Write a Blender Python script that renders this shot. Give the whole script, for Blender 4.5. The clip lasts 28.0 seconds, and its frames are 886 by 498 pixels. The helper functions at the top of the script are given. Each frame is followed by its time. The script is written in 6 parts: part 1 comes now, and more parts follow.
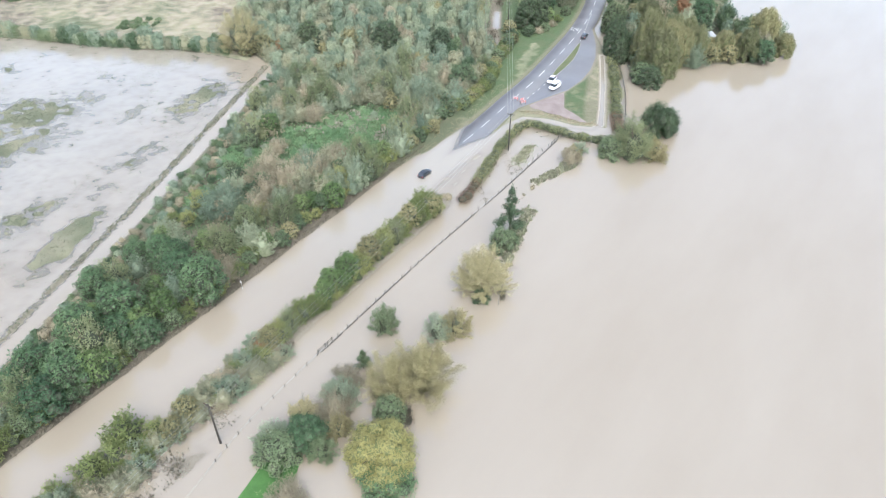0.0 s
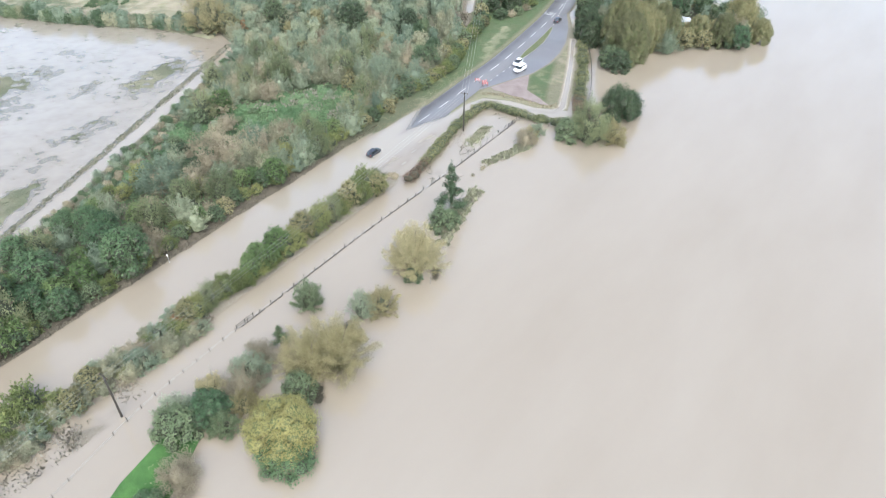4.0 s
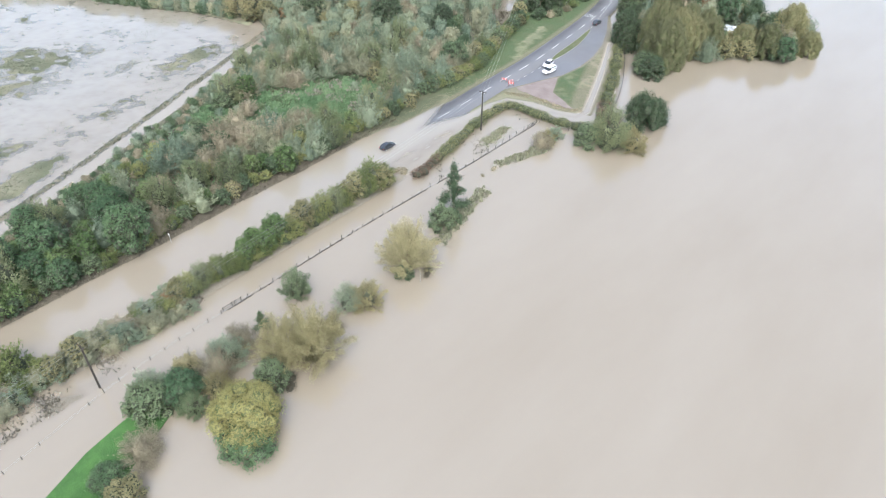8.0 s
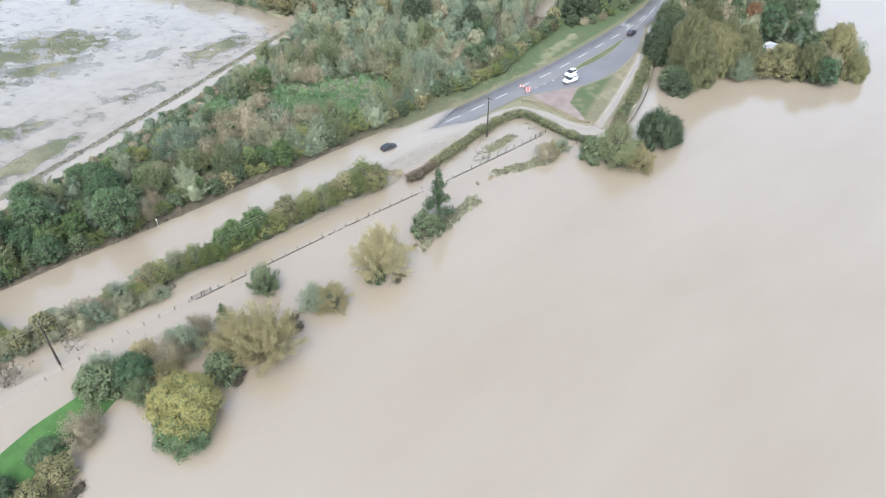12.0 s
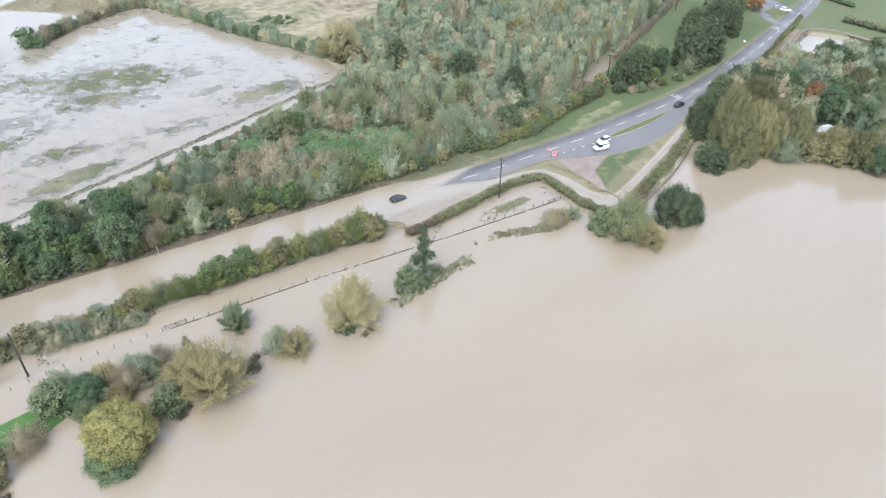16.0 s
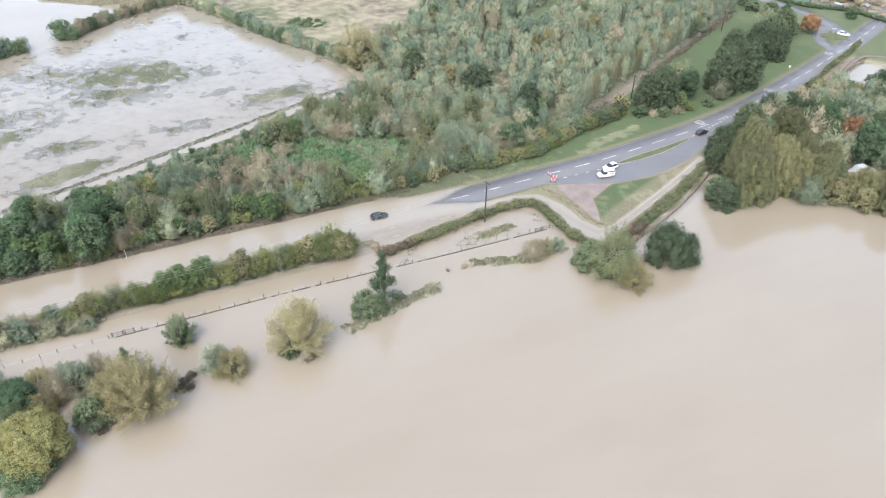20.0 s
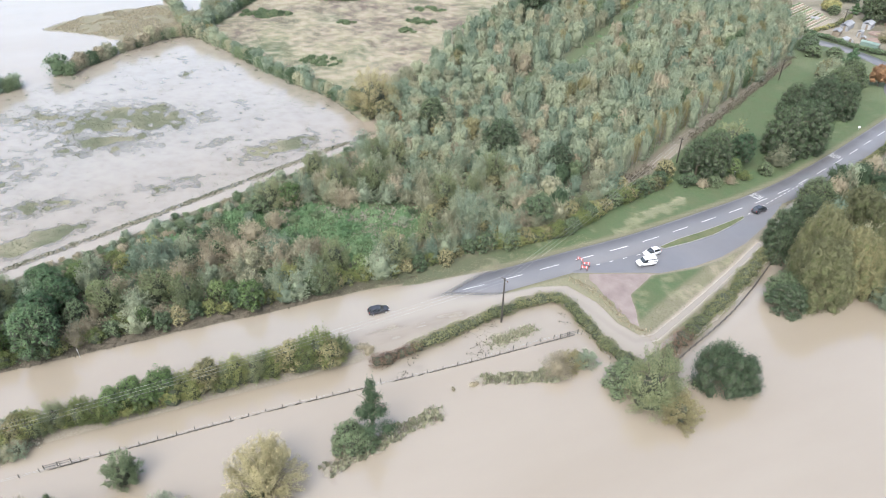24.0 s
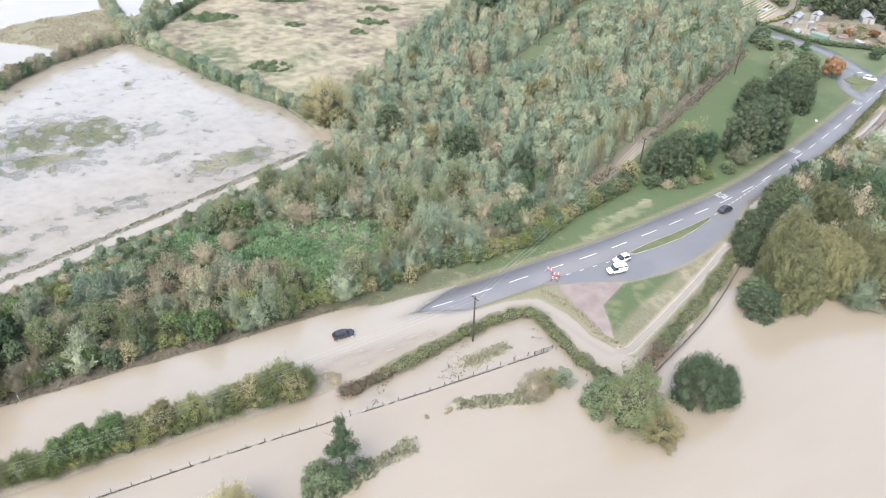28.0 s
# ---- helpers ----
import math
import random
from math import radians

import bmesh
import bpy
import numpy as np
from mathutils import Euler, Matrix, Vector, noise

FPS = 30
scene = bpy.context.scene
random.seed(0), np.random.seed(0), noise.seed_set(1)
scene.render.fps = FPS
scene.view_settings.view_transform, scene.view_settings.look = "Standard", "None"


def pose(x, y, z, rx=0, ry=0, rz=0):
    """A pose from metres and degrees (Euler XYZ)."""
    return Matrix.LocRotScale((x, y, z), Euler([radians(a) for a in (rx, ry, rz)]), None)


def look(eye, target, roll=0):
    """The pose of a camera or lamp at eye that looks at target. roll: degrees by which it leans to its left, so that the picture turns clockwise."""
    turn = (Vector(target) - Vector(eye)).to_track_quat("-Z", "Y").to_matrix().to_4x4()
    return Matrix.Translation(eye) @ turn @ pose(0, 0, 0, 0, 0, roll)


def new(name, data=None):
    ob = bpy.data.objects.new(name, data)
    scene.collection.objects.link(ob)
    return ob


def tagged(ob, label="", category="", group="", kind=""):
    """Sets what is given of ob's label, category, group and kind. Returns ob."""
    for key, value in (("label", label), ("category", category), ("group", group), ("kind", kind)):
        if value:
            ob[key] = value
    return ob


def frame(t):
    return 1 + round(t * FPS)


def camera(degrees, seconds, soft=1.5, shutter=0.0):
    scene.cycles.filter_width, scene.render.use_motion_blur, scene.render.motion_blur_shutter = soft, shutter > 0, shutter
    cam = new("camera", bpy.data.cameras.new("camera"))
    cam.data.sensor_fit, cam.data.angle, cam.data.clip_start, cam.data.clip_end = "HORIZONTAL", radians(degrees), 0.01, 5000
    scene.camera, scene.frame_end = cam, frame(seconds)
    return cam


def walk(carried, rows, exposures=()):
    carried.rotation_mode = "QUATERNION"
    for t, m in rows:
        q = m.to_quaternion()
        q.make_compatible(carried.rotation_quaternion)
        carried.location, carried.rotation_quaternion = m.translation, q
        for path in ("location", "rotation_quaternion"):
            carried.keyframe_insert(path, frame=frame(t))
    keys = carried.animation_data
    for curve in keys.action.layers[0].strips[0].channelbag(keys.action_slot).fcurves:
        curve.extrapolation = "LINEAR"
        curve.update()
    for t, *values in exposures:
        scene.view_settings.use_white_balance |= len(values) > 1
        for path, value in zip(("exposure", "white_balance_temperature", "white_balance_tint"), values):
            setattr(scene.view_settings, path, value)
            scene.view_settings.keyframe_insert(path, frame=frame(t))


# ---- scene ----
cam = camera(64.8, 28.0, 1.0)
METRES, EYE, TILT, LEAN, TURN = 131.0, 96.0, 0.0, 0.0, 34.0
ROWS = [
    (0.0, 0.0, 0.0, 0.0, 0.06, -39.63, -0.08),
    (0.5, 0.0111, 0.0005, -0.0021, 0.12, -39.62, -0.08),
    (1.0, 0.0241, 0.0008, -0.0038, 0.16, -39.65, -0.09),
    (1.5, 0.0387, 0.0014, -0.0051, 0.22, -39.64, -0.08),
    (2.0, 0.0545, 0.0021, -0.0076, 0.25, -39.65, -0.06),
    (2.5, 0.0705, 0.0033, -0.0173, 0.31, -39.66, -0.06),
    (3.0, 0.086, 0.0051, -0.0289, 0.35, -39.67, -0.07),
    (3.5, 0.101, 0.0068, -0.0409, 0.49, -39.66, -0.12),
    (5.5, 0.1637, 0.0116, -0.0524, 7.04, -39.82, -0.83),
    (6.0, 0.168, 0.013, -0.0526, 7.54, -39.82, -0.8),
    (6.5, 0.1758, 0.0154, -0.0519, 7.64, -39.87, -0.62),
    (7.0, 0.184, 0.0176, -0.0524, 7.64, -39.85, -0.62),
    (7.5, 0.1965, 0.0211, -0.0521, 7.72, -39.9, -0.56),
    (8.0, 0.21, 0.0255, -0.0512, 7.8, -39.97, -0.51),
    (8.5, 0.2224, 0.0299, -0.0514, 8.21, -39.99, -0.51),
    (9.0, 0.2362, 0.035, -0.0512, 8.81, -40.02, -0.51),
    (9.5, 0.2519, 0.0408, -0.0501, 9.65, -40.07, -0.49),
    (10.0, 0.267, 0.0468, -0.0504, 10.5, -40.06, -0.48),
    (10.5, 0.2831, 0.0532, -0.0499, 11.54, -40.08, -0.48),
    (11.0, 0.3002, 0.0599, -0.0495, 12.7, -40.09, -0.49),
    (11.5, 0.3182, 0.0668, -0.049, 13.84, -40.12, -0.48),
    (13.5, 0.3927, 0.0981, -0.0474, 18.19, -40.11, -0.47),
    (14.0, 0.4124, 0.1094, -0.0456, 19.3, -39.02, -0.46),
    (14.5, 0.4316, 0.12, -0.0457, 20.41, -37.28, -0.49),
    (15.0, 0.4492, 0.1293, -0.0467, 22.02, -36.38, -0.52),
    (15.5, 0.4695, 0.1411, -0.0471, 23.63, -36.31, -0.5),
    (16.0, 0.4873, 0.1508, -0.0469, 24.69, -36.29, -0.53),
    (16.5, 0.5064, 0.1613, -0.047, 26.98, -36.27, -0.51),
    (17.0, 0.5262, 0.1725, -0.0469, 28.85, -36.28, -0.5),
    (17.5, 0.5467, 0.1849, -0.047, 29.4, -36.39, -0.49),
    (18.0, 0.5651, 0.1996, -0.0463, 29.63, -36.45, -0.52),
    (18.5, 0.5796, 0.2172, -0.0464, 30.32, -36.44, -0.57),
    (19.0, 0.5891, 0.2375, -0.0462, 30.46, -36.41, -0.66),
    (19.5, 0.5929, 0.2587, -0.0467, 30.55, -36.32, -0.71),
    (20.0, 0.5911, 0.2812, -0.0465, 31.46, -36.23, -0.72),
    (20.5, 0.5851, 0.3051, -0.0459, 33.44, -36.15, -0.73),
    (23.0, 0.5231, 0.4452, -0.0428, 34.55, -35.67, -0.74),
    (23.5, 0.5086, 0.471, -0.0422, 34.57, -35.48, -0.81),
    (24.0, 0.4952, 0.4896, -0.0418, 34.57, -35.39, -0.89),
    (24.5, 0.4835, 0.5036, -0.0419, 34.53, -35.33, -0.94),
    (25.0, 0.4744, 0.5139, -0.0412, 34.45, -35.33, -0.95),
    (25.5, 0.4671, 0.5213, -0.0407, 33.98, -35.37, -0.97),
    (26.0, 0.462, 0.5261, -0.0404, 33.18, -35.44, -0.98),
    (26.5, 0.4589, 0.5286, -0.0404, 32.37, -35.52, -0.97),
    (27.0, 0.457, 0.5297, -0.0402, 31.64, -35.65, -0.99),
    (27.5, 0.4561, 0.5306, -0.0398, 31.01, -35.75, -0.97),
    (28.0, 0.455, 0.531, -0.0399, 30.43, -35.83, -0.97),
]
walk(cam, [(t, pose(0, 0, EYE, TILT, LEAN, TURN) @ pose(METRES * x, METRES * y, METRES * z, 90 + pitch, roll, yaw)) for t, x, y, z, yaw, pitch, roll in ROWS],
     exposures=[(0.0, 1.93, 5960, 7), (6.0, 1.80, 6030, 7), (14.0, 1.77, 6090, 8), (20.0, 1.80, 6200, 9), (23.0, 1.77, 6230, 9), (26.0, 1.97, 6270, 10), (28.0, 1.96, 6270, 10)])

# ---- world, sun, exposure ----
SUN_DIR = Vector((0.45, -0.5, 0.9)).normalized()
world = bpy.data.worlds.new("overcast_sky")
scene.world = world
world.use_nodes = True
wn, wl = world.node_tree.nodes, world.node_tree.links
wn.clear()
sky = wn.new("ShaderNodeTexSky")
sky.sky_type = "NISHITA"
sky.sun_disc = False
sky.sun_elevation = math.asin(SUN_DIR.z)
sky.sun_rotation = math.atan2(SUN_DIR.x, SUN_DIR.y)
sky.air_density, sky.dust_density, sky.ozone_density = 1.0, 4.0, 1.0
pale = wn.new("ShaderNodeHueSaturation")
pale.inputs["Saturation"].default_value = 0.64
wback = wn.new("ShaderNodeBackground")
wback.inputs["Strength"].default_value = 0.15
wout = wn.new("ShaderNodeOutputWorld")
wl.new(sky.outputs["Color"], pale.inputs["Color"])
wl.new(pale.outputs["Color"], wback.inputs["Color"])
wl.new(wback.outputs["Background"], wout.inputs["Surface"])
sun_data = bpy.data.lights.new("sun", "SUN")
sun_data.energy, sun_data.angle, sun_data.color = 0.8, radians(40), (1.0, 0.98, 0.95)
sun = new("sun", sun_data)
sun.matrix_world = look(SUN_DIR * 400, (0, 0, 0))

# ---- materials ----


def nodes_of(name):
    m = bpy.data.materials.new(name)
    m.use_nodes = True
    nt = m.node_tree
    nt.nodes.clear()
    out = nt.nodes.new("ShaderNodeOutputMaterial")
    return m, nt, out


def nd(nt, kind, **props):
    n = nt.nodes.new("ShaderNode" + kind)
    for k, v in props.items():
        n.inputs[k.replace("_", " ")].default_value = v
    return n


def ramp(nt, fac, stops):
    r = nt.nodes.new("ShaderNodeValToRGB")
    el = r.color_ramp.elements
    while len(el) < len(stops):
        el.new(0.5)
    for e, (p, c) in zip(el, stops):
        e.position, e.color = p, (*c, 1)
    nt.links.new(fac, r.inputs["Fac"])
    return r.outputs["Color"]


def mixc(nt, fac, a, b, blend="MIX"):
    m = nt.nodes.new("ShaderNodeMix")
    m.data_type, m.blend_type = "RGBA", blend
    for sock, v in ((m.inputs["Factor"], fac), (m.inputs["A"], a), (m.inputs["B"], b)):
        if isinstance(v, (int, float)):
            sock.default_value = v
        elif isinstance(v, tuple):
            sock.default_value = (*v, 1)
        else:
            nt.links.new(v, sock)
    return m.outputs["Result"]


def noise_fac(nt, scale, detail=4.0, rough=0.55, coord=None, lo=0.3, hi=0.7):
    if coord is None:
        coord = nt.nodes.new("ShaderNodeNewGeometry").outputs["Position"]
    n = nd(nt, "TexNoise", Scale=scale, Detail=detail, Roughness=rough)
    nt.links.new(coord, n.inputs["Vector"])
    r = nd(nt, "MapRange", From_Min=lo, From_Max=hi)
    nt.links.new(n.outputs["Fac"], r.inputs["Value"])
    return r.outputs["Result"]


def bumped(nt, fac, strength, distance):
    b = nd(nt, "Bump", Strength=strength, Distance=distance)
    nt.links.new(fac, b.inputs["Height"])
    return b.outputs["Normal"]


def surface(name, ca, cb, big=0.3, fine=6.0, rough=0.8, metal=0.0, bump=0.3, dist=0.02, spec=0.5, coat=0.0):
    """Two tones mixed by noise at two scales, with fine relief."""
    m, nt, out = nodes_of(name)
    p = nd(nt, "BsdfPrincipled", Roughness=rough, Metallic=metal)
    p.inputs["Specular IOR Level"].default_value = spec
    p.inputs["Coat Weight"].default_value = coat
    co = nt.nodes.new("ShaderNodeTexCoord").outputs["Object"]
    a = noise_fac(nt, big, coord=co)
    f = noise_fac(nt, fine, coord=co)
    c1 = mixc(nt, a, ca, cb)
    dark = tuple(0.6 * v for v in ca)
    mul = nt.nodes.new("ShaderNodeMath")
    mul.operation = "MULTIPLY"
    mul.inputs[1].default_value = 0.35
    nt.links.new(f, mul.inputs[0])
    c2 = mixc(nt, mul.outputs[0], c1, dark)
    nt.links.new(c2, p.inputs["Base Color"])
    if bump:
        nt.links.new(bumped(nt, f, bump, dist), p.inputs["Normal"])
    nt.links.new(p.outputs[0], out.inputs["Surface"])
    return m


def foliage(name, dark, mid, light, rough=0.6):
    """Leaves: tone by plant, by leaf and by patch, with some light let through."""
    m, nt, out = nodes_of(name)
    geo = nt.nodes.new("ShaderNodeNewGeometry")
    obj = nt.nodes.new("ShaderNodeObjectInfo")
    att = nt.nodes.new("ShaderNodeAttribute")
    att.attribute_name = "tint"
    add = nt.nodes.new("ShaderNodeMath")
    add.operation = "ADD"
    nt.links.new(obj.outputs["Random"], add.inputs[0])
    nt.links.new(att.outputs["Fac"], add.inputs[1])
    fr = nt.nodes.new("ShaderNodeMath")
    fr.operation = "FRACT"
    nt.links.new(add.outputs[0], fr.inputs[0])
    patch = noise_fac(nt, 0.6, 4.0, 0.65)
    s1 = nt.nodes.new("ShaderNodeMath")
    s1.operation = "MULTIPLY_ADD"
    s1.inputs[1].default_value = 0.46
    nt.links.new(fr.outputs[0], s1.inputs[0])
    s2 = nt.nodes.new("ShaderNodeMath")
    s2.operation = "MULTIPLY_ADD"
    s2.inputs[1].default_value = 0.13
    nt.links.new(geo.outputs["Random Per Island"], s2.inputs[0])
    s3 = nt.nodes.new("ShaderNodeMath")
    s3.operation = "MULTIPLY"
    s3.inputs[1].default_value = 0.23
    nt.links.new(patch, s3.inputs[0])
    nt.links.new(s3.outputs[0], s2.inputs[2])
    fleck = noise_fac(nt, 3.4, 3.0, 0.7)
    s4 = nt.nodes.new("ShaderNodeMath")
    s4.operation = "MULTIPLY_ADD"
    s4.inputs[1].default_value = 0.12
    nt.links.new(fleck, s4.inputs[0])
    nt.links.new(s2.outputs[0], s4.inputs[2])
    nt.links.new(s4.outputs[0], s1.inputs[2])
    col = ramp(nt, s1.outputs[0], [(0.06, dark), (0.42, mid), (0.84, light)])
    p = nd(nt, "BsdfPrincipled", Roughness=rough)
    p.inputs["Specular IOR Level"].default_value = 0.12
    nt.links.new(bumped(nt, fleck, 0.7, 0.25), p.inputs["Normal"])
    t = nd(nt, "BsdfTranslucent")
    nt.links.new(col, p.inputs["Base Color"])
    nt.links.new(col, t.inputs["Color"])
    mx = nd(nt, "MixShader", Fac=0.22)
    nt.links.new(p.outputs[0], mx.inputs[1])
    nt.links.new(t.outputs[0], mx.inputs[2])
    nt.links.new(mx.outputs[0], out.inputs["Surface"])
    return m


F_GREEN = foliage("leaves_deep_green", (0.03, 0.06, 0.034), (0.068, 0.118, 0.06), (0.142, 0.198, 0.098))
F_OAK = foliage("leaves_dark_oak", (0.03, 0.05, 0.03), (0.066, 0.096, 0.052), (0.135, 0.165, 0.083))
# grey-green made paler and bluer: distance haze is put into the colour
F_BLUE = foliage("leaves_grey_green_haze", (0.088, 0.127, 0.095), (0.174, 0.218, 0.154), (0.288, 0.321, 0.215))
F_TEAL = foliage("leaves_thorn_green", (0.036, 0.06, 0.035), (0.086, 0.124, 0.067), (0.172, 0.208, 0.114))
# sage likewise has distance haze mixed into its tones
F_SAGE = foliage("leaves_willow_sage_haze", (0.11, 0.145, 0.101), (0.209, 0.242, 0.163), (0.33, 0.35, 0.229))
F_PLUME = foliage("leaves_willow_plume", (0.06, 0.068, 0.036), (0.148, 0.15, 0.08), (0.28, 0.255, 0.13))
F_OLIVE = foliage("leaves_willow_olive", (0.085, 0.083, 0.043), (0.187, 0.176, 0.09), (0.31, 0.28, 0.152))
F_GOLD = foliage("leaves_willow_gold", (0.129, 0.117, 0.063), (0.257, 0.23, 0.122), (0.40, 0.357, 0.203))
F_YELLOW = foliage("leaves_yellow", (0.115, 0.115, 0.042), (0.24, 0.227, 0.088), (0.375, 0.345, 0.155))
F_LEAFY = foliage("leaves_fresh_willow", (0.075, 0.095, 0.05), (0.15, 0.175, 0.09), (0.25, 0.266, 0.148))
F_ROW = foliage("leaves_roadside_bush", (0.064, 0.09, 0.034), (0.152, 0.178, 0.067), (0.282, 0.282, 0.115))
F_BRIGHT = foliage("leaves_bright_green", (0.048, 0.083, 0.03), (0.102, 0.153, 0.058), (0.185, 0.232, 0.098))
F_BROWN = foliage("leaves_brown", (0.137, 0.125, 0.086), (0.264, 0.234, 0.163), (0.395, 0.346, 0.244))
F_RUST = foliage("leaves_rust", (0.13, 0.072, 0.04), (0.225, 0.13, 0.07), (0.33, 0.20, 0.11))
# hedge leaves; also the painted shade inside two pale crowns
F_HEDGE_AND_SHADE = foliage("leaves_hedge_and_core_shade", (0.06, 0.076, 0.036), (0.128, 0.145, 0.066), (0.215, 0.21, 0.107))
F_DEAD = foliage("dead_wet_stalks", (0.05, 0.046, 0.034), (0.10, 0.09, 0.066), (0.175, 0.157, 0.118))
F_DUSK = foliage("leaves_dull_sage", (0.112, 0.125, 0.082), (0.213, 0.218, 0.146), (0.342, 0.33, 0.216))
F_NETTLE = foliage("leaves_nettle", (0.059, 0.113, 0.054), (0.121, 0.203, 0.1), (0.221, 0.294, 0.164))
F_GRASS = foliage("grass_blades", (0.028, 0.043, 0.014), (0.056, 0.076, 0.026), (0.101, 0.113, 0.045))
F_STRAW = foliage("dry_grass", (0.15, 0.125, 0.08), (0.24, 0.205, 0.14), (0.35, 0.30, 0.215))
F_REED = foliage("flood_debris", (0.14, 0.125, 0.10), (0.24, 0.22, 0.18), (0.36, 0.34, 0.29))
F_BRAMBLE = foliage("leaves_bramble", (0.08, 0.055, 0.038), (0.15, 0.097, 0.068), (0.21, 0.155, 0.098))
F_SEDGE = foliage("drowned_grass", (0.052, 0.066, 0.042), (0.105, 0.122, 0.08), (0.18, 0.19, 0.13))
# dark core colour: twigs, and painted-in shade for the gaps between leaves
TWIG_SHADE = surface("twigs_and_inner_shade", (0.03, 0.038, 0.022), (0.055, 0.062, 0.036), 1.5, 6, 0.95)
BARK = surface("bark", (0.09, 0.07, 0.05), (0.17, 0.14, 0.10), 0.8, 9, 0.9, bump=0.6)
BARK_GREY = surface("bark_grey", (0.20, 0.18, 0.15), (0.30, 0.28, 0.24), 0.8, 9, 0.9, bump=0.6)
POLE_WOOD = surface("creosoted_wood", (0.022, 0.018, 0.014), (0.045, 0.038, 0.03), 0.6, 12, 0.85, bump=0.4)
POST_WOOD = surface("weathered_wood", (0.045, 0.04, 0.032), (0.085, 0.075, 0.062), 0.6, 12, 0.9, bump=0.4)
WIRE = surface("grey_wire", (0.30, 0.305, 0.29), (0.40, 0.405, 0.385), 1, 5, 0.5, 0.6, 0)
STEEL = surface("galvanised_steel", (0.42, 0.43, 0.43), (0.55, 0.55, 0.55), 1, 8, 0.45, 0.8, 0.1)
CERAMIC = surface("brown_ceramic", (0.10, 0.05, 0.03), (0.16, 0.08, 0.05), 2, 8, 0.25, 0, 0)
PAINT_WHITE = surface("white_road_paint", (0.42, 0.42, 0.40), (0.60, 0.60, 0.58), 0.8, 9, 0.75, bump=0.2)
KERB = surface("concrete_kerb", (0.19, 0.185, 0.175), (0.27, 0.265, 0.25), 0.6, 8, 0.9)
MUD = surface("wet_gravel_mud", (0.135, 0.105, 0.095), (0.20, 0.165, 0.15), 0.35, 5, 0.7, bump=0.5, dist=0.05)
WHITE_BODY = surface("white_car_paint", (0.62, 0.62, 0.63), (0.66, 0.66, 0.67), 0.4, 2, 0.3, 0, 0, coat=0.6)
BLACK_BODY = surface("black_car_paint", (0.012, 0.013, 0.018), (0.02, 0.021, 0.026), 0.4, 2, 0.25, 0, 0, coat=0.8)
GLASS_DARK = surface("tinted_car_glass", (0.02, 0.025, 0.03), (0.03, 0.035, 0.04), 1, 3, 0.06, 0, 0, spec=0.9)
RUBBER = surface("tyre_rubber", (0.02, 0.02, 0.02), (0.04, 0.04, 0.04), 3, 15, 0.85)
ALLOY = surface("alloy_rim", (0.45, 0.45, 0.46), (0.55, 0.55, 0.56), 3, 9, 0.35, 0.9, 0)
LAMP_GLASS = surface("headlamp_glass", (0.65, 0.66, 0.68), (0.75, 0.76, 0.78), 3, 9, 0.1, 0, 0)
LAMP_RED = surface("tail_lamp_red", (0.35, 0.02, 0.02), (0.45, 0.03, 0.03), 3, 9, 0.2, 0, 0)
PLASTIC_RED = surface("red_barrier_plastic", (0.42, 0.06, 0.05), (0.50, 0.09, 0.075), 1, 6, 0.5)
PLASTIC_WHITE = surface("white_plastic", (0.5, 0.5, 0.5), (0.58, 0.58, 0.57), 1, 6, 0.5)
PLASTIC_BLACK = surface("black_plastic", (0.025, 0.025, 0.025), (0.04, 0.04, 0.04), 1, 6, 0.6)
TARP = surface("pale_tarpaulin", (0.22, 0.24, 0.26), (0.36, 0.37, 0.38), 0.5, 3, 0.55, bump=0.8, dist=0.1)
SHED_WOOD = surface("shed_boards", (0.12, 0.095, 0.07), (0.18, 0.15, 0.115), 0.5, 6, 0.85)
SHED_ROOF = surface("shed_felt", (0.16, 0.165, 0.175), (0.23, 0.235, 0.24), 0.5, 5, 0.8)
SHED_WHITE = surface("pale_sheeting", (0.20, 0.205, 0.21), (0.29, 0.295, 0.30), 0.5, 5, 0.6)
SOIL = surface("bare_soil", (0.10, 0.08, 0.065), (0.16, 0.135, 0.11), 0.3, 3, 0.95, bump=0.6, dist=0.05)
EDGING = surface("pale_edging_boards", (0.34, 0.30, 0.24), (0.45, 0.40, 0.33), 0.5, 5, 0.85)
TANK_GREEN = surface("green_tank_paint", (0.10, 0.15, 0.13), (0.15, 0.20, 0.17), 0.5, 5, 0.6)
TERRACOTTA = surface("rusty_heap", (0.13, 0.09, 0.07), (0.21, 0.16, 0.135), 0.4, 3, 0.9)


def asphalt():
    m, nt, out = nodes_of("worn_asphalt")
    p = nd(nt, "BsdfPrincipled", Roughness=0.72)
    big = noise_fac(nt, 0.12, 5, 0.6)
    fine = noise_fac(nt, 5.0, 4, 0.7)
    c = mixc(nt, big, (0.082, 0.084, 0.093), (0.122, 0.122, 0.13))
    c = mixc(nt, fine, c, (0.11, 0.109, 0.113), "MIX")
    wet = noise_fac(nt, 0.06, 3, 0.5, lo=0.4, hi=0.62)
    rr = nd(nt, "MapRange", To_Min=0.42, To_Max=0.8)
    nt.links.new(wet, rr.inputs["Value"])
    nt.links.new(rr.outputs[0], p.inputs["Roughness"])
    nt.links.new(c, p.inputs["Base Color"])
    nt.links.new(bumped(nt, fine, 0.3, 0.01), p.inputs["Normal"])
    nt.links.new(p.outputs[0], out.inputs["Surface"])
    return m


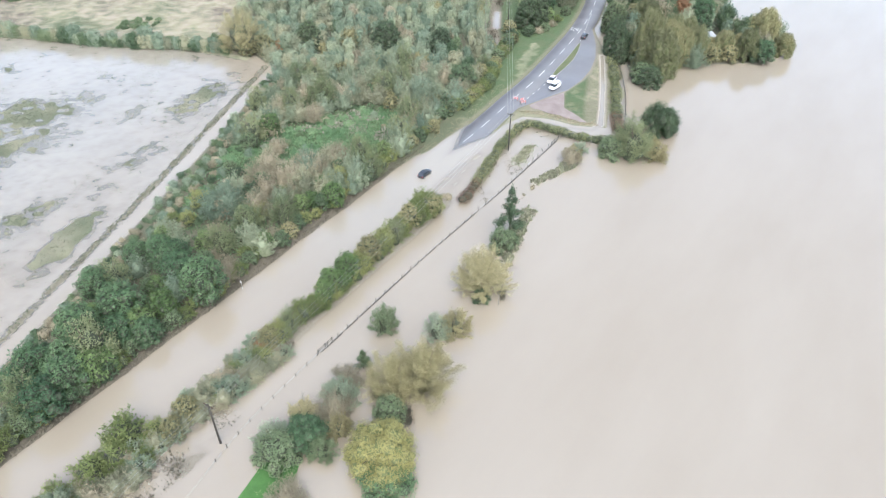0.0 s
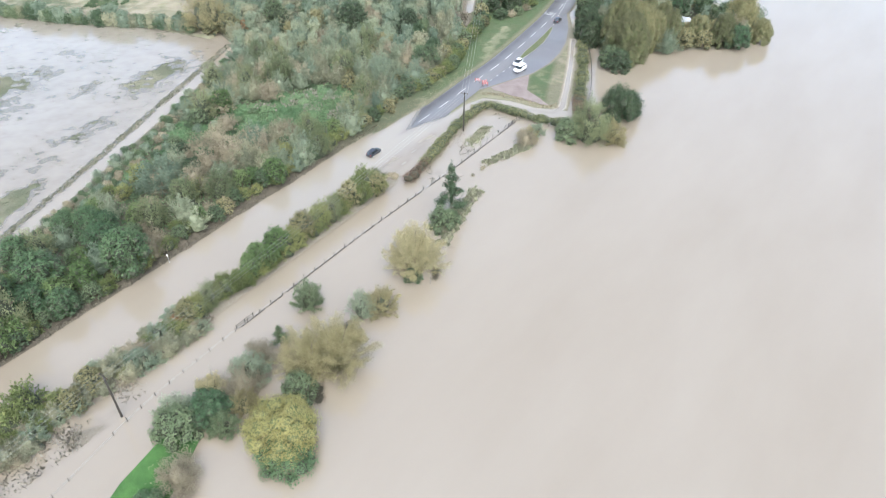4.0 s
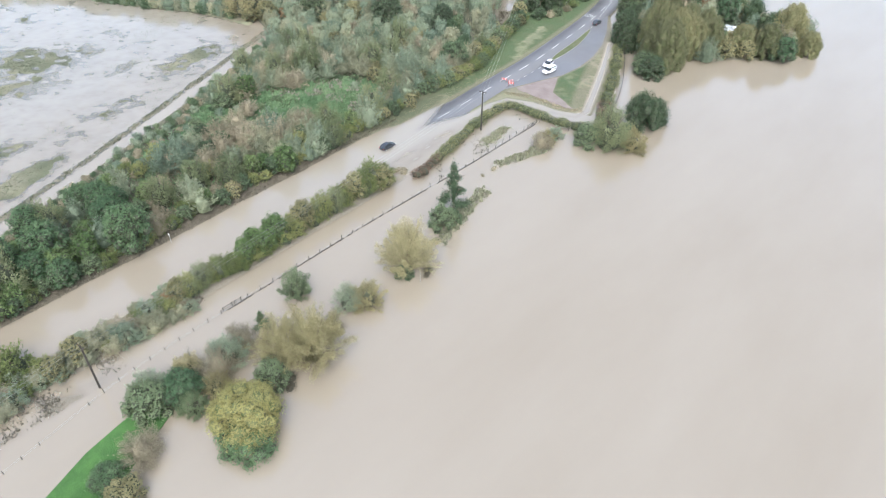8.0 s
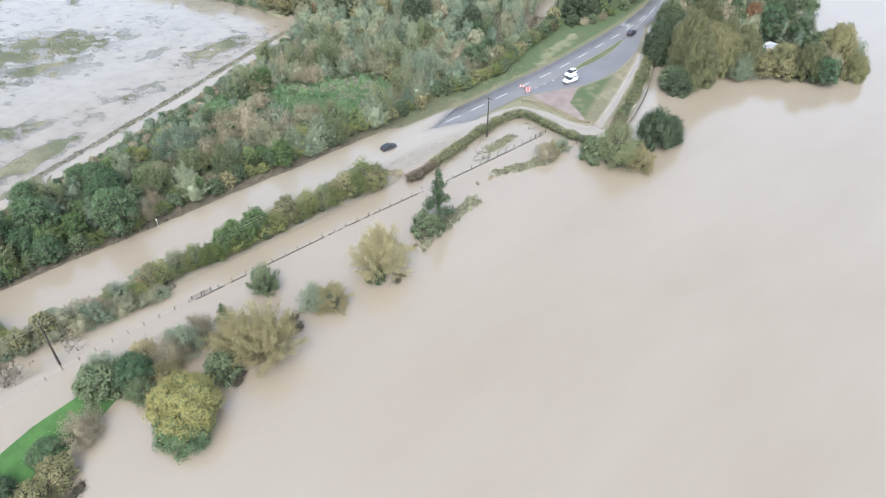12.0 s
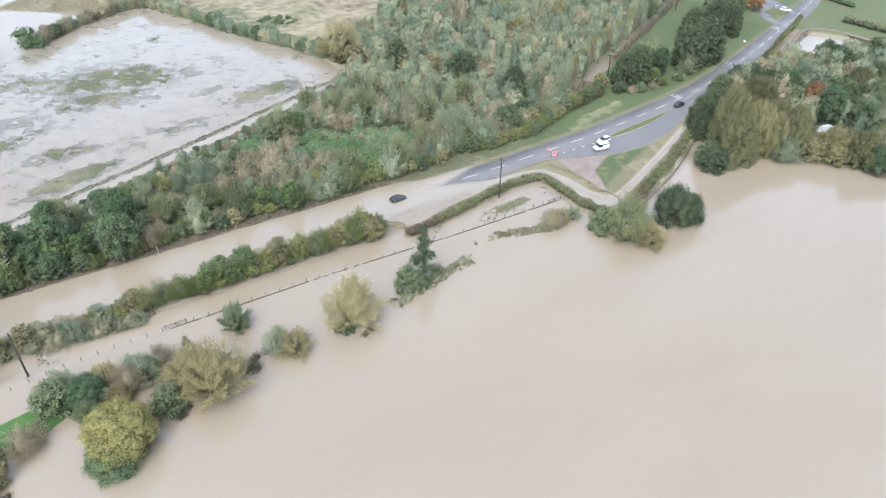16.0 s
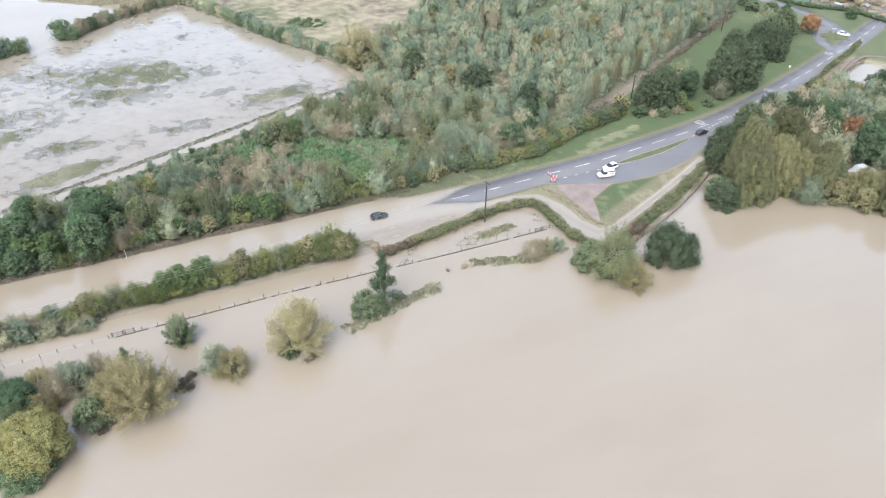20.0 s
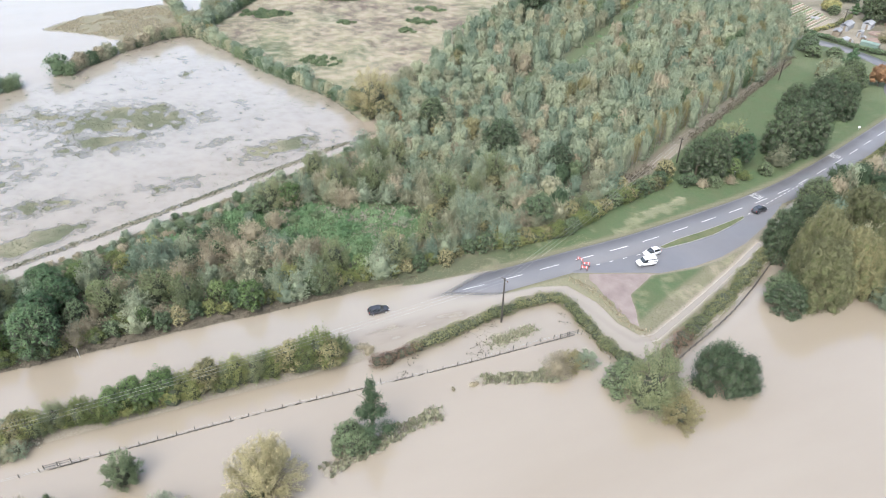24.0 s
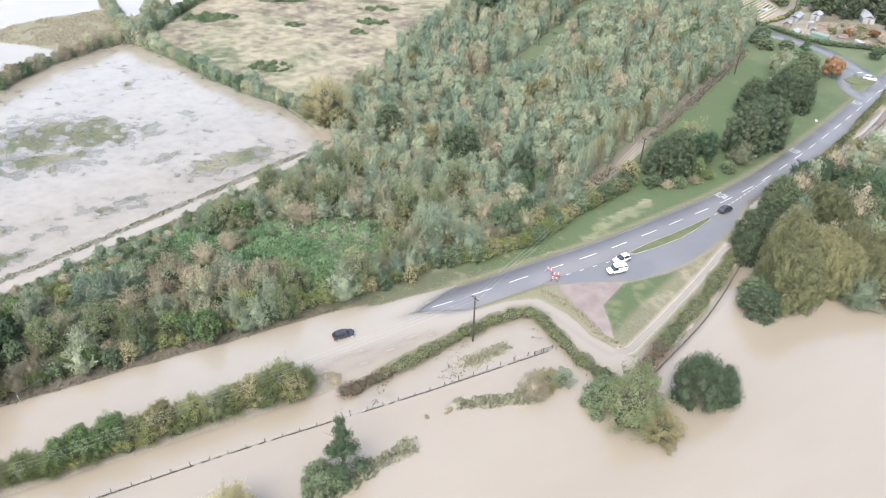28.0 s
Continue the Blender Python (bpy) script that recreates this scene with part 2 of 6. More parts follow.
def water_material():
    """Silty flood water: opaque where deep, clearer where only a film, glossy by its angle. Low silt is painted with
    pale sky reflection.
    """
    m, nt, out = nodes_of("silty_flood_water")
    depth = nt.nodes.new("ShaderNodeAttribute")
    depth.attribute_name = "murk"
    silt = nt.nodes.new("ShaderNodeAttribute")
    silt.attribute_name = "silt"
    geo = nt.nodes.new("ShaderNodeNewGeometry")
    streak = nt.nodes.new("ShaderNodeMapping")
    streak.inputs["Scale"].default_value = (0.05, 0.016, 0.05)
    nt.links.new(geo.outputs["Position"], streak.inputs["Vector"])
    big = noise_fac(nt, 1.0, 4, 0.55, coord=streak.outputs[0])
    brown = mixc(nt, big, (0.187, 0.158, 0.119), (0.208, 0.18, 0.141))
    # pale tone: clearer water, with sky reflection put into the diffuse colour
    c = mixc(nt, silt.outputs["Fac"], (0.225, 0.209, 0.178), brown)
    d = nd(nt, "BsdfDiffuse")
    nt.links.new(c, d.inputs["Color"])
    tr = nd(nt, "BsdfTransparent")
    tr.inputs["Color"].default_value = (0.86, 0.80, 0.72, 1)
    a = nd(nt, "MixShader")
    nt.links.new(depth.outputs["Fac"], a.inputs[0])
    nt.links.new(tr.outputs[0], a.inputs[1])
    nt.links.new(d.outputs[0], a.inputs[2])
    gl = nd(nt, "BsdfGlossy", Roughness=0.09)
    gl.inputs["Color"].default_value = (1, 1, 1, 1)
    rip = noise_fac(nt, 1.1, 3, 0.6)
    nrm = bumped(nt, rip, 0.10, 0.05)
    nt.links.new(nrm, gl.inputs["Normal"])
    fr = nd(nt, "Fresnel", IOR=1.85)
    nt.links.new(nrm, fr.inputs["Normal"])
    b = nd(nt, "MixShader")
    nt.links.new(fr.outputs[0], b.inputs[0])
    nt.links.new(a.outputs[0], b.inputs[1])
    nt.links.new(gl.outputs[0], b.inputs[2])
    nt.links.new(b.outputs[0], out.inputs["Surface"])
    return m


def ground_material():
    """Soil, grass, straw and silt by cover, each broken up by noise."""
    m, nt, out = nodes_of("ground_cover")
    cov = nt.nodes.new("ShaderNodeAttribute")
    cov.attribute_name = "cover"
    sep = nt.nodes.new("ShaderNodeSeparateColor")
    nt.links.new(cov.outputs["Color"], sep.inputs[0])
    a = noise_fac(nt, 0.22, 5, 0.6)
    f = noise_fac(nt, 2.6, 5, 0.7)
    soil = mixc(nt, f, (0.05, 0.04, 0.029), (0.10, 0.08, 0.06))
    grass = mixc(nt, f, (0.027, 0.053, 0.019), (0.056, 0.09, 0.033))
    grass = mixc(nt, a, grass, (0.056, 0.07, 0.03))
    straw = mixc(nt, f, (0.15, 0.122, 0.086), (0.262, 0.22, 0.168))
    straw = mixc(nt, a, straw, (0.19, 0.185, 0.11))
    silt = mixc(nt, f, (0.238, 0.205, 0.165), (0.317, 0.284, 0.244))
    c = mixc(nt, sep.outputs[0], soil, grass)
    c = mixc(nt, sep.outputs[1], c, straw)
    c = mixc(nt, sep.outputs[2], c, silt)
    p = nd(nt, "BsdfPrincipled", Roughness=0.92)
    nt.links.new(c, p.inputs["Base Color"])
    nt.links.new(bumped(nt, f, 0.6, 0.08), p.inputs["Normal"])
    nt.links.new(p.outputs[0], out.inputs["Surface"])
    return m


ASPHALT, WATER, GROUND = asphalt(), water_material(), ground_material()

# ---- mesh helpers ----


def fast_mesh(name, verts, quads, tris=None, mats=(), mat_index=None, tint=None, smooth=False):
    """A mesh from numpy arrays of vertices, quads and triangles."""
    me = bpy.data.meshes.new(name)
    verts = np.asarray(verts, dtype=np.float32)
    quads = np.asarray(quads, dtype=np.int32).reshape(-1, 4)
    tris = np.zeros((0, 3), np.int32) if tris is None else np.asarray(tris, dtype=np.int32).reshape(-1, 3)
    nq, nt = len(quads), len(tris)
    me.vertices.add(len(verts))
    me.vertices.foreach_set("co", verts.ravel())
    me.loops.add(nq * 4 + nt * 3)
    me.loops.foreach_set("vertex_index", np.concatenate([quads.ravel(), tris.ravel()]).astype(np.int32))
    me.polygons.add(nq + nt)
    start = np.concatenate([np.arange(nq) * 4, nq * 4 + np.arange(nt) * 3]).astype(np.int32)
    me.polygons.foreach_set("loop_start", start)
    for m in mats:
        me.materials.append(m)
    if mat_index is not None:
        me.polygons.foreach_set("material_index", np.asarray(mat_index, dtype=np.int32))
    if smooth:
        me.polygons.foreach_set("use_smooth", np.ones(nq + nt, bool))
    if tint is not None:
        at = me.attributes.new("tint", "FLOAT", "POINT")
        at.data.foreach_set("value", np.asarray(tint, dtype=np.float32))
    me.update(calc_edges=True)
    me.validate()
    return me


def as_mesh(name, bm, material, smooth=False):
    me = bpy.data.meshes.new(name)
    bm.normal_update()
    bm.to_mesh(me)
    bm.free()
    if material:
        me.materials.append(material)
    if smooth:
        for p in me.polygons:
            p.use_smooth = True
    return me


def part(name, data, material, parent, label="", smooth=False):
    """One mesh object, from a bmesh or a mesh, under a thing or a part."""
    me = as_mesh(name, data, material, smooth) if isinstance(data, bmesh.types.BMesh) else data
    ob = new(name, me)
    ob.parent = parent
    if label:
        ob["label"] = label
    return ob


def base(name, x, y, z=0.0, rz=0.0, s=1.0):
    ob = new(name)
    ob.empty_display_size = 0.3
    ob.matrix_basis = pose(x, y, z, 0, 0, rz) @ Matrix.Diagonal((s, s, s, 1))
    return ob


def box(bm, c, size, rz=0.0, bevel=0.0):
    r = bmesh.ops.create_cube(bm, size=1.0, matrix=pose(*c, 0, 0, rz) @ Matrix.Diagonal((*size, 1)))
    if bevel:
        edges = list({e for v in r["verts"] for e in v.link_edges})
        bmesh.ops.bevel(bm, geom=edges, offset=bevel, segments=1, affect="EDGES")
    return bm


def box_bm(c, size, rz=0.0, bevel=0.0):
    return box(bmesh.new(), c, size, rz, bevel)


def cyl(bm, p0, p1, r0, r1, n=8):
    p0, p1 = Vector(p0), Vector(p1)
    d = p1 - p0
    m = Matrix.Translation((p0 + p1) / 2) @ d.to_track_quat("Z", "Y").to_matrix().to_4x4()
    bmesh.ops.create_cone(bm, cap_ends=True, segments=n, radius1=r0, radius2=r1, depth=d.length, matrix=m)
    return bm


def tube_arrays(path, radii, n=6):
    path = [Vector(p) for p in path]
    vs, qs = [], []
    for i, p in enumerate(path):
        d = (path[min(i + 1, len(path) - 1)] - path[max(i - 1, 0)]).normalized()
        q = d.to_track_quat("Z", "Y")
        for k in range(n):
            a = 2 * math.pi * k / n
            vs.append(p + q @ Vector((math.cos(a) * radii[i], math.sin(a) * radii[i], 0)))
        if i:
            b = (i - 1) * n
            for k in range(n):
                qs.append((b + k, b + (k + 1) % n, b + n + (k + 1) % n, b + n + k))
    return [tuple(v) for v in vs], qs

# ---- plan of the land ----
ROAD_LINE = [(-84, -220), (-84.5, -60), (-85, 60), (-85.2, 127), (-85.3, 145), (-86, 163), (-86.5, 178), (-87.6, 190), (-89, 202),
             (-90.8, 216), (-93.5, 230), (-97, 243), (-101.3, 257), (-106, 271), (-111.5, 287), (-117, 302), (-123, 318), (-131, 338), (-142, 362), (-170, 415)]
FIELD = [(-92, -40), (-116, 29), (-130, 66), (-141, 92), (-161, 139), (-172, 138), (-190, 134), (-212, 122), (-241, 110), (-267, 97), (-262, 83), (-246, 62), (-226, 32), (-180, -60)]
WOOD = [(-94, -60), (-94, 130), (-95.5, 150), (-101, 168), (-110, 187), (-123, 210), (-142, 249), (-170, 302), (-186, 326), (-222, 346), (-270, 380), (-330, 330),
        (-259, 236), (-237, 200), (-212, 178), (-190, 152), (-159, 141), (-138.5, 94), (-126.5, 66), (-112.5, 30), (-92, -30)]
PADDOCK = [(-66, 112), (-70, 115), (-72, 125), (-75, 145), (-73, 152), (-60, 152.5), (-65, 150)]
CLEARING = [(-106, 96), (-104, 112), (-101, 131), (-108, 140), (-119, 133), (-127, 112), (-130, 94), (-118, 90)]
TRACK = [(-83, 118), (-80, 140), (-78.2, 154.5), (-72, 157), (-65, 158.5), (-59.5, 160.5), (-59, 164.8), (-63, 174.8), (-68, 186.5), (-72.5, 196.5), (-77, 206)]
DITCH = [(-51, 163), (-54.5, 170), (-57.5, 178), (-62, 189), (-69, 201), (-75, 212)]
HEDGE = [(-70.5, 113), (-71.5, 120), (-73.5, 129), (-75, 137), (-76, 144), (-75.8, 150.5), (-73.5, 153.5), (-67.5, 153.8), (-62, 154), (-57, 155), (-52.5, 157)]
NE_WOOD = [(-62, 194), (-58, 206), (-48, 218), (-36, 227), (-30, 236), (-31, 247), (-40, 252), (-48, 258), (-58, 276), (-70, 300), (-84, 312), (-98, 270), (-90, 236), (-80, 222), (-70, 208)]
MEADOW = [(-95.5, 152), (-96.5, 168), (-104, 186), (-109, 200), (-123, 210), (-142, 249), (-170, 302), (-165, 318), (-140, 326), (-122, 305), (-104, 256), (-96, 225), (-91, 190), (-90.5, 152)]
TRIANGLE = [(-76, 178), (-74.5, 192), (-76, 203), (-70, 194), (-64.5, 183), (-60.5, 174), (-59.5, 166), (-62, 164), (-66, 166), (-71, 168)]
ROUGH = [(-172, 140), (-190, 136), (-212, 124), (-241, 112), (-269, 100), (-300, 118), (-340, 150), (-420, 200), (-420, 420), (-270, 380), (-330, 330), (-259, 236), (-237, 200), (-212, 178), (-190, 152)]
ALLOT = [(-142, 352), (-160, 337), (-190, 334), (-240, 352), (-300, 420), (-200, 520), (-60, 480), (-110, 400)]
RIDES = [[(-262, 238), (-247, 218), (-236, 202), (-240, 199), (-252, 216), (-267, 234)],
         [(-250, 300), (-212, 254), (-186, 221), (-178, 196), (-182, 194), (-190, 219), (-216, 251), (-255, 298)]]
REEDS = [[(-51.4, 99.5), (-52.4, 104), (-54, 109), (-55.4, 113.5), (-56.2, 119)], [(-60.3, 129.5), (-59.2, 133), (-58.4, 136), (-57.6, 139.5), (-56.4, 142.5)]]
GREEN_E = [(-124, 340), (-112, 318), (-60, 322), (0, 330), (100, 420), (60, 600), (-60, 480), (-140, 380)]


def sd_poly(x, y, poly):
    """Distance to a polygon's edge, negative inside."""
    best = np.full(x.shape, 1e9)
    inside = np.zeros(x.shape, bool)
    for (x0, y0), (x1, y1) in zip(poly, poly[1:] + poly[:1]):
        dx, dy = x1 - x0, y1 - y0
        t = np.clip(((x - x0) * dx + (y - y0) * dy) / (dx * dx + dy * dy), 0, 1)
        best = np.minimum(best, np.hypot(x - x0 - t * dx, y - y0 - t * dy))
        if dy:
            inside ^= ((y0 > y) != (y1 > y)) & (x < dx * (y - y0) / dy + x0)
    return np.where(inside, -best, best)


def sd_line(x, y, line):
    best = np.full(x.shape, 1e9)
    for (x0, y0), (x1, y1) in zip(line, line[1:]):
        dx, dy = x1 - x0, y1 - y0
        t = np.clip(((x - x0) * dx + (y - y0) * dy) / (dx * dx + dy * dy), 0, 1)
        best = np.minimum(best, np.hypot(x - x0 - t * dx, y - y0 - t * dy))
    return best


_grid = np.random.RandomState(7).rand(256, 256)


def vnoise(x, y, scale, octaves=3):
    """Smooth value noise, about 0 to 1."""
    tot, amp, norm = 0.0, 1.0, 0.0
    for _ in range(octaves):
        u, v = x / scale, y / scale
        i, j = np.floor(u).astype(int), np.floor(v).astype(int)
        a, b = u - i, v - j
        a, b = a * a * (3 - 2 * a), b * b * (3 - 2 * b)
        n = (_grid[i % 256, j % 256] * (1 - a) * (1 - b) + _grid[(i + 1) % 256, j % 256] * a * (1 - b)
             + _grid[i % 256, (j + 1) % 256] * (1 - a) * b + _grid[(i + 1) % 256, (j + 1) % 256] * a * b)
        tot, norm = tot + amp * n, norm + amp
        amp, scale = amp * 0.5, scale * 0.47
    return tot / norm


def step(d, w):
    """1 where d is under 0, sinking to 0 over w metres."""
    t = np.clip(1 - d / w, 0, 1)
    return t * t * (3 - 2 * t)


def road_x(y):
    return np.interp(y, [p[1] for p in ROAD_LINE], [p[0] for p in ROAD_LINE])


def road_z(y):
    return np.clip((np.asarray(y, float) - 133.5) * 0.0075, -0.55, 2.5)


# ellipses of grass that stand out of the flooded field: x, y, half sizes, turn in degrees, height
TUFTS = [(-194, 72, 22, 11, 75, 0.16), (-181, 67, 14, 7, 75, 0.14), (-134.5, 52, 9, 2.8, 112, 0.34), (-161, 37, 16, 4, 120, 0.14), (-136, 29, 6, 3, 120, 0.12),
         (-150, 52, 8, 3.5, 90, 0.12), (-150, 82, 9, 3.5, 90, 0.09), (-162, 113, 12, 5, 100, 0.13), (-205, 48, 10, 6, 90, 0.1), (-172, 98, 10, 6, 100, 0.05),
         (-226, 92, 3, 2, 0, 0.12), (-216, 84, 7, 5, 60, 0.03), (-146, 66, 8, 4, 120, 0.05), (-176, 40, 12, 6, 100, 0.08), (-190, 10, 24, 10, 110, 0.14), (-150, 8, 14, 5, 110, 0.13)]


def tuft_height(x, y):
    out = np.zeros(x.shape)
    for cx, cy, a, b, turn, h in TUFTS:
        c, s = math.cos(radians(turn)), math.sin(radians(turn))
        u, v = ((x - cx) * c + (y - cy) * s) / a, (-(x - cx) * s + (y - cy) * c) / b
        out = np.maximum(out, h * np.exp(-(u * u + v * v) * 0.9))
    return out


def land(x, y):
    """Height of the ground, and its cover: grass, straw, silt."""
    x, y = np.asarray(x, float), np.asarray(y, float)
    n1, n2, n3 = vnoise(x, y, 9), vnoise(x + 90, y, 2.4), vnoise(x, y + 70, 30)
    rz = road_z(y)
    h = np.full(x.shape, -1.3) + 0.2 * (n1 - 0.5)
    grass, straw, silt = np.zeros(x.shape), np.zeros(x.shape), np.full(x.shape, 1.0)

    def lay(mask, height, g=0.0, s=0.0, t=0.0):
        nonlocal h, grass, straw, silt
        h = h * (1 - mask) + height * mask
        grass, straw, silt = grass * (1 - mask) + g * mask, straw * (1 - mask) + s * mask, silt * (1 - mask) + t * mask

    # the strip between the lake and the road, flooded
    lay(step(x + 64, 10) * step(y - 165, 10), -0.5 + 0.3 * (n1 - 0.5))
    # low bank under the roadside bushes
    lay(step(np.abs(x + 74.8) - 1.8, 2.5) * step(y - 110, 6), 0.10 + 0.25 * (n2 - 0.5), 0.2, 0.15, 0.3)
    # muddy bank by the nearest pole
    bank = step(np.abs(x + 71.5) - 4.0, 2.5) * step(y - 38, 12)
    lay(bank, -0.03 + 0.4 * (n1 - 0.5) + 0.3 * (n2 - 0.5), 0.2, 0.0, 0.08 + 0.2 * (n2 > 0.5))
    # silted strip beside the road before the hedge
    lay(step(np.abs(x + 78) - 2.0, 2.5) * step(np.abs(y - 120) - 12, 10), -0.045 + 0.26 * (vnoise(x * 2.2, y * 0.5 + x * 0.2, 2.2) - 0.5), 0.12, 0.1, 0.25 + 0.3 * n1)
    # paddock inside the hedge
    lay(step(sd_poly(x, y, PADDOCK), 1.5), -0.10 + 0.22 * (n2 - 0.5) + 0.1 * (n1 - .5), 0.1, 0.1, 0.9)
    # wood, meadow, rough grass and the dry side of the road
    lay(step(sd_poly(x, y, WOOD) - 0.5, 1.5), 0.45 + 0.3 * (n1 - 0.5) + 0.1 * (n2 - .5) + 0.006 * np.clip(y - 150, 0, 300), 0.4, 0.05, 0.0)
    for ride in RIDES:
        lay(step(sd_poly(x, y, ride) - 1.5, 2), 0.9 + 0.1 * (n2 - 0.5), 1.0, 0.1, 0.0)
    cl = step(sd_poly(x, y, CLEARING), 4)
    lay(cl, 0.40 + 0.5 * (n1 - 0.5) + 0.5 * (n2 - 0.5), 1.0, 0.0, 0.0)
    lay(step(sd_poly(x, y, ROUGH) - 1, 3), 0.35 + 0.4 * (n1 - 0.5), 0.8 * np.clip((n3 - 0.42) * 5, 0, 1), np.clip(0.55 + (n1 + n2 - 1.0) * 1.3, 0, 1), 0.25 * np.clip((n2 - 0.5) * 4, 0, 1))
    lay(step(sd_poly(x, y, MEADOW) - 1, 1.5), rz + 0.05 + 0.12 * (n2 - 0.5), 1.0, np.clip(0.9 * step(sd_line(x, y, [(-92.8, 181), (-95.4, 189), (-98.8, 199)]) - 0.5 - 5.5 * (n2 - 0.5), 1.6) + 0.9 * np.clip(n2 - 0.66, 0, 0.4), 0, 1), 0.0)
    lay(step(sd_line(x, y, [(-112, 196), (-121.5, 212), (-138, 243), (-166, 297)]) - 1.5, 1.5), 0.1 + 0.2 * (n2 - 0.5), 0.1, 0.12, 0.1)
    lay(step(sd_line(x, y, [(-117, 207), (-124, 219)]) - 0.8, 1.2), -0.1 + 0.1 * n2, 0, 0, 0.6)
    lay(step(sd_poly(x, y, NE_WOOD) + 1, 3), 0.25 + 0.4 * (n1 - 0.5), 0.3, 0.0, 0.0)
    lay(step(sd_poly(x, y, [(-100, 316), (-125, 300), (-172, 298), (-200, 318), (-240, 345), (-150, 352), (-108, 346)]), 3), rz - 0.05, 1.0, 0.2 * n1, 0.0)
    lay(step(sd_poly(x, y, ALLOT), 3), rz + 0.1, 0.25, 0.5 * n1, 0.45 * np.clip((n1 - 0.3) * 3, 0, 1))
    lay(step(sd_poly(x, y, GREEN_E), 3), rz + 0.1, 1.0, 0.1, 0.0)
    # dry corner between road, layby and track
    corner = [(-81.5, 137), (-80.5, 152), (-79, 157), (-72, 160), (-65, 160.5), (-57, 164), (-60, 172), (-66, 186), (-76, 206), (-88, 224), (-90, 200), (-88, 150), (-86, 137)]
    lay(step(sd_poly(x, y, corner), 0.8), rz - 0.06, 0.55, 0.5, 0.0)
    near_track = step(sd_line(x, y, TRACK[5:]) - 3.2 - 1.5 * n1, 2.0)
    lay(step(sd_poly(x, y, TRIANGLE), 1.0), rz + 0.02 + 0.06 * (n2 - 0.5), 1.0 - 0.5 * near_track, np.clip(0.35 * near_track + 0.35 * np.clip((n2 - 0.5) * 4, 0, 1), 0, 1), 0.0)
    lay(step(sd_line(x, y, TRACK[2:]) - 0.35, 1.3), -0.05 + 0.04 * (n2 - 0.5), 0.0, 0.0, 1.0)
    lay(step(sd_line(x, y, [(-53.5, 163.5), (-58, 173), (-62, 182.5), (-67, 192.5), (-74, 206)]) - 1.3, 1.0), 0.22 + 0.1 * n2, 0.3, 0.45, 0.1)
    lay(step(sd_line(x, y, DITCH) - 0.7, 1.6), -0.03 + 0.08 * (n2 - 0.5), 0.0, 0.0, 1.0)
    # flooded meadow with its tufts, and the silted ditch at its edge
    fl = step(sd_poly(x, y, FIELD) - 0.2, 1.0)
    lay(fl, -0.09 + tuft_height(x, y) * (0.36 + 1.0 * n2) + 0.1 * (n2 - 0.5) + 0.08 * (vnoise(x, y, 1.3, 2) - 0.5), 0.7, np.clip(0.12 + (n1 - 0.5) * 3, 0, 0.45), 0.1)
    lay(step(sd_poly(x, y, [(-420, 40), (-300, 40), (-272, 84), (-246, 62), (-228, 34), (-180, -60), (-420, -60)]) - 2, 4), -0.2 + 0.1 * (n1 - .5) + 0.16 * (n2 - 0.5), 0.2, 0.3, 0.6)
    lay(step(sd_poly(x, y, [(-264, 80), (-276, 66), (-292, 47), (-306, 60), (-311, 88), (-284, 101), (-270, 99)]) + 6 * (n1 - 0.5), 3), 0.16 + 0.25 * (n2 - 0.5), 0.35, 0.45, 0.0)
    edge = [(-93, -30), (-116, 25), (-130, 63), (-141, 91), (-161, 140)]
    lay(step(np.abs(sd_line(x, y, [(p[0] + 2.6, p[1] - 1) for p in edge])) - 1.3, 1.0), -0.14 + 0.05 * (n2 - .5), 0, 0, 1)
    lay(step(sd_line(x, y, [(p[0] - 0.8, p[1]) for p in edge]) - 0.45, 0.8), 0.02 + 0.35 * (n2 - 0.42), 0.2, 0.2, 0.1)
    # drowned reed banks
    for reeds in REEDS:
        lay(step(sd_line(x, y, reeds) - 0.9 - 2.2 * (n2 - 0.4), 1.2), 0.02 + 0.3 * (n2 - 0.45), 0.4, 0.3, 0.4)
    # road bed and verges
    lay(step(np.abs(x + 93.6 + 1.2 * (n1 - 0.5)) - 1.4, 0.9) * step(y - 125, 25), 0.14 + 0.3 * (n2 - 0.5), 0.12, 0.0, 0.0)
    west = (x < road_x(y)) & (x > road_x(y) - 14)
    lay(step(np.abs(x - road_x(y)) - 9.0, 2.0) * west * step(130 - y, 25) * step(y - 215, 10), np.maximum(rz, 0.02) + 0.04 + 0.1 * (n2 - 0.5), 0.6 + 0.4 * step(160 - y, 20), 0.5 * np.clip((n2 - 0.6) * 4, 0, 1) * step(y - 170, 30) + 0.42 * step(sd_line(x, y, [(-92.8, 181), (-95.4, 189), (-98.8, 199)]) - 0.5 - 5.5 * (n2 - 0.5), 1.6), 0.0)
    dr = np.abs(x - road_x(y))
    lay(step(dr - 4.3, 1.2) * step(120 - y, 30) * (x < road_x(y)), rz - 0.02, 0.4, 0.4, 0.0)
    lay(step(dr - 3.9, 0.7), rz - 0.09, 0.45, 0.2, 0.0)
    side = [(-83, 160), (-78, 171), (-75.5, 177), (-74.5, 186), (-75, 193), (-78, 204), (-84, 217), (-91, 226), (-88, 195), (-86, 165)]
    lay(step(sd_poly(x, y, side), 0.8), rz - 0.09, 0.2, 0.2, 0.3)
    return h, grass, straw, silt


def lines(*runs):
    return np.unique(np.concatenate([np.arange(a, b, s) for a, b, s in runs]).round(3))


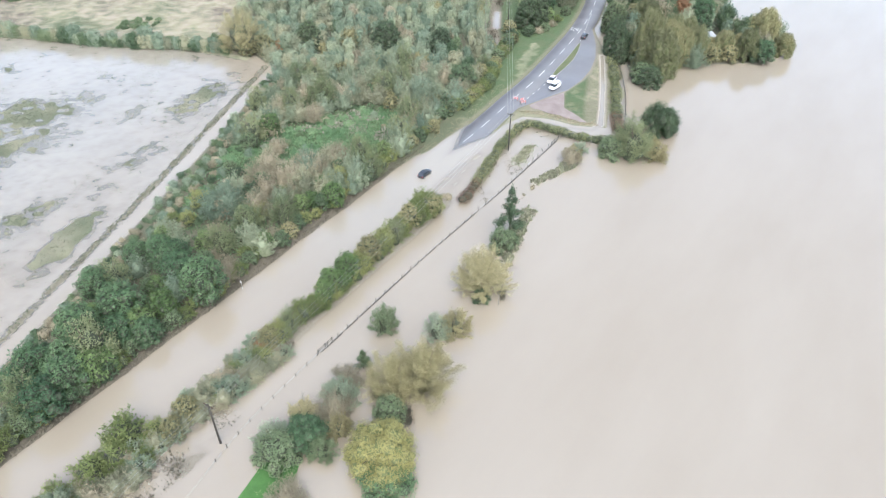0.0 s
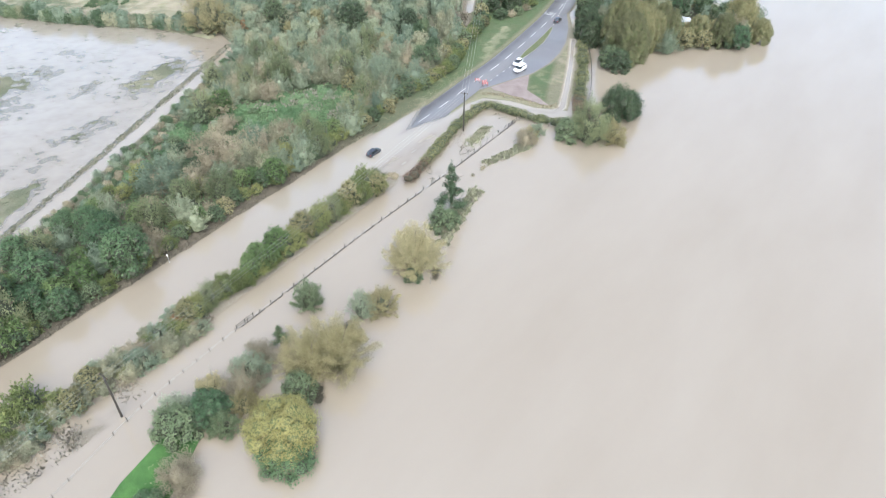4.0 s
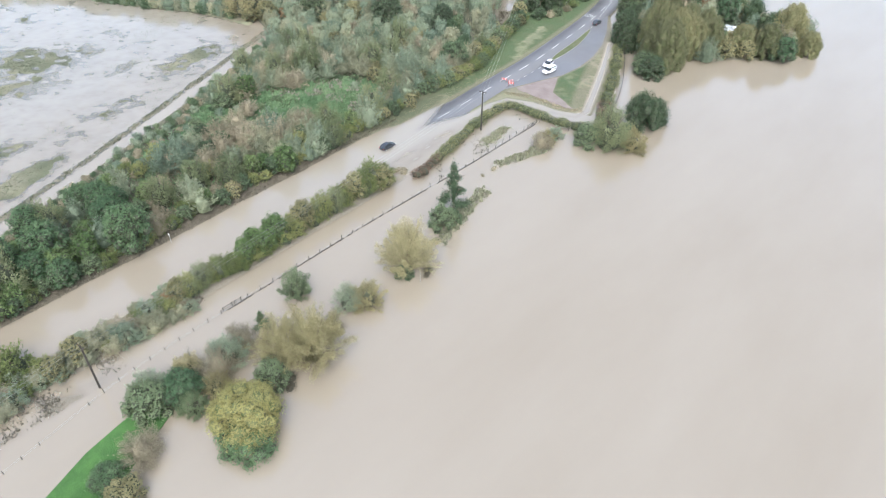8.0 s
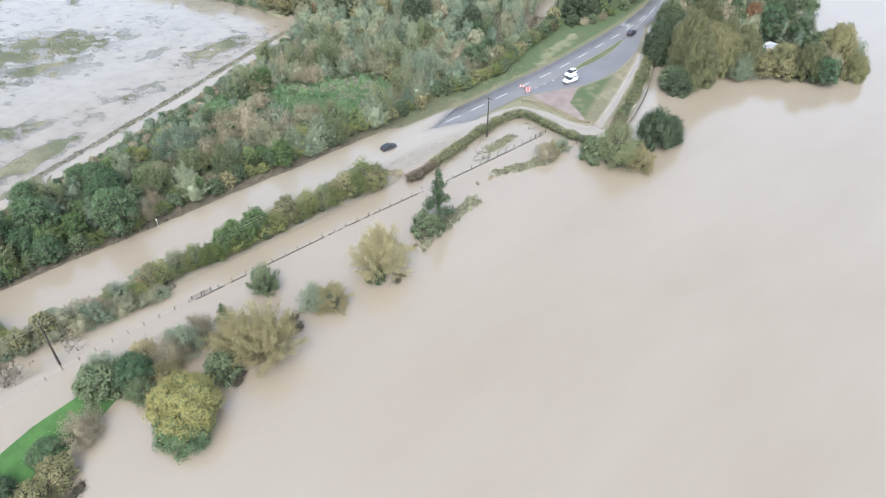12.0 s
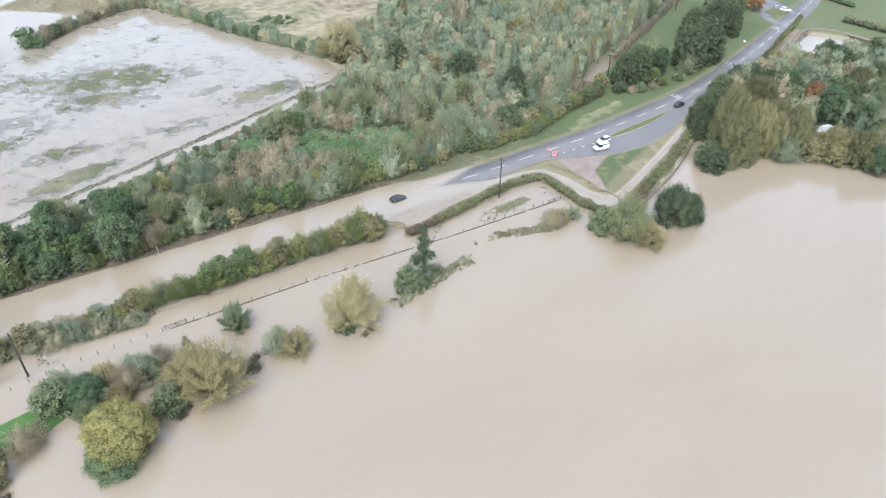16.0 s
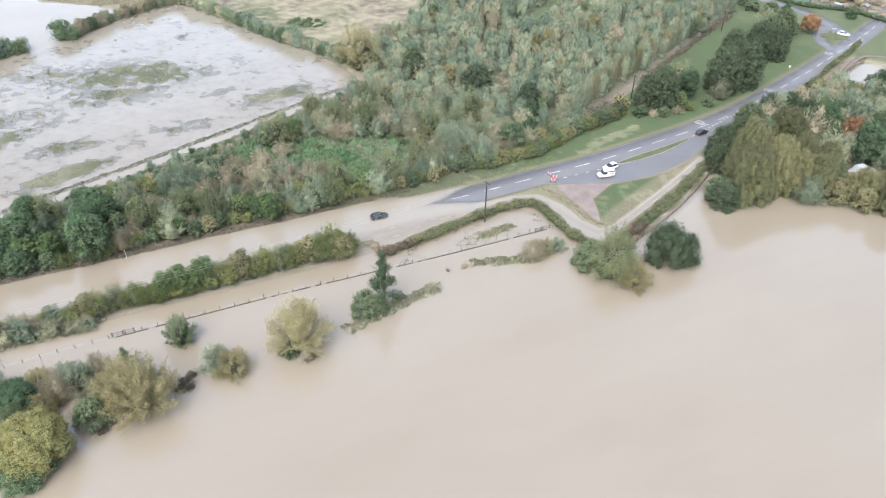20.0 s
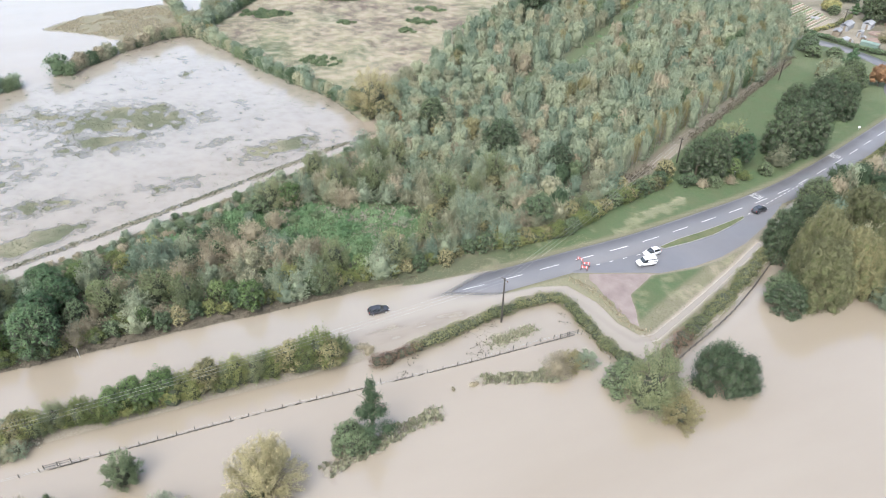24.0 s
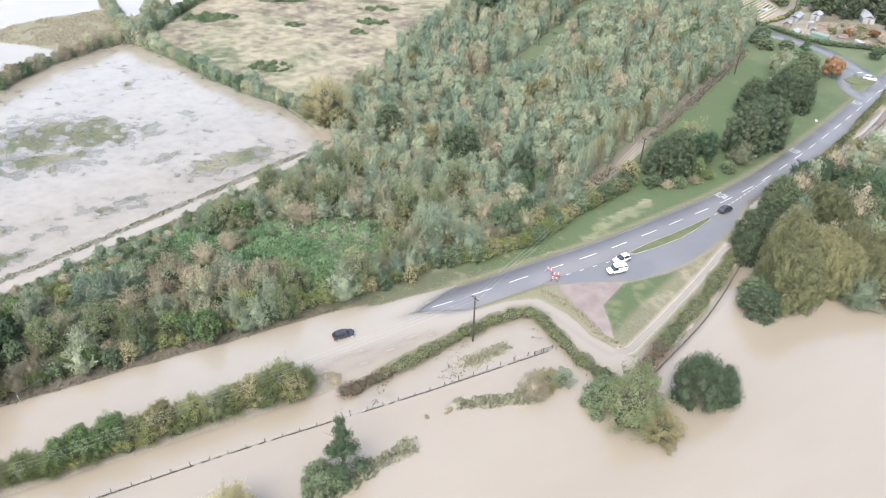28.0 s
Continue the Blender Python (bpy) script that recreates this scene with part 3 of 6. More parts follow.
GX = lines((-1600, -420, 80), (-420, -330, 4), (-330, -270, 1.6), (-270, -172, 1.0), (-172, -80, 0.7), (-80, -50, 0.4), (-50, -20, 2), (-20, 60, 10), (60, 1600, 90))
GY = lines((-1500, -60, 70), (-60, 0, 2), (0, 154, 0.8), (154, 208, 0.45), (208, 216, 0.8), (216, 340, 1.6), (340, 520, 8), (520, 2200, 90))
mx, my = np.meshgrid(GX, GY, indexing="xy")
gh, gg, gs, gt = land(mx, my)


def grid_quads(nx, ny):
    i = np.arange(nx - 1)[None, :] + nx * np.arange(ny - 1)[:, None]
    return np.stack([i, i + 1, i + nx + 1, i + nx], -1).reshape(-1, 4)


quads = grid_quads(len(GX), len(GY))
me = fast_mesh("ground", np.stack([mx, my, gh], -1).reshape(-1, 3), quads, mats=[GROUND], smooth=True)
col = me.attributes.new("cover", "FLOAT_COLOR", "POINT")
col.data.foreach_set("color", np.stack([gg, gs, gt, np.ones_like(gg)], -1).astype(np.float32).ravel())
tagged(new("ground", me), "flat flood-plain soil with grass and silt", "ground", kind="structure")

# ---- flood water: one level sheet, cut to where the land lies lower ----
low = gh.ravel() < 0.05
keep = low[quads].any(axis=1)
me = fast_mesh("flood_water", np.stack([mx, my, np.zeros_like(mx)], -1).reshape(-1, 3), quads[keep], mats=[WATER], smooth=True)
depth = np.clip(-gh, 0, 5)
infield = step(sd_poly(mx, my, FIELD), 2)
xr = mx - road_x(my)
on_road = np.abs(xr) < 3.7
depth = np.where(on_road, np.clip(0.02 * np.abs(xr) - road_z(my), 0, 5), depth)
mixed = vnoise(mx, my, 6)
murk = 0.82 + 0.18 * (1 - np.exp(-depth * (5 + 16 * mixed)))
murk = np.where(infield > 0.5, 0.4 + 0.6 * (1 - np.exp(-depth * (12 + 14 * mixed))), murk)
murk = np.where(on_road, 0.04 + 0.96 * (1 - np.exp(-depth * (34 + 40 * mixed))), murk)
wet_field = step(mx + 125, 10)
shore = step(sd_line(mx, my, [(-93, -30), (-116, 25), (-130, 63), (-141, 91), (-161, 140)]) - 5, 32)
beyond = step(sd_poly(-mx, my, [(240, -80), (226, 32), (246, 62), (268, 97), (300, 130), (1600, 130), (1600, -80)]), 6)
# low values: less silt, and whitish sky reflection painted on the field water
silt_vs_sky = 1 - wet_field * np.clip(0.85 - 0.5 * vnoise(mx, my, 28) - 0.4 * shore - 0.15 * mixed, 0, 1) * (1 - 0.6 * beyond)
# flooded road: sky reflection on the shallows painted as a paler tone
silt_vs_sky *= 1 - 0.45 * step(np.abs(mx + 85) - 3.5, 4) * step(95 - my, 30) * step(my - 150, 8)
# track, ditch and paddock: grazing sky reflection painted in, slightly paler
silt_vs_sky *= 1 - 0.2 * step(np.minimum(sd_line(mx, my, TRACK[2:]) - 1.5, np.minimum(sd_line(mx, my, DITCH) - 1.2, sd_poly(mx, my, PADDOCK))), 2)
for nm, val in (("murk", murk), ("silt", silt_vs_sky)):
    at = me.attributes.new(nm, "FLOAT", "POINT")
    at.data.foreach_set("value", val.astype(np.float32).ravel())
tagged(new("flood_water", me), "pale brown silty flood water, nearly still", "water", kind="structure")


def ground_z(x, y):
    return float(land(np.array([x]), np.array([y]))[0][0])


# ---- road, markings, layby, island ----


def along(line, ds):
    """Points at even steps along a line smoothed through its corners, with their directions."""
    pts = [Vector((*p, 0)) for p in line]
    out = []
    for i in range(len(pts) - 1):
        p0, p1, p2, p3 = pts[max(i - 1, 0)], pts[i], pts[i + 1], pts[min(i + 2, len(pts) - 1)]
        n = max(2, int((p2 - p1).length / 0.5))
        for k in range(n):
            t = k / n
            out.append(0.5 * (2 * p1 + (p2 - p0) * t + (2 * p0 - 5 * p1 + 4 * p2 - p3) * t * t + (3 * p1 - p0 - 3 * p2 + p3) * t ** 3))
    out.append(pts[-1])
    res, gone, want = [], 0.0, 0.0
    for a, b in zip(out, out[1:]):
        seg = (b - a).length
        while want <= gone + seg and seg > 1e-6:
            res.append((a + (b - a) * ((want - gone) / seg), (b - a).normalized()))
            want += ds
        gone += seg
    return res


def ribbon(line, half, z_of, ds=2.0, off=0.0, skirt=0.2, y0=-1e9, y1=1e9, camber=0.0):
    vs, qs = [], []
    for p, d in along(line, ds):
        if not y0 <= p.y <= y1:
            continue
        nrm = Vector((-d.y, d.x, 0))
        for s, dz in ((-half, -skirt - camber), (-half, -camber), (0, 0), (half, -camber), (half, -skirt - camber)):
            q = p + nrm * (s + off)
            vs.append((q.x, q.y, float(z_of(p.y)) + dz))
        if len(vs) > 5:
            b = len(vs) - 10
            for k in range(4):
                qs.append((b + k, b + 5 + k, b + 6 + k, b + 1 + k))
    return vs, qs


def slab(poly, z_of, thick):
    """A flat plate over a polygon, following the slope of the road."""
    bm = bmesh.new()
    top = [bm.verts.new((x, y, float(z_of(y)))) for x, y in poly]
    low_v = [bm.verts.new((x, y, float(z_of(y)) - thick)) for x, y in poly]
    f = bm.faces.new(top)
    for i in range(len(poly)):
        j = (i + 1) % len(poly)
        bm.faces.new((top[i], low_v[i], low_v[j], top[j]))
    f.normal_update()
    if f.normal.z < 0:
        bmesh.ops.reverse_faces(bm, faces=list(bm.faces))
    bmesh.ops.triangulate(bm, faces=[f])
    return bm


vs, qs = ribbon(ROAD_LINE, 3.6, road_z, camber=0.07)
road = tagged(new("road", fast_mesh("road", vs, qs, mats=[ASPHALT])), "grey worn asphalt road running down into flood water", "road", kind="structure")


def strip_part(name, x, y, length, width, rz, z, parent, material, label=""):
    bm = bmesh.new()
    bmesh.ops.create_cube(bm, size=1.0, matrix=pose(x, y, z, 0, 0, rz) @ Matrix.Diagonal((width, length, 0.012, 1)))
    return part(name, bm, material, parent, label)


steps = along(ROAD_LINE, 0.25)


def at_y(y):
    return min(steps, key=lambda s: abs(s[0].y - y))


# centre dashes, 6 m long with 3 m between
start_i = min(range(len(steps)), key=lambda i: abs(steps[i][0].y - 118.0))
i = start_i
while i + 24 < len(steps) and steps[i][0].y < 372:
    mid, d = steps[i + 12]
    rz_d = math.degrees(math.atan2(-d.x, d.y))
    strip_part("centre_dash", mid.x, mid.y, 6.0, 0.16, rz_d, float(road_z(mid.y)) + 0.006, road, PAINT_WHITE)
    i += 36
# edge lines on the dry stretch
for off, ya, yb in ((3.3, 142, 300),):
    vs, qs = ribbon(ROAD_LINE, 0.05, lambda y: road_z(y) - 0.056, 1.5, off, 0.006, ya, yb)
    part("edge_line", fast_mesh("edge_line", vs, qs, mats=[KERB]), None, road, "faint worn edge line")

LAYBY = [(-82.3, 160), (-80.0, 166), (-77.6, 172.5), (-75.4, 178), (-74.8, 186), (-75.6, 194), (-78, 203), (-82, 212), (-88, 222.5), (-93, 229), (-90, 212), (-87, 190), (-85.5, 168), (-85, 160)]
tagged(new("layby", as_mesh("layby", slab(LAYBY, lambda y: road_z(y) - 0.062, 0.2), ASPHALT)), "grey asphalt layby beside the road", "layby", kind="structure")
APRON = [(-80.6, 163.2), (-79.2, 167), (-77.4, 171.8), (-75.4, 176.4), (-74.6, 175), (-73.2, 174.2), (-72.9, 172), (-71.2, 170.6), (-71.4, 168.4), (-69.4, 166.6), (-66.8, 166.4), (-64.9, 164.6), (-62.5, 163.6),
         (-64.0, 162.6), (-66.2, 162.9), (-68.2, 162.2), (-70.4, 163.0), (-73.2, 162.3), (-76.5, 162.6), (-78.8, 162.2)]
tagged(new("mud_apron", as_mesh("mud_apron", slab(APRON, lambda y: road_z(y) - 0.03, 0.15), MUD)), "pinkish wet gravel apron at the track mouth", "track", kind="structure")
ISLAND = [(-83.5, 183), (-84.6, 189), (-85.3, 197), (-86.2, 204), (-87.2, 210), (-86.3, 209.5), (-84.6, 204), (-83.2, 198), (-82.6, 191), (-82.6, 184)]
island = tagged(new("traffic_island", as_mesh("traffic_island", slab(ISLAND, lambda y: road_z(y) + 0.12, 0.3), GROUND)), "narrow grassed island between road and layby", "island", kind="structure")
GRASSY = surface("verge_turf", (0.05, 0.07, 0.024), (0.10, 0.10, 0.05), 0.5, 5, 0.95, bump=0.8, dist=0.06)
island.data.materials.clear()
island.data.materials.append(GRASSY)
ring = ISLAND + ISLAND[:1]
for (x0, y0), (x1, y1) in zip(ring, ring[1:]):
    n = max(1, int(math.hypot(x1 - x0, y1 - y0) / 0.9))
    for k in range(n):
        u = (k + 0.5) / n
        ln = math.hypot(x1 - x0, y1 - y0) / n - 0.02
        x, y = x0 + (x1 - x0) * u, y0 + (y1 - y0) * u
        part("kerb_stone", box_bm((x, y, float(road_z(y)) + 0.06), (0.15, ln, 0.16), math.degrees(math.atan2(-(x1 - x0), y1 - y0)), 0.015), KERB, island)
# short dashes at the layby's mouths
for (x0, y0), (x1, y1), n in (((-87.4, 211.5), (-94.5, 236), 13), ((-82.8, 162), (-82.7, 182.5), 6)):
    for k in range(n):
        u = (k + 0.4) / n
        x, y = x0 + (x1 - x0) * u, y0 + (y1 - y0) * u
        strip_part("give_way_dash", x, y, 1.0, 0.15, math.degrees(math.atan2(-(x1 - x0), y1 - y0)), float(road_z(y)) + 0.012, road, PAINT_WHITE)

# ---- plants ----
ICO = {}
for _sub in (1, 2):
    _bm = bmesh.new()
    bmesh.ops.create_icosphere(_bm, subdivisions=_sub, radius=1.0)
    ICO[_sub] = (np.array([v.co[:] for v in _bm.verts]), np.array([[v.index for v in f.verts] for f in _bm.faces]))
    _bm.free()


def crown(rng, lobes, n, size, aspect=0.55, jitter=0.55, stroke=0.0, core=0.78, sub=1, fuzz=0.14, rough=0.22):
    """Leaf quads over the shells of a crown's lobes, round ragged inner masses. Returns vertices, quads, triangles."""
    L = np.asarray(lobes, float)
    c, r = L[:, :3], L[:, 3:]
    area = (r[:, 0] * r[:, 1] + r[:, 0] * r[:, 2] + r[:, 1] * r[:, 2])
    k = rng.choice(len(L), size=int(n * 1.9), p=area / area.sum())
    d = rng.normal(size=(len(k), 3))
    d /= np.linalg.norm(d, axis=1)[:, None]
    low_side = d[:, 2] < -0.45
    d[low_side, 2] *= -1
    bump = 1 + fuzz * np.sin(d[:, 0] * 7 + k * 2.1) * np.sin(d[:, 1] * 6 + k) + fuzz * np.sin(d[:, 2] * 9 + k * 1.7) * 0.7
    p = c[k] + r[k] * d * (bump * (0.78 + 0.42 * rng.rand(len(k)) ** 0.9))[:, None]
    ok = np.ones(len(k), bool)
    for i in range(len(L)):
        q = (p - c[i]) / r[i]
        ok &= (k == i) | ((q * q).sum(1) > 0.62)
    ok &= p[:, 2] > 0.02
    p, d, kk = p[ok][:n], d[ok][:n], k[ok][:n]
    nrm = d / r[kk]
    nrm /= np.linalg.norm(nrm, axis=1)[:, None]
    nrm = nrm + jitter * rng.normal(size=nrm.shape)
    nrm /= np.linalg.norm(nrm, axis=1)[:, None]
    t = rng.normal(size=nrm.shape) * (1 - stroke)
    t[:, 2] += stroke * 0.8
    fan = p / (np.linalg.norm(p, axis=1)[:, None] + 1e-6)
    t += stroke * 1.8 * fan
    t -= nrm * (t * nrm).sum(1)[:, None]
    t /= np.linalg.norm(t, axis=1)[:, None] + 1e-9
    b = np.cross(nrm, t)
    s = size * (0.55 + 0.9 * rng.rand(len(p)))[:, None]
    v = np.stack([p - t * s, p - b * s * aspect, p + t * s, p + b * s * aspect], 1).reshape(-1, 3)
    q = np.arange(len(p) * 4).reshape(-1, 4)
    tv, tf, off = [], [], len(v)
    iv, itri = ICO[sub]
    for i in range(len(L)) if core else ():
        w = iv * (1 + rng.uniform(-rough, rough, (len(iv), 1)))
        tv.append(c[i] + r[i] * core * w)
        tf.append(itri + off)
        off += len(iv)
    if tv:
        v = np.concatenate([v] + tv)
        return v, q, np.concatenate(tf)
    return v, q, np.zeros((0, 3), int)


def lobes_round(rng, R, H, n, z0=0.15, spread=0.68, flat=0.95, lump=1.0):
    """Many small lobes spiralling down a rounded crown of radius R and height H."""
    out = [(0, 0, H * 0.52, R * 0.68, R * 0.68, H * 0.38)]
    m = int(n * 2.2)
    for i in range(m):
        e = 1 - 0.96 * (i + 0.5) / m
        a = 2.4 * i + rng.uniform(-0.4, 0.4)
        rad = R * spread * 1.06 * math.sqrt(max(0.03, 1 - ((e - 0.36) / 0.66) ** 2)) * rng.uniform(0.84, 1.1)
        rr = R * rng.uniform(0.15, 0.31) * lump
        out.append((math.cos(a) * rad, math.sin(a) * rad, H * z0 + e * H * (0.87 - z0) * rng.uniform(0.95, 1.04), rr, rr, rr * flat))
    return out


def lobes_willow(rng, R, H, n, slim=0.22, reach=1.0):
    """Many narrow plumes fanning out from low stems."""
    out = [(0, 0, H * 0.34, R * 0.6, R * 0.6, H * 0.34)]
    m = int(n * 1.7)
    for i in range(m):
        a = 2.4 * i + rng.uniform(-0.5, 0.5)
        rad = R * math.sqrt((i + 0.5) / m) * 0.88
        top = H * (1.0 - 0.52 * (rad / R) ** 2) * rng.uniform(0.8, 1.04)
        rr = R * rng.uniform(0.7, 1.2) * slim * 0.84
        hh = top * rng.uniform(0.2, 0.32) * reach
        out.append((math.cos(a) * rad, math.sin(a) * rad, max(hh * 0.8, top - hh), rr, rr, hh))
    return out


def lobes_dome(rng, R, H):
    """An upright dome with soft shoulders and a few small plumes near the top."""
    out = [(0, 0, H * 0.48, R * 0.86, R * 0.86, H * 0.48), (0, 0, H * 0.16, R * 0.8, R * 0.8, H * 0.24)]
    for i in range(5):
        a = 2.4 * i + rng.uniform(-0.5, 0.5)
        w = R * rng.uniform(0.24, 0.36)
        rad = R * (0.16 + 0.11 * i) * rng.uniform(0.8, 1.2)
        top = H * (1.04 - 0.4 * (rad / R) ** 2) * rng.uniform(0.92, 1.05)
        hh = H * rng.uniform(0.15, 0.22)
        out.append((math.cos(a) * rad, math.sin(a) * rad, top - hh, w, w, hh))
    return out


def lobes_cone(rng, R, H, n):
    out = [(0, 0, H * 0.5, R * 0.3, R * 0.3, H * 0.4)]
    for i in range(n):
        u = (i + 0.5) / n
        a = i * 2.4
        rad = R * (1 - u) * 0.75
        rr = R * (0.45 - 0.28 * u)
        out.append((math.cos(a) * rad, math.sin(a) * rad, H * (0.18 + 0.78 * u), rr, rr, rr * 0.6))
    return out


def trunk_mesh(name, rng, H, R, r0, limbs, mat, stems=1):
    """Tapered stem or stems with limbs that reach into the crown."""
    vs, qs = [], []

    def add(path, radii, n=6):
        v, q = tube_arrays(path, radii, n)
        o = len(vs)
        vs.extend(v)
        qs.extend(tuple(o + i for i in f) for f in q)

    for s in range(stems):
        a = 2 * math.pi * s / max(stems, 1) + rng.uniform(0, 1)
        lean = R * (0.35 if stems > 1 else 0.05)
        path = [(math.cos(a) * lean * u * u, math.sin(a) * lean * u * u, -0.6 + (H * 0.8 + 0.6) * u) for u in (0, 0.2, 0.5, 1)]
        add(path, [r0 * 1.35, r0, r0 * 0.7, r0 * 0.2], 7)
        for k in range(limbs):
            b = a + k * 2.3 + rng.uniform(-0.3, 0.3)
            u = 0.3 + 0.5 * k / max(1, limbs)
            z = H * 0.8 * u
            q0 = Vector((math.cos(a) * lean * u * u, math.sin(a) * lean * u * u, z))
            tip = q0 + Vector((math.cos(b) * R * 0.75, math.sin(b) * R * 0.75, H * 0.24))
            add([q0, q0.lerp(tip, 0.5) + Vector((0, 0, 0.06 * H)), tip], [r0 * 0.45, r0 * 0.3, r0 * 0.08], 5)
    return fast_mesh(name, vs, qs, mats=[mat], smooth=True)


def crown_shoots(rng, R, H, n, leaves, size, aspect=0.4, low=0.3, soft=0.05, mass=0.0, csub=2):
    """A feathery crown: leaves strung along many shoots that fan up and out from low stems."""
    a = rng.uniform(0, 2 * math.pi, n)
    u = rng.rand(n) ** 0.62
    skirt = rng.rand(n) < low
    top = H * (1.0 - 0.52 * u ** 2) * rng.uniform(0.76, 1.05, n)
    top[skirt] = H * rng.uniform(0.16, 0.55, skirt.sum())
    u[skirt] = rng.uniform(0.75, 1.0, skirt.sum())
    clump = 1 + 0.14 * np.sin(a * 5 + 1.0) + 0.1 * np.sin(a * 9)
    tip = np.stack([np.cos(a) * R * u * clump, np.sin(a) * R * u * clump, top * (0.94 + 0.1 * np.sin(a * 4 + 6 * u))], 1)
    foot = np.stack([np.cos(a) * R * 0.16 * rng.rand(n), np.sin(a) * R * 0.16 * rng.rand(n), np.full(n, 0.05 * H)], 1)
    knee = foot * 0.45 + tip * 0.55
    knee[:, :2] *= 1.12
    knee[:, 2] += 0.03 * H
    k = rng.randint(n, size=leaves)
    s = (0.30 + 0.72 * rng.rand(leaves) ** 0.6)[:, None]
    p = (1 - s) ** 2 * foot[k] + 2 * s * (1 - s) * knee[k] + s * s * tip[k]
    d = 2 * (1 - s) * (knee[k] - foot[k]) + 2 * s * (tip[k] - knee[k])
    d /= np.linalg.norm(d, axis=1)[:, None]
    p = p + rng.normal(size=p.shape) * soft * R * np.array([1, 1, 0.8])
    p[:, 2] = np.maximum(p[:, 2], 0.1)
    t = d + 0.55 * rng.normal(size=d.shape)
    t /= np.linalg.norm(t, axis=1)[:, None]
    away = p - np.array([0, 0, 0.3 * H])
    away /= np.linalg.norm(away, axis=1)[:, None] + 1e-9
    away = away + 0.34 * rng.normal(size=t.shape)
    b = np.cross(away, t)
    b /= np.linalg.norm(b, axis=1)[:, None] + 1e-9
    w = size * (0.55 + 0.9 * rng.rand(leaves))[:, None]
    v = np.stack([p - t * w, p - b * w * aspect, p + t * w, p + b * w * aspect], 1).reshape(-1, 3)
    q = np.arange(leaves * 4).reshape(-1, 4)
    # the shoots themselves, as thin three-sided twigs, make the inner part
    tv, tf, off = [], [], len(v)
    ring = np.array([(1, 0, 0), (-0.5, 0.87, 0), (-0.5, -0.87, 0)])
    for i in range(n):
        r = 0.007 * H * rng.uniform(0.4, 0.9)
        tv.append(np.concatenate([foot[i] + ring * r, knee[i] + ring * r * 0.6, tip[i:i + 1]]))
        tf.append(np.array([(0, 1, 4), (0, 4, 3), (1, 2, 5), (1, 5, 4), (2, 0, 3), (2, 3, 5), (3, 4, 6), (4, 5, 6), (5, 3, 6)]) + off)
        off += 7
    # inner mass; where its tone is dark, it paints shade into the gaps
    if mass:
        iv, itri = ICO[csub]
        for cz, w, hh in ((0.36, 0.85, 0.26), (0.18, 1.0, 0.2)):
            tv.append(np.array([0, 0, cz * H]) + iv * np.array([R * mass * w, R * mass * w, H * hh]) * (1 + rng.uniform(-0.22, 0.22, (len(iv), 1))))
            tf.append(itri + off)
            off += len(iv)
    return np.concatenate([v] + tv), q, np.concatenate(tf)


KINDS = {}


def kind(key, mat, shape, R, H, n, leaves, size, variants=2, aspect=0.55, stroke=0.0, core=0.76, jitter=0.36, bark=BARK, stems=1, r0=0.16, limbs=4, fuzz=0.2, inner=None, shoots=0, soft=0.05, low=0.3, mass=0.0, csub=2, **kw):
    out = []
    for v in range(variants):
        rng = np.random.RandomState(100 + 17 * v + sum(map(ord, key)))
        lob = shape(rng, R, H, n, **kw)
        made = []
        for count, sz, sh in ((leaves, size, shoots), (max(300, int(leaves * 0.46)), size * 1.4, max(1, shoots * 2 // 3))):
            if shoots:
                vv, qq, tt = crown_shoots(rng, R, H, sh, count, sz, aspect, low, soft, mass, csub)
            else:
                vv, qq, tt = crown(rng, lob, count, sz, aspect, jitter, stroke, core, csub, fuzz)
            made.append((vv, qq, tt))
        # a darker inner tone stands in for shade inside the crown
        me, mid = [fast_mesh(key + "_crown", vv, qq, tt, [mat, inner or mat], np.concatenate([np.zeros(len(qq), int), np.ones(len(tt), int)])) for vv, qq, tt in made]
        lo = crown(rng, lobes_dome(rng, R, H), 640, R * 0.1, 0.36, 0.42, 0.7, 0.68, 1, 0.12, 0.12)
        out.append((me, trunk_mesh(key + "_trunk", rng, H, R, r0, limbs, bark, stems), lo, mid, made[1]))
    KINDS[key] = dict(v=out, R=R, H=H, mat=mat)


kind("maple", F_GREEN, lobes_round, 3.3, 7.4, 17, 6500, 0.115, core=0.66, jitter=0.45, inner=TWIG_SHADE)
kind("bright", F_BRIGHT, lobes_round, 2.4, 5.0, 12, 4200, 0.105, 2, core=0.66, jitter=0.45, inner=TWIG_SHADE)
kind("hawthorn", F_TEAL, lobes_round, 2.3, 4.2, 13, 3600, 0.105, z0=0.03, inner=TWIG_SHADE, core=0.66)
kind("sallow", F_SAGE, lobes_willow, 2.5, 6.0, 10, 5600, 0.11, 3, aspect=0.45, stems=3, limbs=2, r0=0.09, shoots=110, soft=0.075, low=0.42, mass=0.5)
kind("greywillow", F_BLUE, lobes_willow, 2.6, 6.2, 10, 5600, 0.11, 3, aspect=0.45, stems=3, limbs=2, r0=0.09, shoots=110, soft=0.075, low=0.42, mass=0.5)
kind("brownshrub", F_BROWN, lobes_willow, 2.3, 4.8, 10, 6000, 0.085, aspect=0.36, inner=F_BROWN, stems=4, limbs=2, r0=0.06, slim=0.3, shoots=110, soft=0.08, low=0.4, mass=0.42)
kind("muted", F_DUSK, lobes_willow, 2.4, 5.2, 9, 5200, 0.11, 2, aspect=0.45, stems=3, limbs=2, r0=0.08, shoots=100, soft=0.08, low=0.42, mass=0.5)
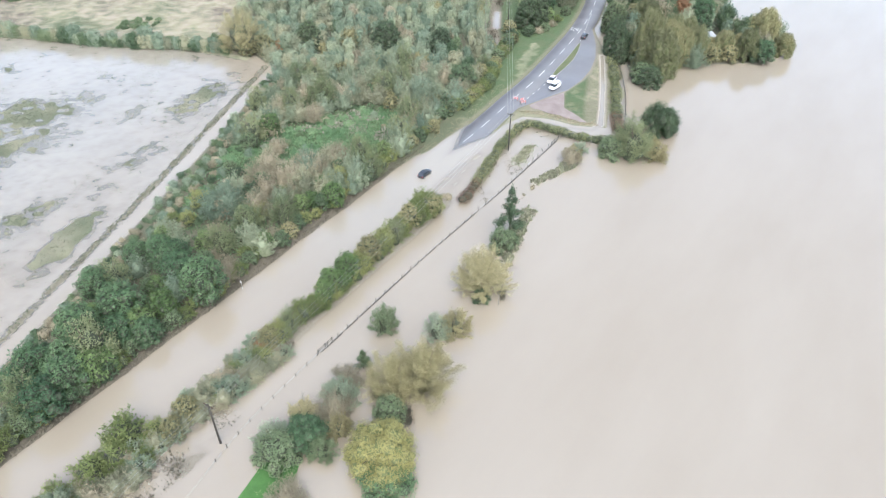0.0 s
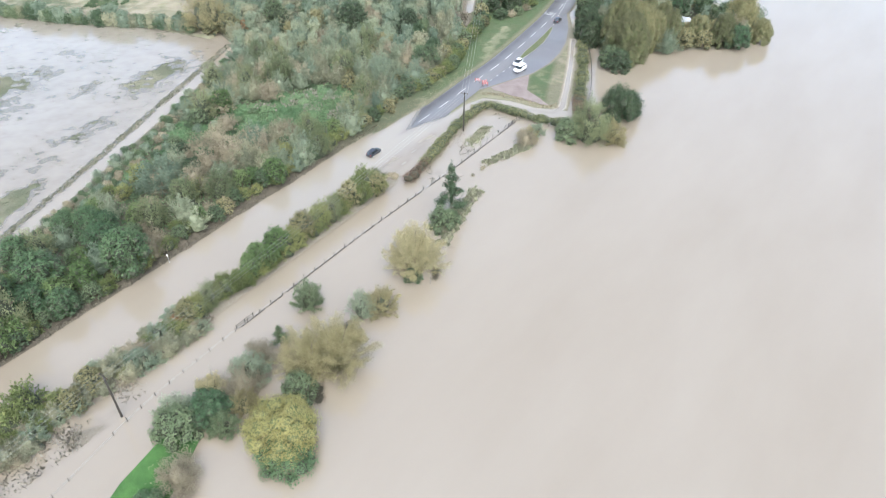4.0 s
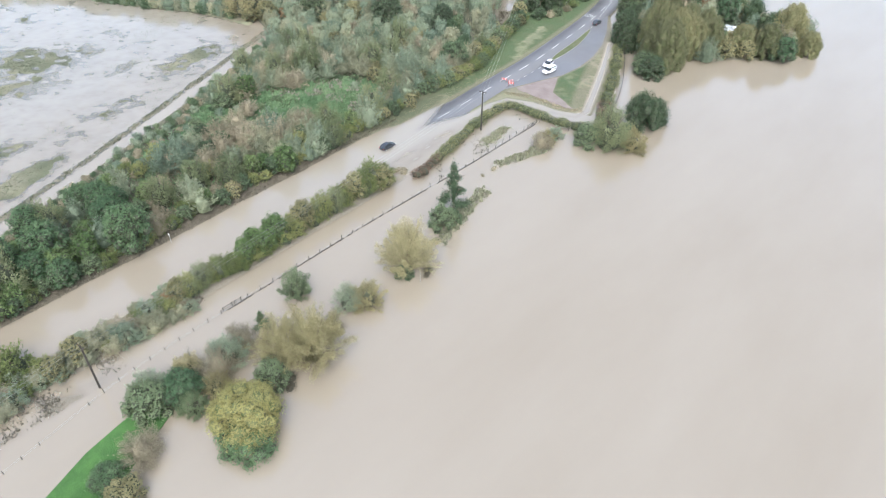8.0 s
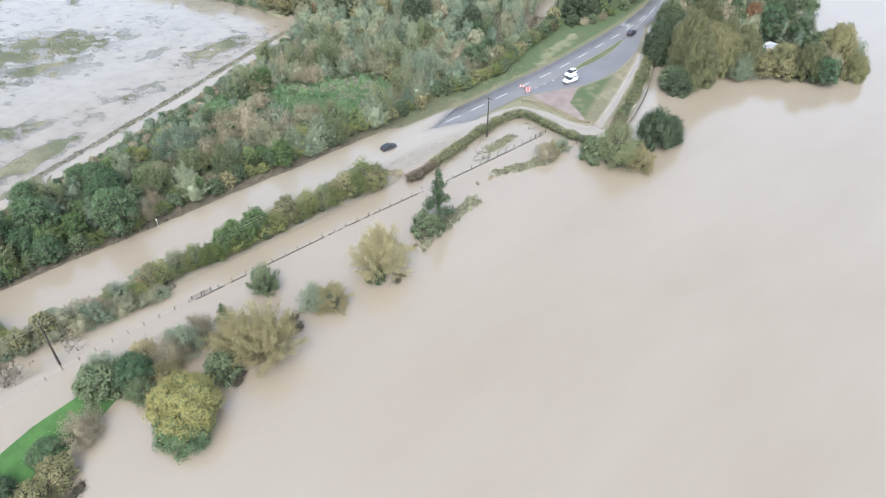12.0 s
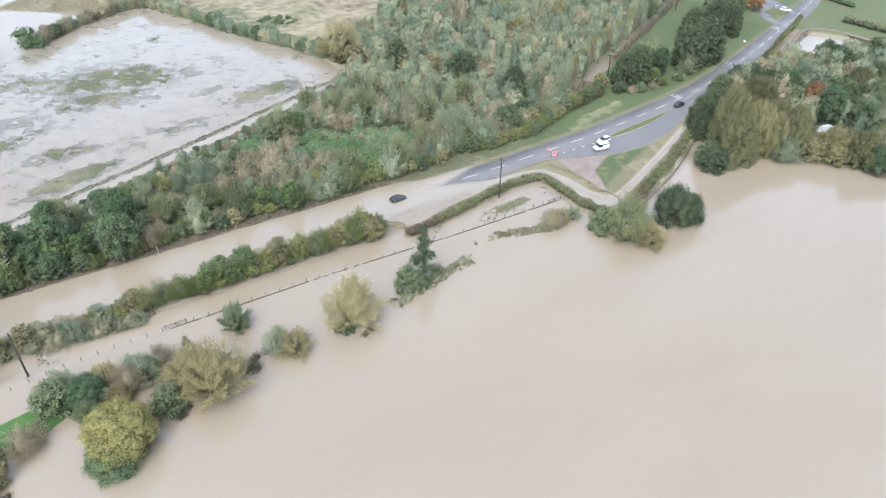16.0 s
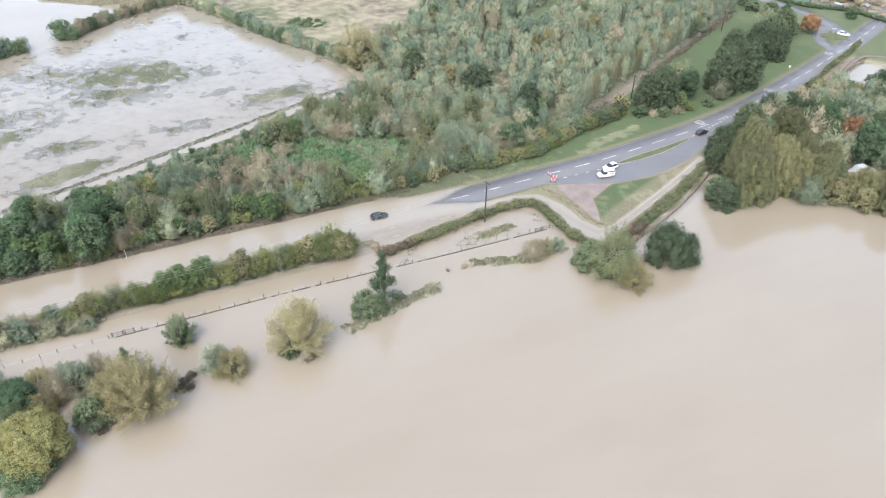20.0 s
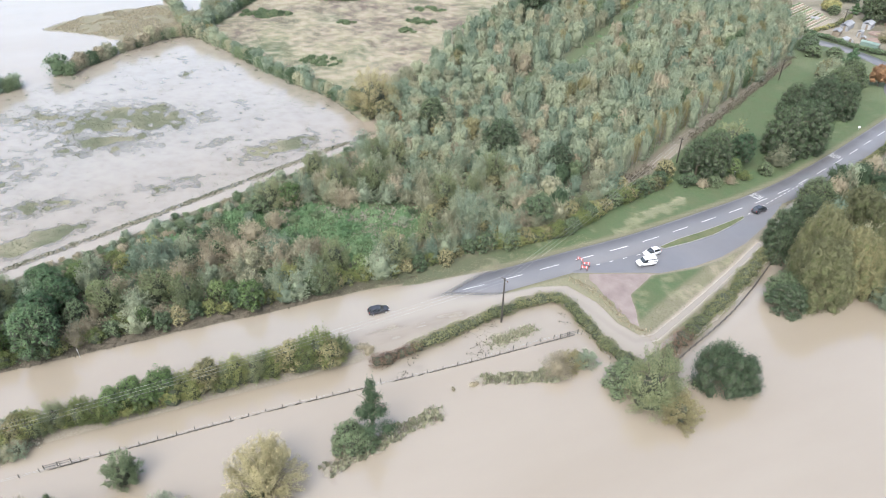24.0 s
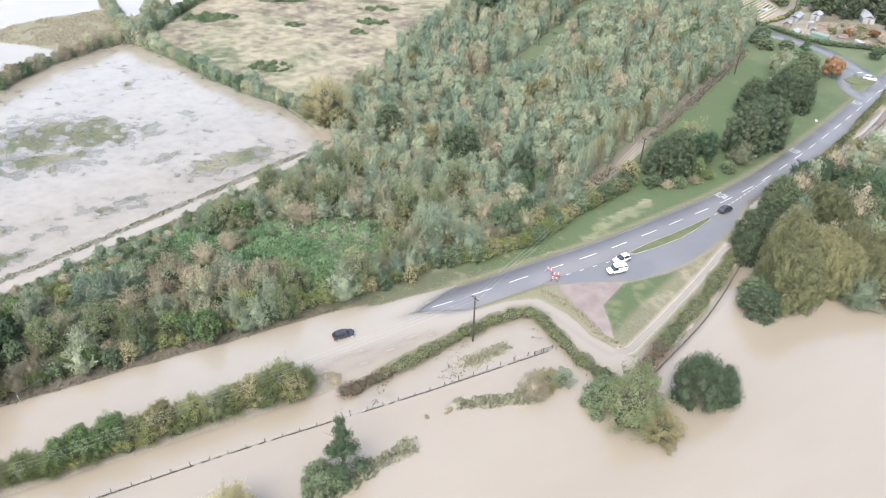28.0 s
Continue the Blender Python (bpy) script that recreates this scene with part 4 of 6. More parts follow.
kind("olivebush", F_OLIVE, lobes_round, 2.2, 3.8, 11, 3400, 0.105, z0=0.03, stems=3, limbs=2, r0=0.07, inner=TWIG_SHADE, core=0.66)
kind("rusty", F_RUST, lobes_round, 3.0, 6.5, 10, 4500, 0.12, 1)
kind("oak", F_OAK, lobes_round, 5.6, 11.5, 52, 12500, 0.13, 2, core=0.64, jitter=0.5, csub=1, lump=0.72, r0=0.35, limbs=6, spread=0.7, z0=-0.06, inner=TWIG_SHADE)
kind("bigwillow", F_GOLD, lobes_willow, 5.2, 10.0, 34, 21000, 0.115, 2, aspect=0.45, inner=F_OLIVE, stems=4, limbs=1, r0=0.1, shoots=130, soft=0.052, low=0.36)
kind("leafy", F_LEAFY, lobes_willow, 3.2, 9.0, 16, 10500, 0.11, 2, aspect=0.5, stems=2, limbs=4, r0=0.16, shoots=130, soft=0.09, low=0.5, inner=TWIG_SHADE, mass=0.5)
kind("rowbush", F_ROW, lobes_round, 2.3, 3.9, 12, 4600, 0.1, aspect=0.5, stems=3, limbs=2, r0=0.07, shoots=80, soft=0.1, low=0.45, inner=TWIG_SHADE, mass=0.6)
# core in hedge green: shaded gaps between plumes are put into the colour
kind("palewillow", F_PLUME, lobes_round, 6.0, 15.0, 24, 22000, 0.185, 2, aspect=0.48, stroke=0.45, jitter=0.45, core=0.64, fuzz=0.2, stems=2, limbs=2, r0=0.25, z0=-0.04, spread=0.74, flat=1.6, lump=0.9, inner=F_HEDGE_AND_SHADE)
kind("goldplume", F_GOLD, lobes_willow, 6.0, 13.0, 20, 15000, 0.13, 1, aspect=0.5, stems=3, limbs=2, r0=0.2, bark=BARK_GREY, shoots=150, soft=0.055, low=0.45, inner=TWIG_SHADE, mass=0.5)
# core in hedge green paints the shade inside the yellow crown
kind("yellowtree", F_YELLOW, lobes_round, 3.9, 6.6, 30, 16000, 0.095, 1, r0=0.28, spread=0.74, core=0.74, inner=F_HEDGE_AND_SHADE)
kind("alder", F_OAK, lobes_cone, 3.0, 11.5, 13, 5200, 0.11, 1, core=0.55, r0=0.2, limbs=6)
kind("mound", F_NETTLE, lobes_round, 1.7, 1.1, 5, 620, 0.1, 2, csub=1, stems=1, limbs=1, r0=0.03)
kind("thornmass", F_OAK, lobes_round, 4.2, 8.0, 15, 15000, 0.12, 2, aspect=0.5, stems=3, limbs=3, r0=0.12, core=0.62, jitter=0.55, fuzz=0.3, z0=-0.02, spread=0.84, lump=1.12, flat=1.15, inner=TWIG_SHADE)
kind("feather_grey", F_BLUE, lobes_willow, 2.6, 5.6, 10, 7000, 0.1, 2, aspect=0.45, inner=TWIG_SHADE, stems=3, limbs=2, r0=0.08, shoots=90, soft=0.07, low=0.4, mass=0.36)
kind("feather_olive", F_GOLD, lobes_willow, 2.3, 4.4, 10, 7000, 0.095, 1, aspect=0.45, inner=TWIG_SHADE, stems=3, limbs=2, r0=0.07, shoots=90, soft=0.06, low=0.4, mass=0.36)
kind("feather_green", F_TEAL, lobes_willow, 2.2, 5.2, 10, 6500, 0.1, 2, aspect=0.5, inner=TWIG_SHADE, stems=2, limbs=3, r0=0.09, shoots=80, soft=0.07, low=0.35, mass=0.36)
kind("bramble", F_TEAL, lobes_round, 1.7, 1.1, 5, 500, 0.1, 2, csub=1, stems=1, limbs=1, r0=0.03, z0=0.0)
kind("conifer", F_GREEN, lobes_cone, 3.2, 8.0, 14, 1500, 0.3, 1)


def plant(key, x, y, s=1.0, sz=None, name="tree", label="", category="tree", group="", v=None, rz=None, z=None, plain=True):
    K = KINDS[key]
    i = random.randrange(len(K["v"])) if v is None else v
    me_c, me_t = K["v"][i][3 if plain else 0], K["v"][i][1]
    gz = max(ground_z(x, y), -0.5) if z is None else z
    ob = new(name)
    ob.empty_display_size = 0.3
    ob.matrix_basis = pose(x, y, gz - 0.1, 0, 0, random.uniform(0, 360) if rz is None else rz) @ Matrix.Diagonal((s, s, sz or s, 1))
    part("trunk", me_t, None, ob)
    part("crown", me_c, None, ob)
    return tagged(ob, label, category, group)


def stand(name, label, spots, group_mats, level=2):
    """Many far plants joined in one object. spots: key, x, y, scale, height scale."""
    V, Q, T, MQ, MT, TI, off = [], [], [], [], [], [], 0
    rng = np.random.RandomState(5)
    for key, x, y, s, sz in spots:
        K = KINDS[key]
        vv, qq, tt = K["v"][rng.randint(len(K["v"]))][level]
        a = rng.uniform(0, 2 * math.pi)
        ca, sa = math.cos(a) * s, math.sin(a) * s
        V.append(np.stack([vv[:, 0] * ca - vv[:, 1] * sa + x, vv[:, 0] * sa + vv[:, 1] * ca + y, vv[:, 2] * sz + rng.uniform(-0.3, 0.0)], 1))
        Q.append(qq + off)
        T.append(tt + off)
        mi = group_mats.index(K["mat"])
        MQ.append(np.full(len(qq), mi))
        MT.append(np.full(len(tt), mi))
        TI.append(np.full(len(vv), rng.rand()))
        off += len(vv)
    me = fast_mesh(name, np.concatenate(V), np.concatenate(Q), np.concatenate(T), group_mats, np.concatenate(MQ + MT), np.concatenate(TI), smooth=True)
    return tagged(new(name, me), label, "trees", kind="stuff")


def scatter(poly, gap, seed, holes=(), margin=0.0):
    """Points over a polygon, about gap apart."""
    rng = np.random.RandomState(seed)
    P = np.array(poly)
    xs, ys = np.meshgrid(np.arange(P[:, 0].min(), P[:, 0].max(), gap), np.arange(P[:, 1].min(), P[:, 1].max(), gap))
    xs = (xs + rng.uniform(-0.42, 0.42, xs.shape) * gap).ravel()
    ys = (ys + rng.uniform(-0.42, 0.42, ys.shape) * gap).ravel()
    ok = sd_poly(xs, ys, poly) < -margin
    for h in holes:
        ok &= sd_poly(xs, ys, h) > 0
    return np.stack([xs[ok], ys[ok]], 1)


def tuft_field(name, label, pts, mat, height, width, blades, seed, tone=1.0, category="grass"):
    """Grass, nettles or debris: small upright blades fanning out of each point."""
    rng = np.random.RandomState(seed)
    n = len(pts) * blades
    P = np.repeat(pts, blades, 0)
    px, py = P[:, 0] + rng.normal(0, width, n), P[:, 1] + rng.normal(0, width, n)
    pz = land(px, py)[0]
    a = rng.uniform(0, 2 * math.pi, n)
    hgt = height * rng.uniform(0.5, 1.3, n)
    w = hgt * 0.35 + 0.05
    lean = rng.normal(0, 0.45, (n, 2)) * hgt[:, None]
    ok = pz > -0.28
    b0 = np.stack([px - np.cos(a) * w, py - np.sin(a) * w, pz - 0.05], 1)
    b1 = np.stack([px + np.cos(a) * w, py + np.sin(a) * w, pz - 0.05], 1)
    t0 = np.stack([px + lean[:, 0] + np.cos(a) * w * 0.3, py + lean[:, 1] + np.sin(a) * w * 0.3, pz + hgt], 1)
    t1 = np.stack([px + lean[:, 0] - np.cos(a) * w * 0.3, py + lean[:, 1] - np.sin(a) * w * 0.3, pz + hgt * 0.9], 1)
    v = np.stack([b0, b1, t0, t1], 1)[ok].reshape(-1, 3)
    me = fast_mesh(name, v, np.arange(len(v)).reshape(-1, 4), mats=[mat], tint=np.repeat(rng.rand(ok.sum()), 4))
    return tagged(new(name, me), label, category, kind="stuff")


def hedge_run(name, label, line, height, half, mat, seed, step_m=1.6, leaves=130, size=0.2, ends=None, wild=0.2, label2=""):
    """A hedge built of overlapping leafy lengths along a line."""
    thing = base(name, line[0][0], line[0][1], 0)
    o = Vector((line[0][0], line[0][1], 0))
    rng = np.random.RandomState(seed)
    pts = along(line, step_m)
    run = 5
    for i in range(0, len(pts), run):
        lob = []
        for p, d in pts[i:i + run + 1]:
            hh = height * rng.uniform(1 - wild, 1 + wild)
            w = half * rng.uniform(1 - wild, 1 + wild)
            lob.append((p.x - o.x + rng.uniform(-.2, .2), p.y - o.y, max(0, ground_z(p.x, p.y)) + hh * 0.45, w, w, hh * 0.55))
        m = ends if ends and i < run else mat
        # dark cores put shade between the hedge leaves
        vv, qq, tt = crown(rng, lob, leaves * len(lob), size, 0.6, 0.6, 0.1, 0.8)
        part("hedge_length", fast_mesh("hedge_length", vv, qq, tt, [m, TWIG_SHADE], np.concatenate([np.zeros(len(qq), int), np.ones(len(tt), int)])), None, thing, label2 if m is ends else "")
    return tagged(thing, label, "hedge")

# ---- the wood north-west of the road ----
random.seed(11)
NEAR = [(-92.9, -12), (-93.0, 128), (-96, 150), (-104, 166), (-128, 160), (-154, 139), (-133, 95), (-120.5, 66), (-107, 31), (-95.5, -10)]
spots = scatter(NEAR, 4.3, 3, [CLEARING], 0.8)
spots = spots[np.argsort(spots[:, 0] * -1)]
wood_kinds_south = ["maple", "maple", "leafy", "hawthorn", "greywillow", "bright", "bright", "maple"]
wood_kinds_mid = ["hawthorn", "brownshrub", "muted", "sallow", "greywillow", "rowbush", "bright", "leafy", "hawthorn"]
wood_kinds_north = ["greywillow", "sallow", "muted", "sallow", "olivebush", "leafy", "brownshrub", "greywillow", "sallow", "muted"]
WORDS = {"maple": "dense deep-green broadleaf tree in flooded wood", "bright": "small bright-green tree at the wood's edge", "hawthorn": "rounded grey-green thorn bush in the wood",
         "greywillow": "bushy grey-green willow with upright plumes", "sallow": "pale sage willow shrub with upright plumes", "brownshrub": "thin brownish autumn shrub with bare twigs",
         "olivebush": "low olive-green autumn bush", "rusty": "tree turned rust-red in autumn", "oak": "large dark-green spreading roadside tree", "bigwillow": "spreading olive-yellow willow standing in flood water",
         "palewillow": "tall pale willow with feathery upright plumes", "yellowtree": "round tree with golden-yellow lobed crown", "alder": "slim tiered alder on a flooded islet", "leafy": "fresh green leafy willow", "rowbush": "bushy lime-green roadside shrub", "muted": "dull olive-sage bush in the wood", "conifer": "small dark cone-shaped tree"}
THIN = [(-108, 72), (-106, 92), (-128, 92), (-133, 112), (-140, 112), (-133, 95), (-122, 68)]
thin = sd_poly(spots[:, 0], spots[:, 1], THIN) < 0
for (x, y), sparse in zip(spots, thin):
    if sparse and random.random() < 0.5:
        continue
    pool = wood_kinds_south if y < 62 else wood_kinds_mid if y < 118 and x > -131 else wood_kinds_north
    k = random.choice(pool)
    s = random.uniform(0.8, 1.35) * (1.15 if k == "brownshrub" else 1.0)
    if y < 60 and k in ("maple",):
        s *= 1.1
    plant(k, x, y, s, s * random.uniform(0.85, 1.1), "tree" if k in ("maple", "bright") else "shrub", WORDS[k], "tree" if k in ("maple", "bright") else "shrub", "wood by the road")
# bushes along the roadside edge of the wood
yb = 4.0
while yb < 150:
    k = random.choice(["rowbush", "hawthorn", "hawthorn", "bright"] if yb < 80 else ["rowbush", "rowbush", "olivebush", "hawthorn"])
    s = random.uniform(0.7, 1.0)
    plant(k, -94.4 - random.uniform(0, 1.4) + (0.8 if yb < 60 else 0) - max(0, yb - 135) * 0.25, yb, s, s * random.uniform(0.8, 1.2), "bush", WORDS[k], "bush", "bushes along the verge")
    yb += random.uniform(2.4, 3.4)
for x, y, s in ((-104, 107, 1.2), (-114.5, 91, 1.3), (-106, 82, 1.2), (-100.5, 134, 1.2), (-124.5, 122.5, 1.0), (-129, 109.5, 1.2), (-118, 98, 1.0), (-110, 101, 1.1), (-109, 88, 1.2), (-121, 104, 0.9)):
    plant("brownshrub", x, y, s * 1.35, s * 1.25, "shrub", WORDS["brownshrub"], "shrub", "wood by the road")
for x, y in scatter([(-114, 76), (-108, 76), (-103, 100), (-103, 114), (-108, 113), (-113, 96)], 4.2, 52):
    s = random.uniform(1.1, 1.5)
    k = random.choice(["brownshrub", "brownshrub", "muted", "greywillow"])
    plant(k, x, y, s * 1.1, s * random.uniform(0.9, 1.15), "shrub", WORDS[k], "shrub", "wood by the road")
# the far wood, joined
FAR = [(-104, 166), (-111, 187), (-124, 210), (-143, 249), (-171, 302), (-187, 325), (-222, 345), (-262, 372), (-322, 330), (-258, 238), (-236, 201), (-211, 179), (-189, 153), (-159, 141), (-129, 160)]
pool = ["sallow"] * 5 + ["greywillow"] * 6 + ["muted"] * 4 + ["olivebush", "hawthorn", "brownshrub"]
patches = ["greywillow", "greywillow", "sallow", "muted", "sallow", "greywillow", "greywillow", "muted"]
far_spots = []


def far_tree(k, x, y, r, h):
    far_spots.append((k, x, y, r / KINDS[k]["R"], h / KINDS[k]["H"]))


for x, y in scatter(FAR, 4.5, 9, RIDES, -0.6):
    if min(float(sd_poly(np.array([x]), np.array([y]), ride)[0]) for ride in RIDES) < 1.8:
        continue
    r = random.uniform(1.8, 3.2) * (1.3 if random.random() < 0.15 else 1.0)
    tall = 1.0 + 0.5 * float(np.clip((y - 160) / 50, 0, 1))
    here = patches[int(vnoise(np.array([x]), np.array([y]), 11)[0] * 23.9) % len(patches)]
    far_tree(here if random.random() < 0.5 else random.choice(pool), x, y, r, random.uniform(4.2, 5.8) * tall * (0.85 + 0.08 * r))
for p, d in along([(-112.5, 189), (-119, 200), (-125.5, 211), (-144.5, 249.5), (-173, 303)], 1.7):
    far_tree(random.choice(["sallow", "greywillow", "sallow", "olivebush"]), p.x - random.uniform(0, 1), p.y, random.uniform(1.3, 1.9), random.uniform(7.5, 9.5))
for p, d in along([(-102.5, 165), (-116, 163), (-129, 160), (-142, 150), (-157, 141.5)], 1.9):
    for off in (-2.2, 0.8):
        far_tree(random.choice(pool), p.x - d.y * off + random.uniform(-1, 1), p.y + d.x * off + random.uniform(-1, 1), random.uniform(1.6, 2.4), random.uniform(3.6, 5.4))
# sage and grey-green here carry the haze of distance in their colour
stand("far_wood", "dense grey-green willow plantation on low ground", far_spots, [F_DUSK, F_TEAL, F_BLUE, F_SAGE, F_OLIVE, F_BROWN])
plant("oak", -238, 231, 1.3, 1.5, "tree", "large dark tree standing above the plantation", group="")
plant("goldplume", -175.5, 144, 1.32, 1.12, "willow", "large yellow-olive willow at the field corner", "tree", plain=False)
plant("oak", -158, 156.5, 0.85, 0.85, "tree", "dark green tree amid pale willows")
plant("greywillow", -107, 147, 2.0, 1.5, "shrub", WORDS["greywillow"], "shrub", "wood by the road", plain=False)
plant("hawthorn", -102.5, 162, 1.9, 1.7, "shrub", WORDS["hawthorn"], "shrub", "wood by the road", plain=False)
plant("olivebush", -167.5, 145.5, 1.7, 1.7, "bush", WORDS["olivebush"], "bush")
for x, y, k in ((-180.5, 141.5, "olivebush"), (-172, 141.5, "olivebush"), (-169.5, 148, "sallow"), (-183.5, 140, "hawthorn")):
    plant(k, x, y, 1.35, 1.2, "bush", WORDS[k], "bush", "bushes at the field corner")
plant("rusty", -165, 150.5, 0.75, 0.6, "bush", "small red-leaved bush at the field corner", "bush")
plant("oak", -135.5, 168, 1.05, 0.95, "tree", "dark green tree amid pale willows")
plant("oak", -121, 178, 0.75, 0.75, "tree", "dark green tree amid pale willows")

# hedges round the flooded field
hs = []
for line, gap, pool in (([(-178, 139), (-190, 135.5), (-212, 123.5), (-241, 111.5), (-268, 99)], 1.7, ["hawthorn", "greywillow", "muted"]),
                        ([(-270, 97), (-262, 82), (-250, 66), (-241, 57)], 1.8, ["muted", "hawthorn", "brownshrub"]),
                        ([(-232, 41), (-226, 30), (-210, 0)], 1.7, ["hawthorn", "greywillow"]),
                        ([(-269, 99), (-285, 96), (-305, 95), (-322, 92)], 2.0, ["olivebush", "brownshrub", "sallow"]),
                        ([(-270, 103), (-295, 120), (-320, 140)], 1.8, ["hawthorn", "greywillow"])):
    for p, d in along(line, gap):
        s = random.uniform(0.75, 1.4)
        hs.append((random.choice(pool), p.x + random.uniform(-0.7, 0.7), p.y + random.uniform(-0.7, 0.7), s, s * random.uniform(0.6, 0.95)))
for _ in range(34):
    u = random.random()
    hs.append((random.choice(["muted", "brownshrub", "olivebush", "sallow", "muted"]), -268 - 34 * u + random.uniform(-4, 4), 101 + 14 * u + random.uniform(-6, 3), random.uniform(1.0, 1.7), random.uniform(0.8, 1.3)))
hs += [("hawthorn", -240, 53, 2.0, 1.6), ("hawthorn", -238.5, 56.5, 1.4, 1.1), ("greywillow", -205, 129, 1.4, 1.1), ("hawthorn", -198, 133, 1.0, 0.9), ("hawthorn", -184, 139, 1.0, 1.0)]
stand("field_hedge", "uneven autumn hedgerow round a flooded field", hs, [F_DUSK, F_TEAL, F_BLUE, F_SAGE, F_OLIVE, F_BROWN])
rg = scatter([(-176, 142), (-212, 126), (-268, 103), (-330, 92), (-350, 250), (-270, 262), (-259, 238), (-237, 202), (-212, 180), (-190, 154)], 1.5, 63)
rg = rg[vnoise(rg[:, 0], rg[:, 1], 12) > 0.42]
tuft_field("rough_grass", "rank straw-coloured grass on rough ground", rg, F_STRAW, 0.16, 0.9, 6, 12)
bk = scatter([(-264, 81), (-276, 66), (-291, 48), (-306, 60), (-310, 87), (-284, 101), (-270, 99)], 0.9, 91)
tuft_field("bank_scrub", "pale dead grass on a low bank in the flood", bk[vnoise(bk[:, 0], bk[:, 1], 7) > 0.4], F_BROWN, 0.35, 0.6, 5, 93)
rough = []
for cx, cy, ra, rb, turn in ((-284, 129, 12, 5.5, 62), (-297, 163, 12, 5, 66), (-222, 139, 8, 4, 60), (-262, 158, 5, 2.5, 50), (-253, 188, 7, 3.5, 60), (-244, 178, 4, 3, 60), (-268, 196, 8, 3, 60)):
    for _ in range(int(ra * rb * 0.75)):
        u, a = math.sqrt(random.random()), random.uniform(0, 2 * math.pi)
        px, py = u * ra * math.cos(a), u * rb * math.sin(a)
        c, sn = math.cos(radians(turn)), math.sin(radians(turn))
        w = random.uniform(0.9, 1.6) * (1.2 - 0.4 * u)
        rough.append(("bramble", cx + px * c - py * sn, cy + px * sn + py * c, w * 0.8, w * random.uniform(0.7, 1.1)))
stand("scrub", "low blue-green bramble patches on rough straw-coloured grass", rough, [F_TEAL], 4)

# ---- trees by the road to the north ----
for x, y, s, sz, k in ((-108, 212, 0.9, 0.95, "oak"), (-107, 216, 0.95, 1.15, "oak"), (-113, 221, 1.0, 1.0, "leafy"), (-115.5, 229, 1.6, 1.2, "leafy"), (-108.5, 227, 1.15, 1.3, "maple"), (-104.5, 221, 1.0, 1.0, "bright"), (-108, 240, 1.15, 1.35, "oak"),
                       (-109, 249, 1.25, 1.35, "oak"), (-124, 270, 1.05, 1.2, "oak"), (-129, 281, 1.1, 1.15, "oak"), (-122, 277, 0.9, 1.0, "oak"), (-136, 294, 1.0, 1.0, "oak"), (-104, 236, 1.5, 1.4, "muted"), (-127, 262, 0.9, 1.0, "oak"), (-110.5, 204, 1.3, 1.2, "olivebush"), (-139, 303, 1.3, 1.2, "hawthorn"),
                       (-134, 278, 1.2, 1.1, "sallow"), (-138, 286, 1.3, 1.1, "sallow"), (-136.5, 309, 1.3, 1.2, "rusty"), (-148, 298, 2.0, 1.7, "olivebush"), (-143, 294, 2.0, 1.8, "sallow"), (-172, 312, 1.6, 1.1, "hawthorn"), (-166, 310, 1.5, 1.0, "hawthorn"), (-176, 318, 1.6, 1.1, "hawthorn"), (-163, 317, 1.4, 0.9, "hawthorn")):
    plant(k, x, y, s, sz, "tree", WORDS[k], "tree", "trees by the road", plain=True)
for x, y, s, k in ((-104.5, 206.5, 1.1, "hawthorn"), (-102, 209.5, 0.8, "brownshrub"), (-101.5, 213, 0.9, "hawthorn"), (-101, 217.5, 0.8, "brownshrub"), (-101.5, 222.5, 0.9, "rowbush"), (-102, 230, 1.0, "hawthorn")):
    plant(k, x, y, s, s * 0.75, "bush", WORDS[k], "bush", "bushes under the roadside trees")
# bare stems along the plantation's open edge
V, Q, off = [], [], 0
for p, d in along([(-111, 189), (-117, 200), (-123.5, 211), (-142.5, 249.5), (-171, 303)], 0.7):
    x, y = p.x - random.uniform(0.2, 2.6), p.y + random.uniform(-0.5, 0.5)
    hgt = random.uniform(4.5, 8.0)
    v, q = tube_arrays([(x, y, 0), (x + random.uniform(-.3, .3), y + random.uniform(-.3, .3), hgt)], [0.06, 0.03], 4)
    V += v
    Q += [tuple(i + off for i in f) for f in q]
    off += len(v)
tagged(new("edge_stems", fast_mesh("edge_stems", V, Q, mats=[BARK_GREY])), "thin bare stems at the plantation's open edge", "stems", kind="stuff")
bs = np.array([(p.x + random.gauss(0, 0.9), p.y + random.gauss(0, 0.5)) for p, d in along([(-110.5, 189), (-117, 205), (-127, 226), (-143, 256), (-168, 302)], 0.16)])
bs = bs[(bs[:, 1] < 204) | (bs[:, 1] > 224)]
tuft_field("brash", "brown brash and dead stalks along a drain", bs, F_DEAD, 0.4, 0.6, 4, 71, category="debris")
# bushes between the meadow and the wood
for p, d in along([(-96.6, 146), (-96.2, 156), (-96.8, 167), (-99.4, 174), (-102.3, 181), (-105, 191.5), (-107.6, 203)], 1.9):
    s = random.uniform(0.9, 1.3)
    k = random.choice(["rowbush", "rowbush", "hawthorn", "olivebush"])
    plant(k, p.x + random.uniform(-0.6, 0.6), p.y, s, s * 0.8, "bush", WORDS[k], "bush", "bushes by the meadow")
for p, d in along([(-99.5, 150), (-100, 158), (-101, 169), (-104, 177), (-107, 184), (-109, 192)], 3.4):
    k = random.choice(["sallow", "muted", "brownshrub", "greywillow", "olivebush", "leafy"])
    s = random.uniform(0.9, 1.25) * (0.75 if k == "leafy" else 1.0)
    plant(k, p.x + random.uniform(-0.8, 0.8), p.y, s, s, "shrub", WORDS[k], "shrub", "bushes by the meadow")

